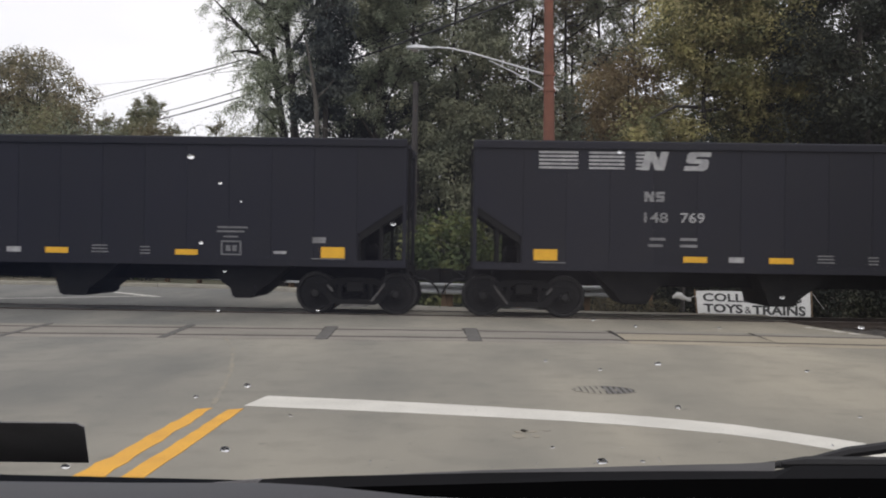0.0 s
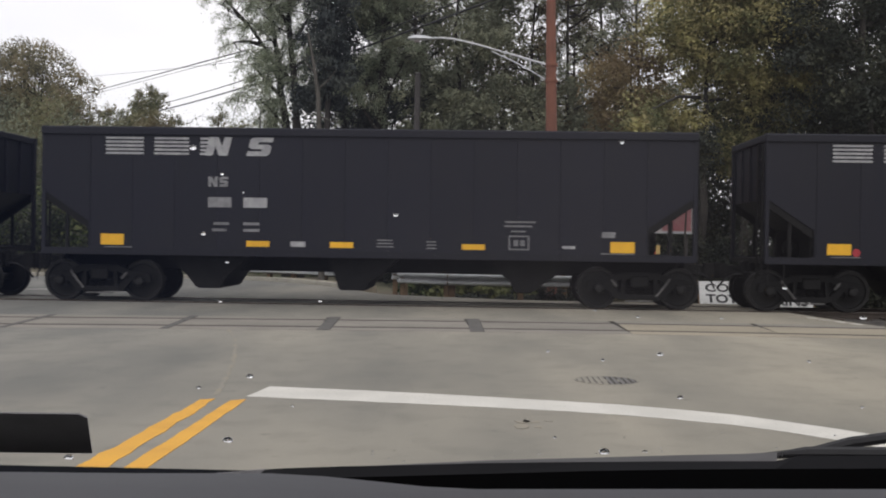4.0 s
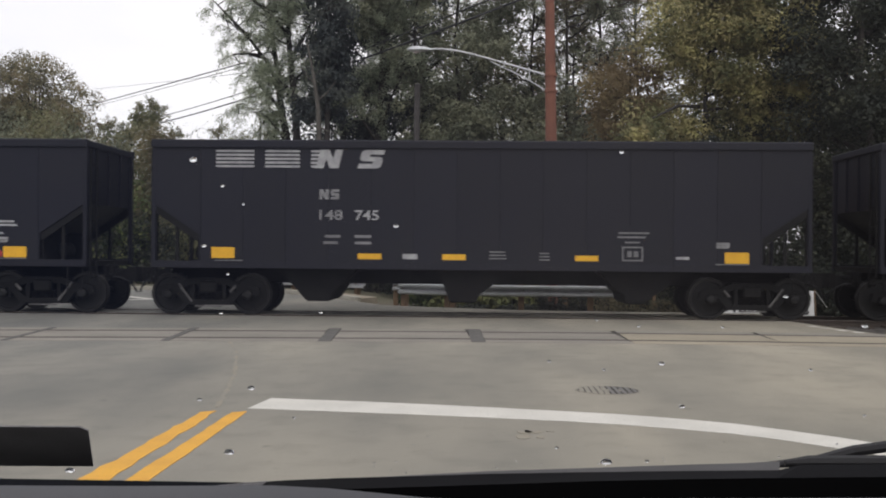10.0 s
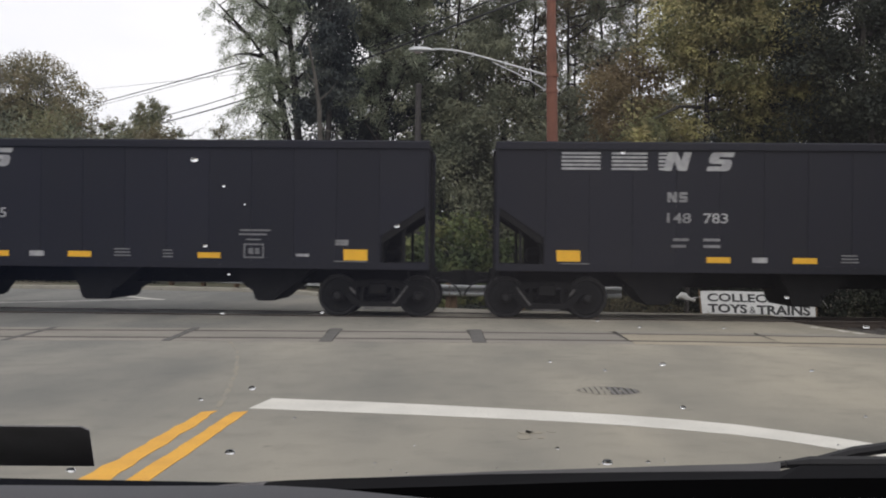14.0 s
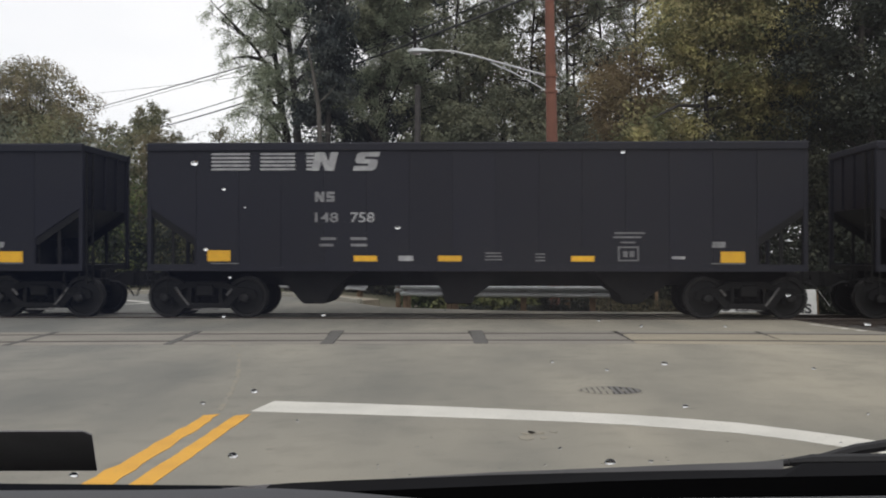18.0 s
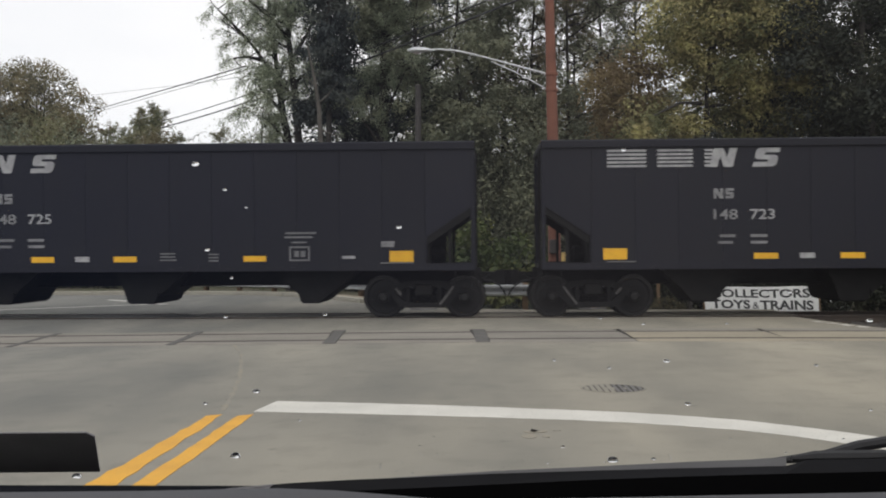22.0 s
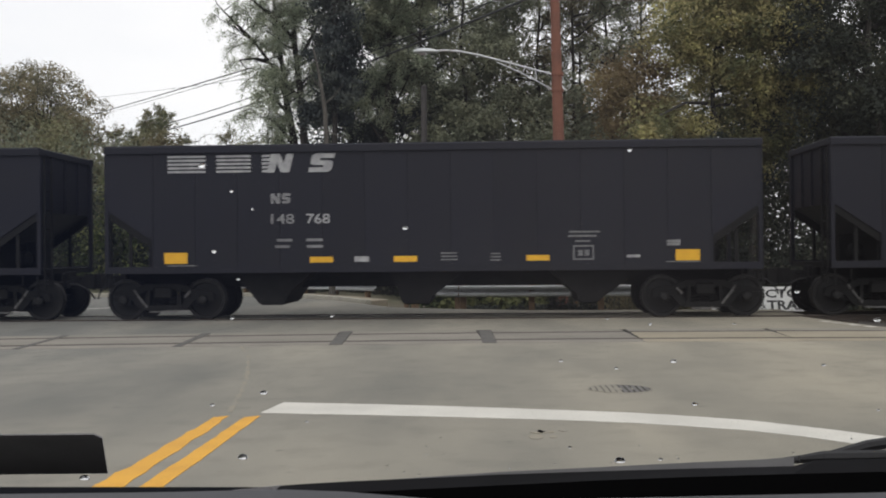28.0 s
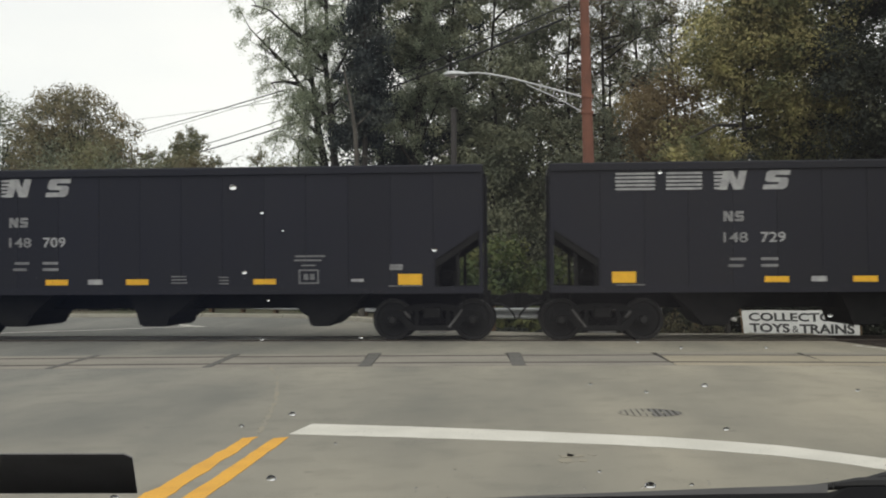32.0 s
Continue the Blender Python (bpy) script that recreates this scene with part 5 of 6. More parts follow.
def make_trees():
    # far trees beyond the street
    make_dome_oak("broad olive oak tree turning brown beyond the street", -32.9, 76, 10.7, 4.5, 5.0, 54000, LEAF_OAK, 11)
    make_dome_oak("broad olive oak tree turning brown beyond the street", -41.5, 80, 10.5, 4.6, 5.6, 20000, LEAF_WOOD, 12)
    make_tree("young_tree", "small leafy tree beyond the street", -20.5, 66, 11.5, 1.45, 11000, 0.19, LEAF_FAR, 13, bottom=0.3, trunk_r=0.12, limbs=20, twigs=3, twig_len=0.55)
    make_tree("young_tree", "small leafy tree beyond the street", -22.2, 66.5, 10.8, 0.95, 7000, 0.19, LEAF_FAR, 18, bottom=0.3, trunk_r=0.12, limbs=18, twigs=3, twig_len=0.5)
    make_tree("young_tree", "small brownish tree beyond the street", plan_x(0.105, 78), 78, 11.6, 2.0, 10000, 0.19, LEAF_OLIVE, 14, bottom=0.1, trunk_r=0.16, limbs=18, twigs=3, twig_len=0.7)
    make_tree("young_tree", "small yellowish tree beyond the street", plan_x(0.262, 66), 66, 9.5, 2.0, 9000, 0.18, LEAF_FAR, 15, bottom=0.08, trunk_r=0.14, limbs=16, twigs=3, twig_len=0.7)
    make_tree("young_tree", "small yellowish tree beyond the street", plan_x(0.290, 60), 60, 10.0, 1.9, 8000, 0.18, LEAF_BUSH, 17, bottom=0.08, trunk_r=0.14, limbs=15, twigs=3, twig_len=0.7)
    make_tree("bare_tree", "almost bare thin tree beyond the street", plan_x(0.207, 66), 66, 9.8, 1.6, 220, 0.14, LEAF_OLIVE, 16, bottom=0.35, trunk_r=0.08, limbs=14, clump=0.5, bark=PALEBARK)
    for i, (u, d, h, w) in enumerate(((0.0, 62, 9.2, 4.2), (0.07, 60, 8.8, 3.6), (0.125, 58, 8.6, 3.0), (0.180, 57, 7.8, 2.4), (0.24, 54, 6.2, 3.0), (0.275, 50, 7.0, 2.0), (-0.06, 64, 9.4, 4.5))):
        make_bush(plan_x(u, d), d, w, h, 40 + i, (LEAF_FAR, LEAF_WOOD, LEAF_FAR, LEAF_OLIVE, LEAF_FAR, LEAF_FAR, LEAF_WOOD)[i], 5000 if i in (4, 5) else 15000, 0.24, label="tall olive-brown thicket beyond the street" if i in (1, 3, 6) else "tall yellow-green thicket beyond the street")
    # dark undergrowth along the far side of the street
    for i, (u, d, h, w) in enumerate(((-0.08, 50, 4.8, 2.6), (-0.02, 49, 5.0, 2.6), (0.04, 48, 4.8, 2.6), (0.10, 48, 4.7, 2.5), (0.16, 47, 4.4, 2.4))):
        make_bush(plan_x(u, d), d, w, h, 180 + i, LEAF_DARK if i % 2 == 0 else LEAF_BUSH, 5000, 0.20, label="dark leafy undergrowth beyond the street")
    # willow at the corner, its limbs leaning out over the street
    make_willow("pale grey-green willow tree with long drooping boughs", -7.35, 42.0, [(0.1, 0, 0), (0.05, 0, 3), (0, 0, 6.1), (-0.2, 0, 8), (-0.34, 0, 10.2), (-0.42, 0, 12.5), (-0.5, 0, 15.5)], [[(-0.36, 0, 10.2), (-0.9, -0.3, 10.95), (-1.7, -0.5, 11.6), (-2.6, -0.6, 12.4), (-3.3, -0.6, 12.6)], [(-0.3, 0, 9.4), (0.5, -0.4, 10.6), (1.0, -0.5, 12.0)], [(-0.2, 0, 8.0), (-0.9, -0.4, 8.6), (-1.3, -0.5, 9.3)], [(-0.1, 0, 6.8), (0.7, -0.4, 7.6), (1.2, -0.5, 8.5)]], 21, 33000, 9, 1.6)
    make_willow("pale grey-green willow tree with a forked leaning trunk", -8.0, 43.0, [(0.15, 0, 0), (0.1, 0, 3), (0, 0, 6.1), (-0.25, 0, 7.8), (-0.5, 0, 9.1), (-0.7, 0, 11.2), (-0.8, 0, 14)], [[(-0.5, 0, 9.1), (-0.95, -0.2, 9.6), (-1.5, -0.3, 10.35), (-2.0, -0.4, 10.8), (-2.6, -0.4, 11.2)], [(-0.95, -0.2, 9.6), (-1.5, -0.5, 9.7), (-2.1, -0.6, 9.65)], [(-0.3, 0, 7.6), (-0.8, -0.3, 8.1), (-1.25, -0.4, 8.7)], [(-0.1, 0, 6.3), (-0.6, -0.3, 7.0), (-1.0, -0.4, 7.3)], [(-1.5, -0.3, 10.35), (-2.3, -0.4, 11.2), (-3.0, -0.4, 11.9)]], 22, 33000, 7, 1.3)
    make_willow("grey-green willow tree among the conifers", -4.35, 44.0, [(0.1, 0, 0), (0.0, 0, 4), (0.1, 0, 8), (0.2, 0, 12), (0.3, 0, 16)], [[(0.1, 0, 7.0), (0.6, -0.4, 8.2), (1.2, -0.6, 9.4)], [(0.1, 0, 6.2), (-0.4, -0.4, 7.0), (-1.0, -0.6, 7.9)]], 23, 24000, 8, 1.5)
    p = thing("dead_tree", "bare pale dead trunk among the conifers", "tree", pose(-5.95, 38.9, ground_z(-5.95, 38.9) - 0.1), group="trees behind the tracks")
    part("trunk", Shape().tube([(0.1, 0, 0), (0.0, 0, 4), (-0.12, 0, 7.0), (-0.3, 0, 8.2), (-0.55, 0, 9.4)], [0.13, 0.11, 0.085, 0.06, 0.02], 8), PALEBARK, p)
    for a, b in (((-0.15, 0, 7.2), (0.6, -0.1, 8.0)), ((-0.2, 0, 7.8), (-0.8, 0.1, 8.5)), ((0.0, 0, 6.2), (0.8, 0, 6.0))):
        part("limb", Shape().tube([a, ((a[0] + b[0]) / 2, 0.05, (a[2] + b[2]) / 2 - 0.05), b], [0.035, 0.024, 0.008], 5), PALEBARK, p)
    # dark conifers and woods
    make_spruce(plan_x(0.366, 40.6), 40.6, 18.0, 1.75, 35, 19000, low=0.40)
    make_spruce(plan_x(0.385, 46), 46, 19.0, 2.6, 31, 24000, low=0.36)
    make_spruce(plan_x(0.432, 46), 46, 20.0, 3.0, 32, 26000)
    make_spruce(plan_x(0.475, 49), 49, 18.0, 3.0, 34, 24000)
    for i, (u, d, h, r, n) in enumerate(((0.470, 44, 17, 2.8, 26000), (0.515, 44, 16.5, 2.8, 17000), (0.560, 46, 13.0, 3.0, 10000), (0.500, 52, 19, 3.6, 20000), (0.595, 50, 10.5, 3.2, 15000))):
        make_tree("woodland_tree", "dark green woodland tree with a thin trunk", plan_x(u, d), d, h, r, n, 0.17, LEAF_WOOD, 50 + i, trunk_r=0.15, bottom=0.30 if u > 0.54 else 0.15, limbs=12, clump=0.44, fill=0.4)
    # thinner crowns through which the sky shows
    for i, (u, d, h, r, n) in enumerate(((0.635, 45, 16.5, 2.6, 11000), (0.672, 46, 17.5, 2.8, 10000), (0.712, 49, 18.0, 3.0, 9000), (0.655, 52, 10.0, 2.4, 9000), (0.57, 48, 17.0, 2.8, 7500), (0.60, 45.5, 16.0, 2.4, 7500), (0.645, 50, 15.5, 3.0, 9000), (0.69, 52, 16.0, 3.0, 9000))):
        make_tree("ash_tree", "thin-crowned tree with brownish leaves", plan_x(u, d), d, h, r, n, 0.16, LEAF_OLIVE if i % 2 else LEAF_WOOD, 60 + i, trunk_r=0.14, bottom=0.25, limbs=20, twigs=3, twig_len=0.75)
    # trees close behind the billboard
    make_tree("maple_tree", "slender maple tree with rust-brown leaves", plan_x(0.708, 38.0), 38.0, 9.6, 1.5, 11000, 0.15, LEAF_RUST, 78, trunk_r=0.1, bottom=0.35, limbs=12, clump=0.5, fill=0.2)
    maple = make_tree("maple_tree", "broad maple tree with yellowing leaves", plan_x(0.785, 36.2), 36.2, 12.3, 2.6, 25000, 0.15, LEAF_MAPLE, 71, trunk_r=0.18, bottom=0.38, limbs=13, clump=0.60, fill=0.15, squash=0.6, lean=0.5)
    rng = np.random.default_rng(77)
    part("low_bough", Shape().tube([(0, 0, 7.2), (-1.0, -1.7, 7.0), (-2.1, -3.2, 6.4), (-2.45, -3.7, 5.4)], [0.07, 0.05, 0.03, 0.01], 6), BARK, maple)
    pts = np.array([-2.55, -3.7, 5.62]) + rng.normal(size=(1100, 3)) * np.array([0.32, 0.22, 0.30])
    part("bough_leaves", leaf_mesh("bough_leaves", pts, 0.15, rng, facing=rng.normal(size=(1100, 3)) * 0.5 + np.array([0, -0.5, 0.6])), LEAF_MAPLE, maple)
    make_tree("maple_tree", "broad maple tree with yellowing leaves", plan_x(0.838, 36.8), 36.8, 14.5, 2.6, 38000, 0.16, LEAF_MAPLE, 72, trunk_r=0.2, bottom=0.34, limbs=12, clump=0.66, fill=0.15)
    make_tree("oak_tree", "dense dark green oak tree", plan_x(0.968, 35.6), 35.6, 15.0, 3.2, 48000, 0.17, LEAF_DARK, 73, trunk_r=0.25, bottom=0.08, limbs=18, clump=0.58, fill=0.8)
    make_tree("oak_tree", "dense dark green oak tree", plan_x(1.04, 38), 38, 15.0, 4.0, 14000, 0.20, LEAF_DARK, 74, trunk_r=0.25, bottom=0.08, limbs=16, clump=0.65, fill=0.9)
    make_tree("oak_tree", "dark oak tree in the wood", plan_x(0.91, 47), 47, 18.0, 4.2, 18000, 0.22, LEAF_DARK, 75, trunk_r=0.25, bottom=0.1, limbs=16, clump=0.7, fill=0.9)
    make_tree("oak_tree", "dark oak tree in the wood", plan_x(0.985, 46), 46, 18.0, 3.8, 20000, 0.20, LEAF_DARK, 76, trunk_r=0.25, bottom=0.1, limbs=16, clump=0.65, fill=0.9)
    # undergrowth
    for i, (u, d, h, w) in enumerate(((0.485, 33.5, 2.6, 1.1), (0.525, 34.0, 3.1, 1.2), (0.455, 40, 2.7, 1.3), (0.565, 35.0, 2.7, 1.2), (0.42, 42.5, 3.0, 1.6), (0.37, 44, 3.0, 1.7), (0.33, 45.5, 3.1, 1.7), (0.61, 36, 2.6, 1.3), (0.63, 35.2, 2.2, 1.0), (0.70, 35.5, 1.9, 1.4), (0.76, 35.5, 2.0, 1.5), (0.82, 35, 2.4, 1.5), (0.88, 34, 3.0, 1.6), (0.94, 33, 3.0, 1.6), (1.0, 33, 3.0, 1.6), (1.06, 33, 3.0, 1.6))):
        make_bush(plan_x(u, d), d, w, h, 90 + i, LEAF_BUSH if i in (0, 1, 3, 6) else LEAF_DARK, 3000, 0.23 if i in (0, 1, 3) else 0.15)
    for i, (u, d, h, w) in enumerate(((0.72, 29.5, 0.75, 0.5), (0.745, 28.6, 0.6, 0.45), (0.70, 30.5, 0.9, 0.6), (0.665, 31.8, 0.8, 0.6), (0.86, 31.6, 0.8, 0.7), (0.68, 32.0, 1.0, 0.5))):
        make_bush(plan_x(u, d), d, w, h, 120 + i, LEAF_OLIVE, 900, 0.09, label="low weedy bush beside the guardrail")
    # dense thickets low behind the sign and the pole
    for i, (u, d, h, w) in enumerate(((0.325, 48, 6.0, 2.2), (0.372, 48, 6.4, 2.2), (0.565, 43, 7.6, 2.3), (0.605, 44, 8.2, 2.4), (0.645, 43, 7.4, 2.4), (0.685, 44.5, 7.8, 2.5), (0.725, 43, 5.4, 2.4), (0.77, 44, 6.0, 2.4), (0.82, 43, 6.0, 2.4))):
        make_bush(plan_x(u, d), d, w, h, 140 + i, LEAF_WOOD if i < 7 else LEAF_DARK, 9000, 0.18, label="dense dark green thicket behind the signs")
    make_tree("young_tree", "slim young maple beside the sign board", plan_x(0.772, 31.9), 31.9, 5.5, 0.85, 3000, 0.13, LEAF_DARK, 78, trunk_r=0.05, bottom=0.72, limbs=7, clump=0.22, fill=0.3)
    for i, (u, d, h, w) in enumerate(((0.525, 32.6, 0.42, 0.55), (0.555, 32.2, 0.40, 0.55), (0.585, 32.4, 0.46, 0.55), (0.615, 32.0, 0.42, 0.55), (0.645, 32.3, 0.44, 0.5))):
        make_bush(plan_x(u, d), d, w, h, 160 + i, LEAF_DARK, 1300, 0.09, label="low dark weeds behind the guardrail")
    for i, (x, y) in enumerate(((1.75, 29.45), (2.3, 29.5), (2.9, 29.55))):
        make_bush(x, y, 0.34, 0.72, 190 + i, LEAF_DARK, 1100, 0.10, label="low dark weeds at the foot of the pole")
    # the wood behind, uncountable
    rng = np.random.default_rng(5)
    pts = []
    for i in range(900):
        u, d = rng.uniform(0.30, 1.10), rng.uniform(56, 66)
        top = (5.6 if 0.53 < u < 0.71 else 4.4 if u < 0.33 else 5.7 if u < 0.45 else 12.0 if u > 0.88 else 9.0) + rng.uniform(-2, 2)
        c = np.array([plan_x(u, d), d, rng.uniform(0.04, 1.0) * top])
        pts.append(c + rng.normal(size=(110, 3)) * np.array([1.0, 0.8, 0.9]))
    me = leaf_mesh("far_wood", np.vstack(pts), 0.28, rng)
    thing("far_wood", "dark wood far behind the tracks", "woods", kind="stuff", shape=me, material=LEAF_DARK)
    # rough grass on the verge
    pts = []
    for i in range(14000):
        x, y = rng.uniform(-1.5, 16), rng.uniform(26.6, 33.5)
        pts.append((x, y, ground_z(x, y) + rng.uniform(0.0, 0.10)))
    me = leaf_mesh("verge_grass", np.array(pts), 0.16, rng, droop=-1.2, narrow=0.14)
    thing("verge_grass", "tufts of rough grass on the verge", "grass", kind="stuff", shape=me, material=GRASS)


make_trees()


# ---- poles, lamp and wires ----
POLE = (2.0, 30.0)


def make_lamp_pole():
    x, y = POLE
    z0 = ground_z(x, y)
    p = thing("street_lamp", "reddish wooden utility pole with a cobra-head street lamp", "street lamp", pose(x, y, z0))
    part("pole", Shape().tube([(0.04, 0, -0.3), (0.0, 0, 4.5), (-0.07, 0, 8.5), (-0.12, 0, 12.5)], [0.185, 0.168, 0.132, 0.115], 14), POLEWOOD, p, "reddish brown wooden pole", smooth=True)
    dz = -z0
    upper = [(-0.16, -0.02, 6.46 + dz), (-1.2, -0.05, 6.75 + dz), (-2.2, -0.1, 7.02 + dz), (-2.8, -0.12, 7.15 + dz), (-3.2, -0.13, 7.18 + dz), (-3.55, -0.14, 7.16 + dz)]
    lower = [(-0.16, -0.02, 6.01 + dz), (-0.6, -0.03, 6.28 + dz), (-1.1, -0.05, 6.54 + dz), (-1.75, -0.07, 6.83 + dz)]
    part("lamp_arm", Shape().tube(upper, 0.027, 8), LAMPMETAL, p, "curved pale metal arm")
    part("arm_brace", Shape().tube(lower, 0.018, 8), LAMPMETAL, p)
    for a, b in (((-0.62, -0.03, 6.35 + dz), (-0.66, -0.03, 6.66 + dz)), ((-1.0, -0.04, 6.54 + dz), (-0.92, -0.04, 6.73 + dz)), ((-1.38, -0.06, 6.70 + dz), (-1.33, -0.06, 6.86 + dz))):
        part("arm_strut", Shape().tube([a, b], 0.016, 6), LAMPMETAL, p)
    for z in (6.01, 6.46):
        part("clamp", Shape().lathe([(0.172, -0.05), (0.178, -0.04), (0.178, 0.04), (0.172, 0.05)], 14, "z", (-0.03, 0, z + dz)), POLEWOOD, p)
    head = Shape()
    prof = [(-0.10, 0.03), (0.02, 0.075), (0.16, 0.11), (0.34, 0.125), (0.50, 0.11), (0.60, 0.06), (0.63, 0.015)]
    rings = []
    for u, h in prof:
        rings.append([(-3.49 - u, -0.14 + h * 1.05 * math.cos(a), 7.15 + dz + (h * 0.85 if math.sin(a) > 0 else h * 0.45) * math.sin(a)) for a in [2 * math.pi * k / 12 for k in range(12)]])
    vs = [p2 for r in rings for p2 in r]
    fs = [(i * 12 + k, i * 12 + (k + 1) % 12, (i + 1) * 12 + (k + 1) % 12, (i + 1) * 12 + k) for i in range(len(rings) - 1) for k in range(12)]
    fs += [tuple(range(12)), tuple(range((len(rings) - 1) * 12, len(rings) * 12))]
    head.add(vs, fs)
    part("lamp_head", head, LAMPMETAL, p, "pale grey cobra-head lamp housing", smooth=True)
    part("lens", Shape().lathe([(0.0, -0.05), (0.07, -0.045), (0.10, 0.0)], 14, "z", (-3.86, -0.14, 7.10 + dz)), SIGNWHITE, p)
    part("notice_plate", Shape().box(0.02, 0.30, -0.20, -0.185, 2.03 + dz, 2.35 + dz, c=0.004), GALV, p, "small pale notice plate")
    part("meter_box", Shape().box(-0.14, 0.10, -0.30, -0.17, 1.35 + dz, 1.75 + dz, c=0.02), GREYPOLE, p, "grey metal box")


def make_second_pole():
    x = -2.36
    p = thing("utility_pole", "weathered grey wooden utility pole among the trees", "utility pole", pose(x, 38, ground_z(x, 38)))
    part("pole", Shape().tube([(0, 0, -0.2), (0.02, 0, 4.5), (0.04, 0, 7.9)], [0.15, 0.118, 0.108], 12), GREYPOLE, p, smooth=True)
    part("cap", Shape().lathe([(0.0, 0.06), (0.135, 0.0), (0.135, -0.05)], 12, "z", (0.04, 0, 7.92)), GREYPOLE, p)


def make_far_pole():
    x = plan_x(0.080, 88)
    p = thing("utility_pole", "distant dark utility pole with a crossarm", "utility pole", pose(x, 88, -0.1))
    part("pole", Shape().tube([(0, 0, 0), (0, 0, 12.1)], [0.17, 0.12], 10), GREYPOLE, p)
    part("crossarm", Shape().box(-1.2, 1.2, -0.06, 0.06, 11.0, 11.14, c=0.01), GREYPOLE, p)
    for k in (-1.1, -0.4, 0.4, 1.1):
        part("insulator", Shape().lathe([(0.0, 0.0), (0.05, 0.02), (0.06, 0.08), (0.03, 0.16)], 8, "z", (k, 0, 11.14)), GREYPOLE, p)


def wire(a, b, sag, r, label):
    pts = []
    for i in range(25):
        u = i / 24
        q = Vector(a).lerp(Vector(b), u)
        q.z -= 4 * sag * u * (1 - u)
        pts.append(q)
    thing("overhead_wire", label, "overhead wire", group="overhead wires", shape=Shape().tube(pts, r, 6), material=WIREBLACK)


def make_wires():
    fx = plan_x(0.080, 88)
    # from the distant pole to a pole out of view past the lamp pole, or into the trees
    wire((fx, 88, 10.78), (1.35, 31, 8.94), 0.73, 0.034, "thick black overhead cable running down the street")
    wire((fx + 0.4, 88, 11.41), (1.35, 31, 9.32), 0.80, 0.022, "black overhead wire running down the street")
    wire((fx - 1.1, 88, 13.0), (-9.78, 43, 9.12), 0.02, 0.026, "black overhead wire running into the trees")
    wire((fx + 1.1, 88, 13.36), (-9.78, 43, 8.97), 0.02, 0.013, "black overhead wire running into the trees")
    wire((fx - 2.5, 92, 15.36), (-9.78, 43, 8.70), 0.06, 0.009, "thin overhead wire against the sky")


make_lamp_pole()
make_second_pole()
make_far_pole()
make_wires()


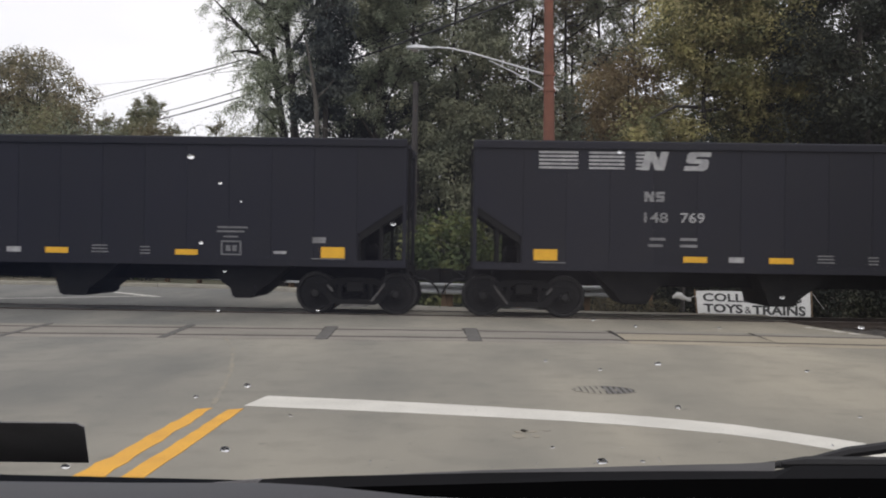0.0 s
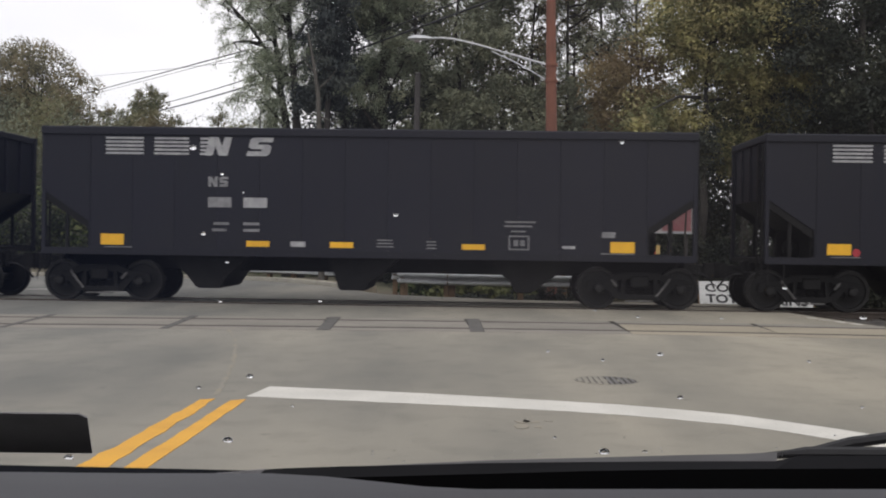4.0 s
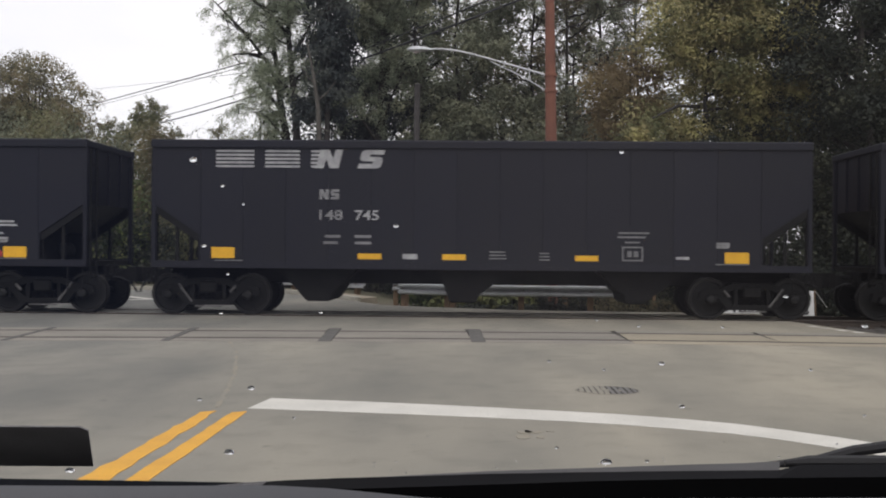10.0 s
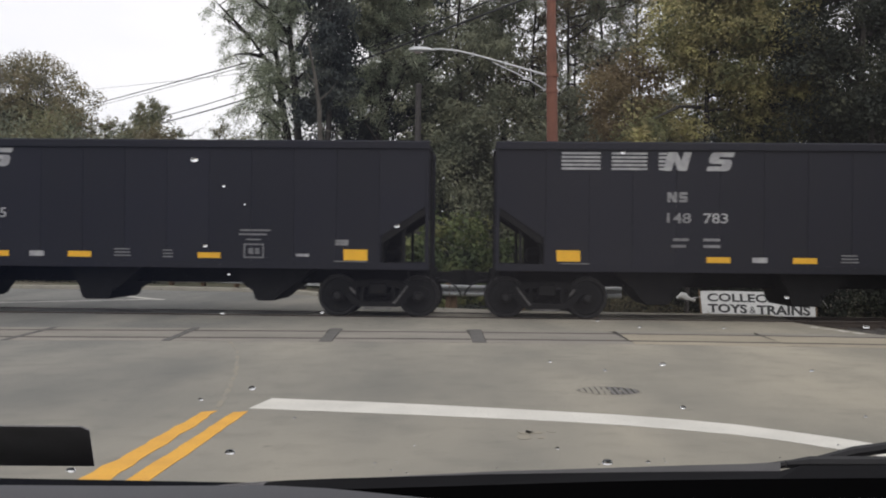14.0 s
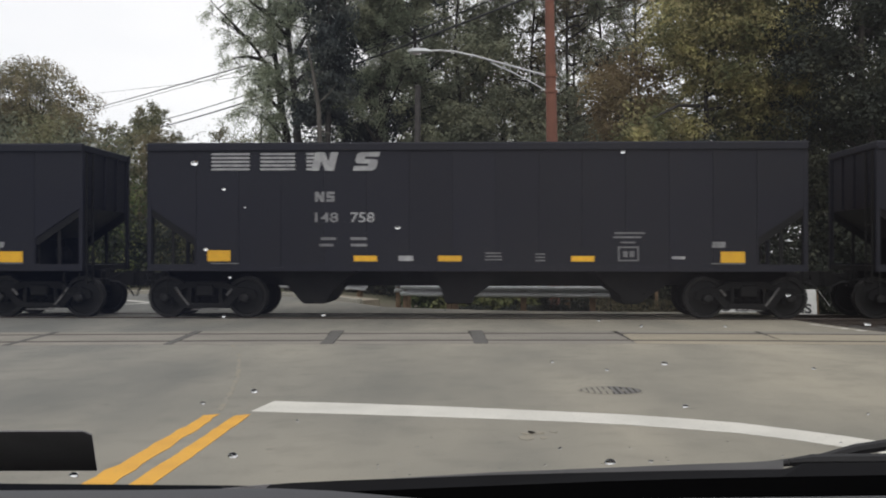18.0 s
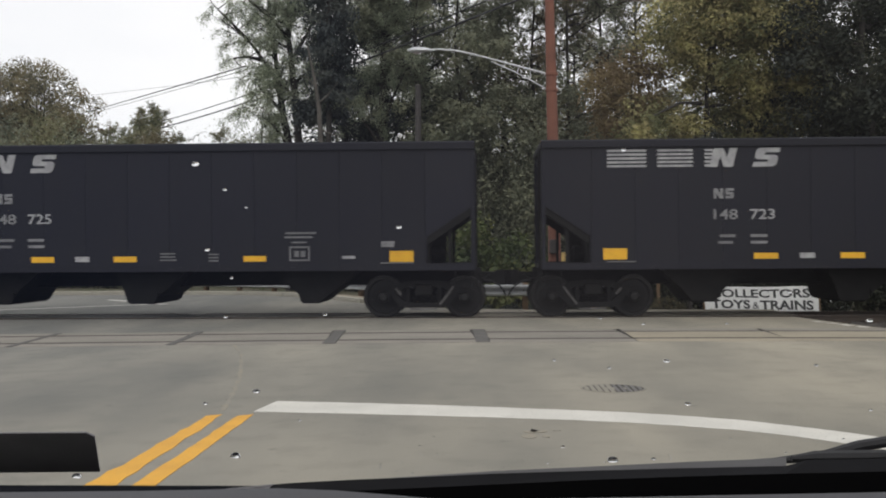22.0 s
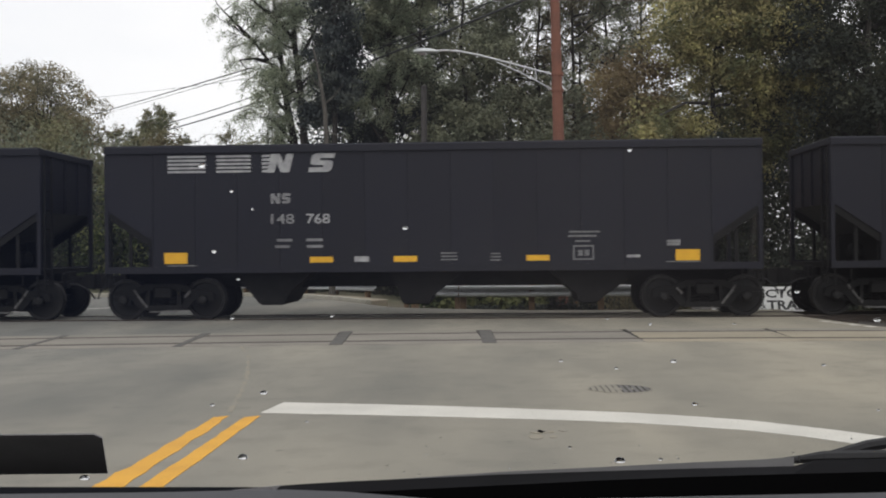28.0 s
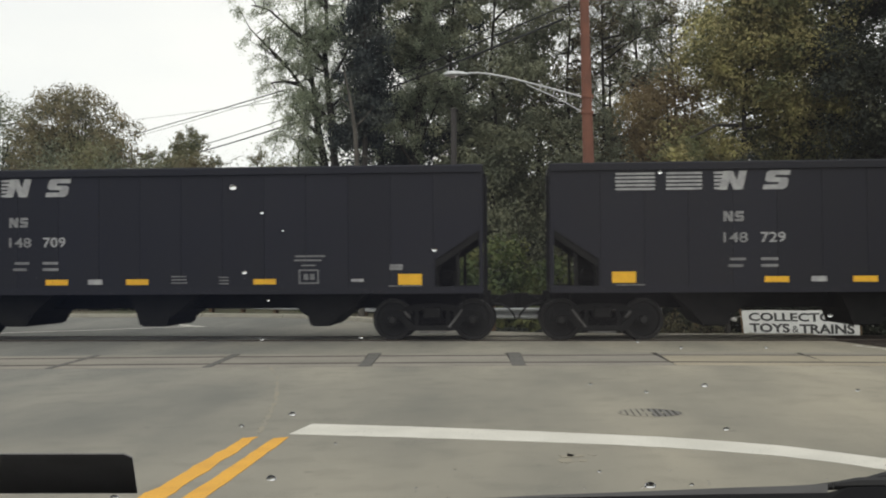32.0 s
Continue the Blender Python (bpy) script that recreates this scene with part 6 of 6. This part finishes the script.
# ---- signs and guardrails behind the track ----
def make_billboard():
    y = 33.0
    def X(u): return 2.94 + (u - 1017) * 0.01763
    def Z(w): return 4.29 - (w - 285) * 0.01745
    z0 = ground_z(4.5, y)
    b = thing("billboard", "large faded red and white roadside sign board on posts", "sign", pose(4.9, y, z0))
    m = Matrix.Translation((-4.9, 0, -z0))
    def flat(name, x0, x1, z0, z1, out, mat, label=""):
        part(name, Shape().box(x0, x1, -out, -out + 0.02, z0, z1), mat, b, label, at=m)
    part("board", Shape().box(X(1019), X(1226), -0.01, 0.06, Z(428), Z(287)), SIGNWHITE, b, "faded white board", at=m)
    for x0, x1, za, zb in ((1016, 1019.5, 431, 284), (1225, 1228.5, 431, 284), (1019.5, 1225, 431, 428), (1019.5, 1225, 287, 284)):
        part("board_frame", Shape().box(X(x0), X(x1), -0.05, 0.08, Z(za), Z(zb), c=0.01), GALV, b, "pale metal frame", at=m)
    flat("red_panel", X(1053), X(1223), Z(362), Z(293), 0.014, SIGNRED, "crimson panel with white words")
    flat("lower_panel", X(1060), X(1223), Z(394), Z(364), 0.013, SIGNWHITE)
    flat("faded_band", X(1058), X(1223), Z(413), Z(396), 0.013, SIGNPINK, "bleached red band")
    flat("faded_corner", X(1172), X(1222.5), Z(426), Z(363), 0.017, SIGNFADE, "bleached red corner")
    flat("stain", X(1024), X(1038), Z(355), Z(292), 0.012, SIGNPINK, "faint pinkish stain")
    def word(txt, x0, x1, zb, zt, mat, out=0.020):
        part("lettering", fit_text(txt, X(x0), X(x1), Z(zb), Z(zt), 0.004), mat, b, at=m @ pose(0, -out, 0))
    word("RN", 1057, 1087, 318, 305, SIGNWHITE)
    word("HA", 1103, 1133, 318, 305, SIGNWHITE)
    word("FABRIC", 1064, 1117, 348, 338, SIGNWHITE)
    word("OUT", 1128, 1158, 348, 338, SIGNWHITE)
    word("MON TUE THURS", 1055, 1133, 357, 350.5, SIGNWHITE)
    word("TRAIN", 1082, 1120, 390, 380, GALV, 0.018)
    flat("faded_bar", X(1075), X(1125), Z(371), Z(367), 0.016, SIGNPINK)
    flat("faded_bar", X(1130), X(1165), Z(391), Z(380), 0.016, GALV)
    flat("dark_mark", X(1083), X(1088), Z(424), Z(396), 0.019, SIGNBLACK, "dark streak")
    for x in (1030, 1075, 1160, 1216):
        part("post", Shape().tube([(X(x), 0.14, z0 - 0.3), (X(x), 0.14, Z(278))], 0.06, 8), GREYPOLE, b, "round grey post", at=m)
    # lower board
    s = thing("shop_sign", "low yellow sign board with red bands on short posts", "sign", pose(4.0, 32.6, ground_z(4.0, 32.6)))
    zg = ground_z(4.0, 32.6)
    m2 = Matrix.Translation((-4.0, 0, -zg))
    k = 0.985
    def X2(u): return 2.94 * k + (u - 1017) * 0.01763 * k
    def Z2(w): return 1.42 + (1.42 + 2.87 - 1.42 - (w - 285) * 0.01745) * k
    part("board", Shape().box(X2(989), X2(1170), 0.0, 0.05, Z2(490), Z2(452), c=0.008), SIGNYELLOW, s, "yellow board", at=m2)
    for x0, x1 in ((1001, 1046), (1106, 1163)):
        part("red_band", Shape().box(X2(x0), X2(x1), -0.006, 0.01, Z2(469), Z2(459)), SIGNORANGE, s, "red band", at=m2)
    part("red_band", Shape().box(X2(1050), X2(1104), -0.005, 0.01, Z2(472), Z2(457)), SIGNORANGE, s, "red band", at=m2)
    part("lettering", fit_text("NOW", X2(1056), X2(1100), Z2(470), Z2(459), 0.004, bold=0.01), SIGNYELLOW, s, at=m2 @ pose(0, -0.012, 0))
    rng = random.Random(4)
    u = 996
    while u < 1160:
        w = rng.uniform(10, 22)
        out = [(X2(u), Z2(490)), (X2(u + w), Z2(490)), (X2(u + w * 0.85), Z2(rng.uniform(478, 484))), (X2(u + w * 0.5), Z2(rng.uniform(476, 480))), (X2(u + w * 0.15), Z2(rng.uniform(479, 485)))]
        part("dark_shape", Shape().prism(out, -0.006, 0.01), SIGNBLACK, s, "dark painted shape", at=m2)
        u += w + rng.uniform(6, 14)
    for x in (1000, 1085, 1160):
        part("post", Shape().box(X2(x) - 0.045, X2(x) + 0.045, 0.05, 0.13, zg - 0.2, Z2(460)), POSTWOOD, s, at=m2)


def make_banner():
    """A vinyl banner tied between stakes beyond the track."""
    y, z0 = 30.6, ground_z(8.0, 30.6)
    b = thing("vinyl_banner", "white vinyl banner with black words tied between stakes", "banner", pose(7.95, y, z0))
    def edge(u, v):
        """A point of the sheet: u along it, v up it."""
        low, high = -0.105 - 0.060 * u, 0.487 + 0.006 * u
        x, z = 7.02 - 1.44 + 2.88 * u + 0.03 * (1 - v) * (2 - u), low + (high - low) * v + 0.008 * math.sin(u * 9) * v
        d = (30.6 + 0.55 * v + 0.012 * math.sin(u * 17)) / 27.0
        return (x * d - 7.95, (d * 27.0 - 30.6), 1.42 + (z - 1.42) * d - z0)
    cloth, n = Shape(), 28
    vs = []
    for i in range(n + 1):
        for v in (0, 1):
            p = edge(i / n, v)
            vs += [p, (p[0], p[1] + 0.006, p[2])]
    fs = []
    for i in range(n):
        a, c = i * 4, (i + 1) * 4
        fs += [(a, c, c + 2, a + 2), (a + 1, a + 3, c + 3, c + 1), (a + 2, c + 2, c + 3, a + 3), (a, a + 1, c + 1, c)]
    fs += [(0, 2, 3, 1), (n * 4, n * 4 + 1, n * 4 + 3, n * 4 + 2)]
    part("cloth", cloth.add(vs, fs), BANNERWHITE, b, "white vinyl sheet")
    def words(txt, u0, u1, v0, v1, bold):
        me = fit_text(txt, 0, 1, 0, 1, 0.003, bold=bold)
        co = np.empty(len(me.vertices) * 3)
        me.vertices.foreach_get("co", co)
        co = co.reshape(-1, 3)
        for q in co:
            p = edge(u0 + (u1 - u0) * q[0], v0 + (v1 - v0) * q[2])
            q[:] = (p[0], p[1] - 0.006 + q[1], p[2])
        me.vertices.foreach_set("co", co.ravel())
        me.update()
        part("lettering", me, SIGNBLACK, b)
    words("COLLECTORS", 0.055, 0.925, 0.55, 0.90, 0.03)
    words("TOYS", 0.055, 0.40, 0.09, 0.46, 0.035)
    words("&", 0.42, 0.475, 0.10, 0.38, 0.0)
    words("TRAINS", 0.485, 0.955, 0.07, 0.45, 0.035)
    for u in (-0.008, 1.012):
        a, c = Vector(edge(u, 0)), Vector(edge(u, 1.04))
        part("stake", Shape().tube([a + (a - c) * 0.3 + Vector((0, 0.03, 0)), c + Vector((0, 0.03, 0))], 0.02, 6), POSTWOOD, b)
    a, c = Vector(edge(1.012, 1.0)), Vector(edge(0.0, 0.75))
    part("guy_rope", Shape().tube([a, a + Vector((0.36, 0, -0.48))], 0.008, 5), BANNERWHITE, b)
    part("guy_rope", Shape().tube([c, c + Vector((-0.50, 0, -0.08))], 0.010, 5), BANNERWHITE, b)
    # a rag of the same sheet, torn off and bunched up
    rag, rng = Shape(), random.Random(9)
    ring = []
    for i in range(9):
        u = i / 8
        r = 0.03 + 0.075 * math.sin(math.pi * min(1, u * 1.25)) + rng.uniform(0, 0.02)
        ring.append([(-0.26 + 0.54 * u, r * 0.5 * math.cos(a), 0.06 * math.sin(u * 5) + r * math.sin(a) * rng.uniform(0.7, 1.2)) for a in [2 * math.pi * k / 8 for k in range(8)]])
    vs = [p for r in ring for p in r]
    fs = [(i * 8 + k, i * 8 + (k + 1) % 8, (i + 1) * 8 + (k + 1) % 8, (i + 1) * 8 + k) for i in range(8) for k in range(8)]
    fs += [tuple(range(8)), tuple(range(64, 72))]
    rag.add(vs, fs)
    r = thing("white_rag", "bunched white plastic rag hanging beside the banner", "rag", pose(5.97, 30.9, 0.14), shape=rag, material=BANNERWHITE, smooth=True)


def guardrail(name_label, pts, z_top, post_every=1.9):
    g = thing("guardrail", name_label, "guardrail", pose(*pts[0], 0))
    ox, oy = pts[0]
    for (xa, ya), (xb, yb) in zip(pts, pts[1:]):
        L = math.hypot(xb - xa, yb - ya)
        a = math.degrees(math.atan2(yb - ya, xb - xa))
        m = pose(xa - ox, ya - oy, z_top, 0, 0, a)
        prof = [(0.0, 0.0), (-0.10, -0.03), (-0.10, -0.075), (0.02, -0.135), (0.02, -0.175), (-0.10, -0.225), (-0.10, -0.28), (0.0, -0.31), (0.012, -0.31), (-0.086, -0.275), (-0.086, -0.228), (0.032, -0.18), (0.032, -0.13), (-0.086, -0.078), (-0.086, -0.034), (0.012, 0.0)]
        part("beam", Shape().prism(prof, 0, L, axis="x"), GALV, g, "pale galvanised corrugated beam", at=m)
        n = max(1, int(L / post_every))
        for i in range(n + 1):
            x = min(L - 0.1, 0.1 + i * post_every)
            part("post", Shape().box(x - 0.08, x + 0.08, 0.02, 0.2, -1.0, 0.05, c=0.01), POSTWOOD, g, at=m)
    return g


make_billboard()
make_banner()
guardrail("galvanised guardrail on wooden posts behind the tracks", [(-2.3, 30.2), (-0.85, 29.3), (3.85, 29.0)], 0.50)
guardrail("second galvanised guardrail on wooden posts", [(-2.9, 35.0), (0.8, 34.6), (4.4, 34.4)], 0.42)
guardrail("distant galvanised guardrail along the street", [(-13.5, 45), (-7.5, 41.5), (-4.2, 38.5)], 0.34)


# ---- the waiting car from which the crossing is seen ----
SCREEN_LOW, SCREEN_HIGH = Vector((0, 1.15, 1.07)), Vector((0, 0.35, 1.58))
SCREEN_OUT = Vector((0, 0.51, 0.80)).normalized()


def on_screen(x, y, off=0.0):
    """A point of the windscreen above the plan place x, y."""
    z = SCREEN_LOW.z + (SCREEN_LOW.y - y) * 0.6375
    return Vector((x, y, z)) + SCREEN_OUT * off


def make_waiting_car():
    c = thing("waiting_car", "dark car waiting at the stop line, seen from inside", "car", pose(0, 0, 0))
    # body lofted from nose to tail: place, half width, underside and top
    stations = ((2.46, 0.52, 0.42, 0.62), (2.40, 0.72, 0.34, 0.74), (2.20, 0.84, 0.28, 0.84), (1.75, 0.885, 0.26, 0.92), (1.20, 0.90, 0.26, 0.985), (0.4, 0.905, 0.26, 0.99), (-0.8, 0.905, 0.26, 0.985), (-1.6, 0.895, 0.27, 0.98), (-2.1, 0.86, 0.30, 0.965), (-2.32, 0.78, 0.36, 0.92), (-2.38, 0.60, 0.44, 0.80))
    ring = ((-0.80, 0.0), (-0.97, 0.12), (-1.0, 0.40), (-0.985, 0.70), (-0.93, 0.90), (-0.80, 1.0), (0.0, 1.02), (0.80, 1.0), (0.93, 0.90), (0.985, 0.70), (1.0, 0.40), (0.97, 0.12), (0.80, 0.0))
    m = len(ring)
    hull = Shape().add([(w * u, y, b + (t - b) * v) for y, w, b, t in stations for u, v in ring], [(q * m + i, q * m + (i + 1) % m, (q + 1) * m + (i + 1) % m, (q + 1) * m + i) for q in range(len(stations) - 1) for i in range(m)] + [tuple(range(m)), tuple(range((len(stations) - 1) * m, len(stations) * m))])
    part("body", hull, CARPAINT, c, "dark car body", smooth=True)
    roof_rows = ((0.30, 0.58, 1.605), (0.10, 0.61, 1.635), (-0.4, 0.63, 1.66), (-1.1, 0.62, 1.645), (-1.6, 0.60, 1.60), (-1.85, 0.58, 1.55))
    bow = ((-1.0, -0.035), (-0.9, -0.008), (-0.5, 0.006), (0.0, 0.010), (0.5, 0.006), (0.9, -0.008), (1.0, -0.035))
    vs = [(w * u, y, z + d - off) for off in (0.0, 0.03) for y, w, z in roof_rows for u, d in bow]
    k = len(roof_rows) * 7
    fs = [(o + q * 7 + i, o + q * 7 + i + 1, o + q * 7 + i + 8, o + q * 7 + i + 7) for o in (0, k) for q in range(len(roof_rows) - 1) for i in range(6)]
    fs += [(i, i + 1, k + i + 1, k + i) for i in range(6)] + [(k - 7 + i, k - 6 + i, 2 * k - 6 + i, 2 * k - 7 + i) for i in range(6)]
    fs += [(q * 7 + e, q * 7 + 7 + e, k + q * 7 + 7 + e, k + q * 7 + e) for q in range(len(roof_rows) - 1) for e in (0, 6)]
    part("roof", Shape().add(vs, fs), CARPAINT, c, smooth=True)
    for sx in (-1, 1):
        part("front_pillar", Shape().tube([(sx * 0.74, 1.18, 0.99), (sx * 0.66, 0.75, 1.34), (sx * 0.58, 0.28, 1.61)], 0.035, 8), CARPAINT, c)
        part("rear_pillar", Shape().tube([(sx * 0.76, -2.1, 0.95), (sx * 0.58, -1.7, 1.56)], 0.06, 8), CARPAINT, c)
        part("middle_pillar", Shape().tube([(sx * 0.80, -0.35, 0.97), (sx * 0.60, -0.40, 1.62)], 0.04, 8), CARPAINT, c)
        for y in (-1.45, 1.45):
            w = part("wheel", Shape().lathe([(0.20, -0.09), (0.30, -0.10), (0.325, -0.06), (0.325, 0.06), (0.30, 0.10), (0.20, 0.09)], 24, "x", (0, 0, 0)), RUBBER, c, at=pose(sx * 0.80, y, 0.325))
            part("rim", Shape().lathe([(0.0, -0.075), (0.19, -0.07), (0.205, -0.085), (0.205, 0.085), (0.19, 0.07), (0.0, 0.075)], 24, "x"), LAMPMETAL, w)
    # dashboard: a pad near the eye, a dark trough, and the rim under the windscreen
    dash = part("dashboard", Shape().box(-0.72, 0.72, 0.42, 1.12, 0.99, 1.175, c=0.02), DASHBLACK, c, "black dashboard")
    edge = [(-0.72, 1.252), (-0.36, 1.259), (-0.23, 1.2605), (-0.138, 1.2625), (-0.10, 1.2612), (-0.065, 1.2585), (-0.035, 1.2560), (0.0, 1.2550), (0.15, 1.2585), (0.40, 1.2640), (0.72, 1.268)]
    vs, n = [], len(edge)
    rows = ((0.44, -0.085), (0.50, -0.022), (0.58, -0.006), (0.66, -0.001), (0.70, 0.0), (0.712, -0.004), (0.72, -0.016), (0.72, -0.09))
    for y, dz in rows:
        vs += [(x, y, z + dz) for x, z in edge]
    pad = Shape().add(vs, [(j * n + i, j * n + i + 1, (j + 1) * n + i + 1, (j + 1) * n + i) for j in range(len(rows) - 1) for i in range(n - 1)])
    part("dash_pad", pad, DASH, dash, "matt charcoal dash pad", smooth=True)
    def sheet(rows):
        """A surface through rows of points, front row first."""
        n = len(rows[0])
        return Shape().add([p for r in rows for p in r], [(q * n + i, q * n + i + 1, (q + 1) * n + i + 1, (q + 1) * n + i) for q in range(len(rows) - 1) for i in range(n - 1)])
    # under the glass: a pale strip, a charcoal band and a trough blackened as shade
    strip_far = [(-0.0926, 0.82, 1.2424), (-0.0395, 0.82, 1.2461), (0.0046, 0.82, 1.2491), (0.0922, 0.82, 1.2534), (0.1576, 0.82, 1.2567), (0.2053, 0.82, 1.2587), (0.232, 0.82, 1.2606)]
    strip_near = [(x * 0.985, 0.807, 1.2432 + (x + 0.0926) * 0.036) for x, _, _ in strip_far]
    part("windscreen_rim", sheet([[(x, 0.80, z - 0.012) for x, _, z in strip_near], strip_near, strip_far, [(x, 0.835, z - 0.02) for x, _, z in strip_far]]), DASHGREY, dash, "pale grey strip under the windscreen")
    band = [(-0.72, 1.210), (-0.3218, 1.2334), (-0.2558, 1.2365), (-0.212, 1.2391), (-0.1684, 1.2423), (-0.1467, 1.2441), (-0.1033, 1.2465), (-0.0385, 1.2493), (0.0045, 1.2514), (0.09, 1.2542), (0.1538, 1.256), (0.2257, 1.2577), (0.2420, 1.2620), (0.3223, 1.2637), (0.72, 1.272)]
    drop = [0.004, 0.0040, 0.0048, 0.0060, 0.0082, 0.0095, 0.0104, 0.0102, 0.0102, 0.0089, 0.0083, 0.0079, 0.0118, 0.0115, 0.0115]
    top = [(x, 0.80, z) for x, z in band]
    low = [(x * 0.9875, 0.79, z - d + 0.0042) for (x, z), d in zip(band, drop)]
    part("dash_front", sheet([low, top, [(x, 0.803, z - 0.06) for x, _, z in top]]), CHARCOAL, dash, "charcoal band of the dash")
    part("dash_trough", sheet([[(x, 0.74, z - 0.055) for x, _, z in low], [(x, 0.775, z - 0.05) for x, _, z in low], low]), DASHBLACK, dash, "dash trough coloured black for its shade")
    g = Shape()
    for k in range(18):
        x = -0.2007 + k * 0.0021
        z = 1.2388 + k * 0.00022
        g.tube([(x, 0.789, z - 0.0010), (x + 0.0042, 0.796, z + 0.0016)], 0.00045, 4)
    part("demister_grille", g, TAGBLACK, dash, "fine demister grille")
    wb = Shape().tube([(0.288, 1.0, 1.224), (0.31, 1.0, 1.2255), (0.50, 1.0, 1.2285)], [0.003, 0.006, 0.006], 8)
    part("wiper_blade", wb, RUBBER, c, "black wiper blade")
    part("wiper_arm", Shape().tube([(0.285, 1.08, 1.205), (0.345, 1.09, 1.209), (0.385, 1.10, 1.2175), (0.43, 1.10, 1.2245), (0.56, 1.10, 1.240)], [0.003, 0.0055, 0.006, 0.006, 0.006], 8), RUBBER, c, "black wiper arm")
    # windscreen with dust and painted glare, rain and a tag
    hw0, hw1 = 0.70, 0.56
    sc = Shape()
    vs = []
    for off in (0.0, -0.004):
        o = SCREEN_OUT * off
        vs += [Vector((-hw0, 1.15, 1.07)) + o, Vector((hw0, 1.15, 1.07)) + o, Vector((hw1, 0.33, 1.5928)) + o, Vector((-hw1, 0.33, 1.5928)) + o]
    sc.add(vs[:4], [(0, 1, 2, 3)])
    screen = part("windscreen", sc, SCREENGLASS, c, "clear windscreen with dust, painted glare haze and raindrops")
    screen.visible_shadow = False
    tag = [on_screen(-0.4150, 0.8187), on_screen(-0.3130, 0.8170), on_screen(-0.3084, 0.8235), on_screen(-0.3282, 0.8885), on_screen(-0.4526, 0.8915)]
    ts = Shape().add([p - SCREEN_OUT * 0.002 for p in tag] + [p - SCREEN_OUT * 0.0032 for p in tag], [(0, 1, 2, 3, 4), (9, 8, 7, 6, 5)] + [(i, (i + 1) % 5, (i + 1) % 5 + 5, i + 5) for i in range(5)])
    tagp = part("windscreen_tag", ts, TAGBLACK, screen, "black rectangular tag stuck to the windscreen")
    # raindrops: plan place and width in millimetres
    drops = [(-0.1464, 0.5304, 6.0), (-0.1359, 0.5492, 3.4), (-0.1278, 0.5631, 2.3), (-0.1585, 0.5986, 4.9), (-0.1509, 0.6248, 3.4), (-0.1648, 0.6654, 4.5), (-0.1005, 0.6635, 4.1), (-0.1657, 0.7599, 7.5), (-0.2081, 0.7777, 5.3), (-0.2067, 0.8663, 9.0), (-0.3566, 0.9073, 9.0), (-0.0466, 0.5799, 4.5), (0.0476, 0.7181, 4.1), (0.086, 0.7281, 3.8), (0.1239, 0.7197, 6.8), (0.1492, 0.7786, 6.8), (0.2258, 0.725, 3.8), (0.2849, 0.788, 3.8), (0.0628, 0.848, 3.4), (0.1386, 0.87, 3.8), (0.1057, 0.8734, 9.8), (0.1016, 0.6748, 3.4), (0.074, 0.6684, 3.4), (0.2429, 0.6722, 6.0), (0.1846, 0.6416, 4.9), (0.0697, 0.5233, 3.8), (-0.1418, 0.8036, 3.4), (0.1545, 0.6749, 3.0)]
    rng = random.Random(12)
    for _ in range(22):
        drops.append((rng.uniform(-0.10, 0.32), rng.uniform(0.83, 0.90), rng.uniform(1.2, 2.2)))
    lens = Shape().lathe([(1.0, 0.0), (0.97, 0.22), (0.85, 0.43), (0.66, 0.58), (0.40, 0.68), (0.20, 0.72), (0.03, 0.73)], 18, "z").mesh("raindrop", True)
    tilt = SCREEN_OUT.to_track_quat("Z", "Y").to_matrix().to_4x4()
    for x, y, w in drops:
        r = w * (0.00050 if y > 0.815 else 0.00036)
        d = part("raindrop", lens, WATERDROP, screen, at=Matrix.Translation(on_screen(x, y, 0.0004)) @ tilt @ Matrix.Diagonal((r * rng.uniform(0.9, 1.1), r * rng.uniform(0.6, 0.8), r * 1.0, 1)))


make_waiting_car()


# ---- what moves: the train rolls by, its wheels turn ----
TRAIN_AT = [(0, 1.22), (1, 14.56), (2, 27.93), (3, 41.36), (4.5, 61.53), (6, 81.76), (7, 95.31), (8, 108.90), (9, 122.51), (10, 136.15), (11, 149.81), (12, 163.53), (13, 177.25), (14, 191.01), (15.5, 211.75), (17, 232.57), (18, 246.49), (19, 260.42), (20, 274.42), (21, 288.39), (22, 302.44), (23, 316.53), (24, 330.67), (25, 344.83), (26.5, 366.10), (28, 387.39), (29, 401.57), (30, 415.79), (31, 430.08), (32, 443.88)]


def train_place(t):
    for (ta, sa), (tb, sb) in zip(TRAIN_AT, TRAIN_AT[1:]):
        if t <= tb:
            return sa + (sb - sa) * (t - ta) / (tb - ta)
    return TRAIN_AT[-1][1]


def motions():
    for k, car in enumerate(CARS):
        walk(car, [(t, pose(s - CAR_PITCH * k + FIRST_LEFT, TRACK_Y, 0)) for t, s in TRAIN_AT])
        # the wheels roll while their car is near the crossing
        times = [0.05 * i for i in range(641) if -24 < train_place(0.05 * i) - CAR_PITCH * k + FIRST_LEFT < 24]
        for ws in car.children:
            if not ws.name.startswith("wheelset"):
                continue
            x, z = ws.matrix_basis.translation.x, ws.matrix_basis.translation.z
            start = train_place(times[0])
            rows = [(t, pose(x, 0, z, 0, math.degrees((train_place(t) - start) / WHEEL_R), 0)) for t in times]
            if times[0] > 0.04:
                rows.insert(0, (0, rows[0][1]))
            if times[-1] < 31.96:
                rows.append((32, rows[-1][1]))
            walk(ws, rows)


motions()
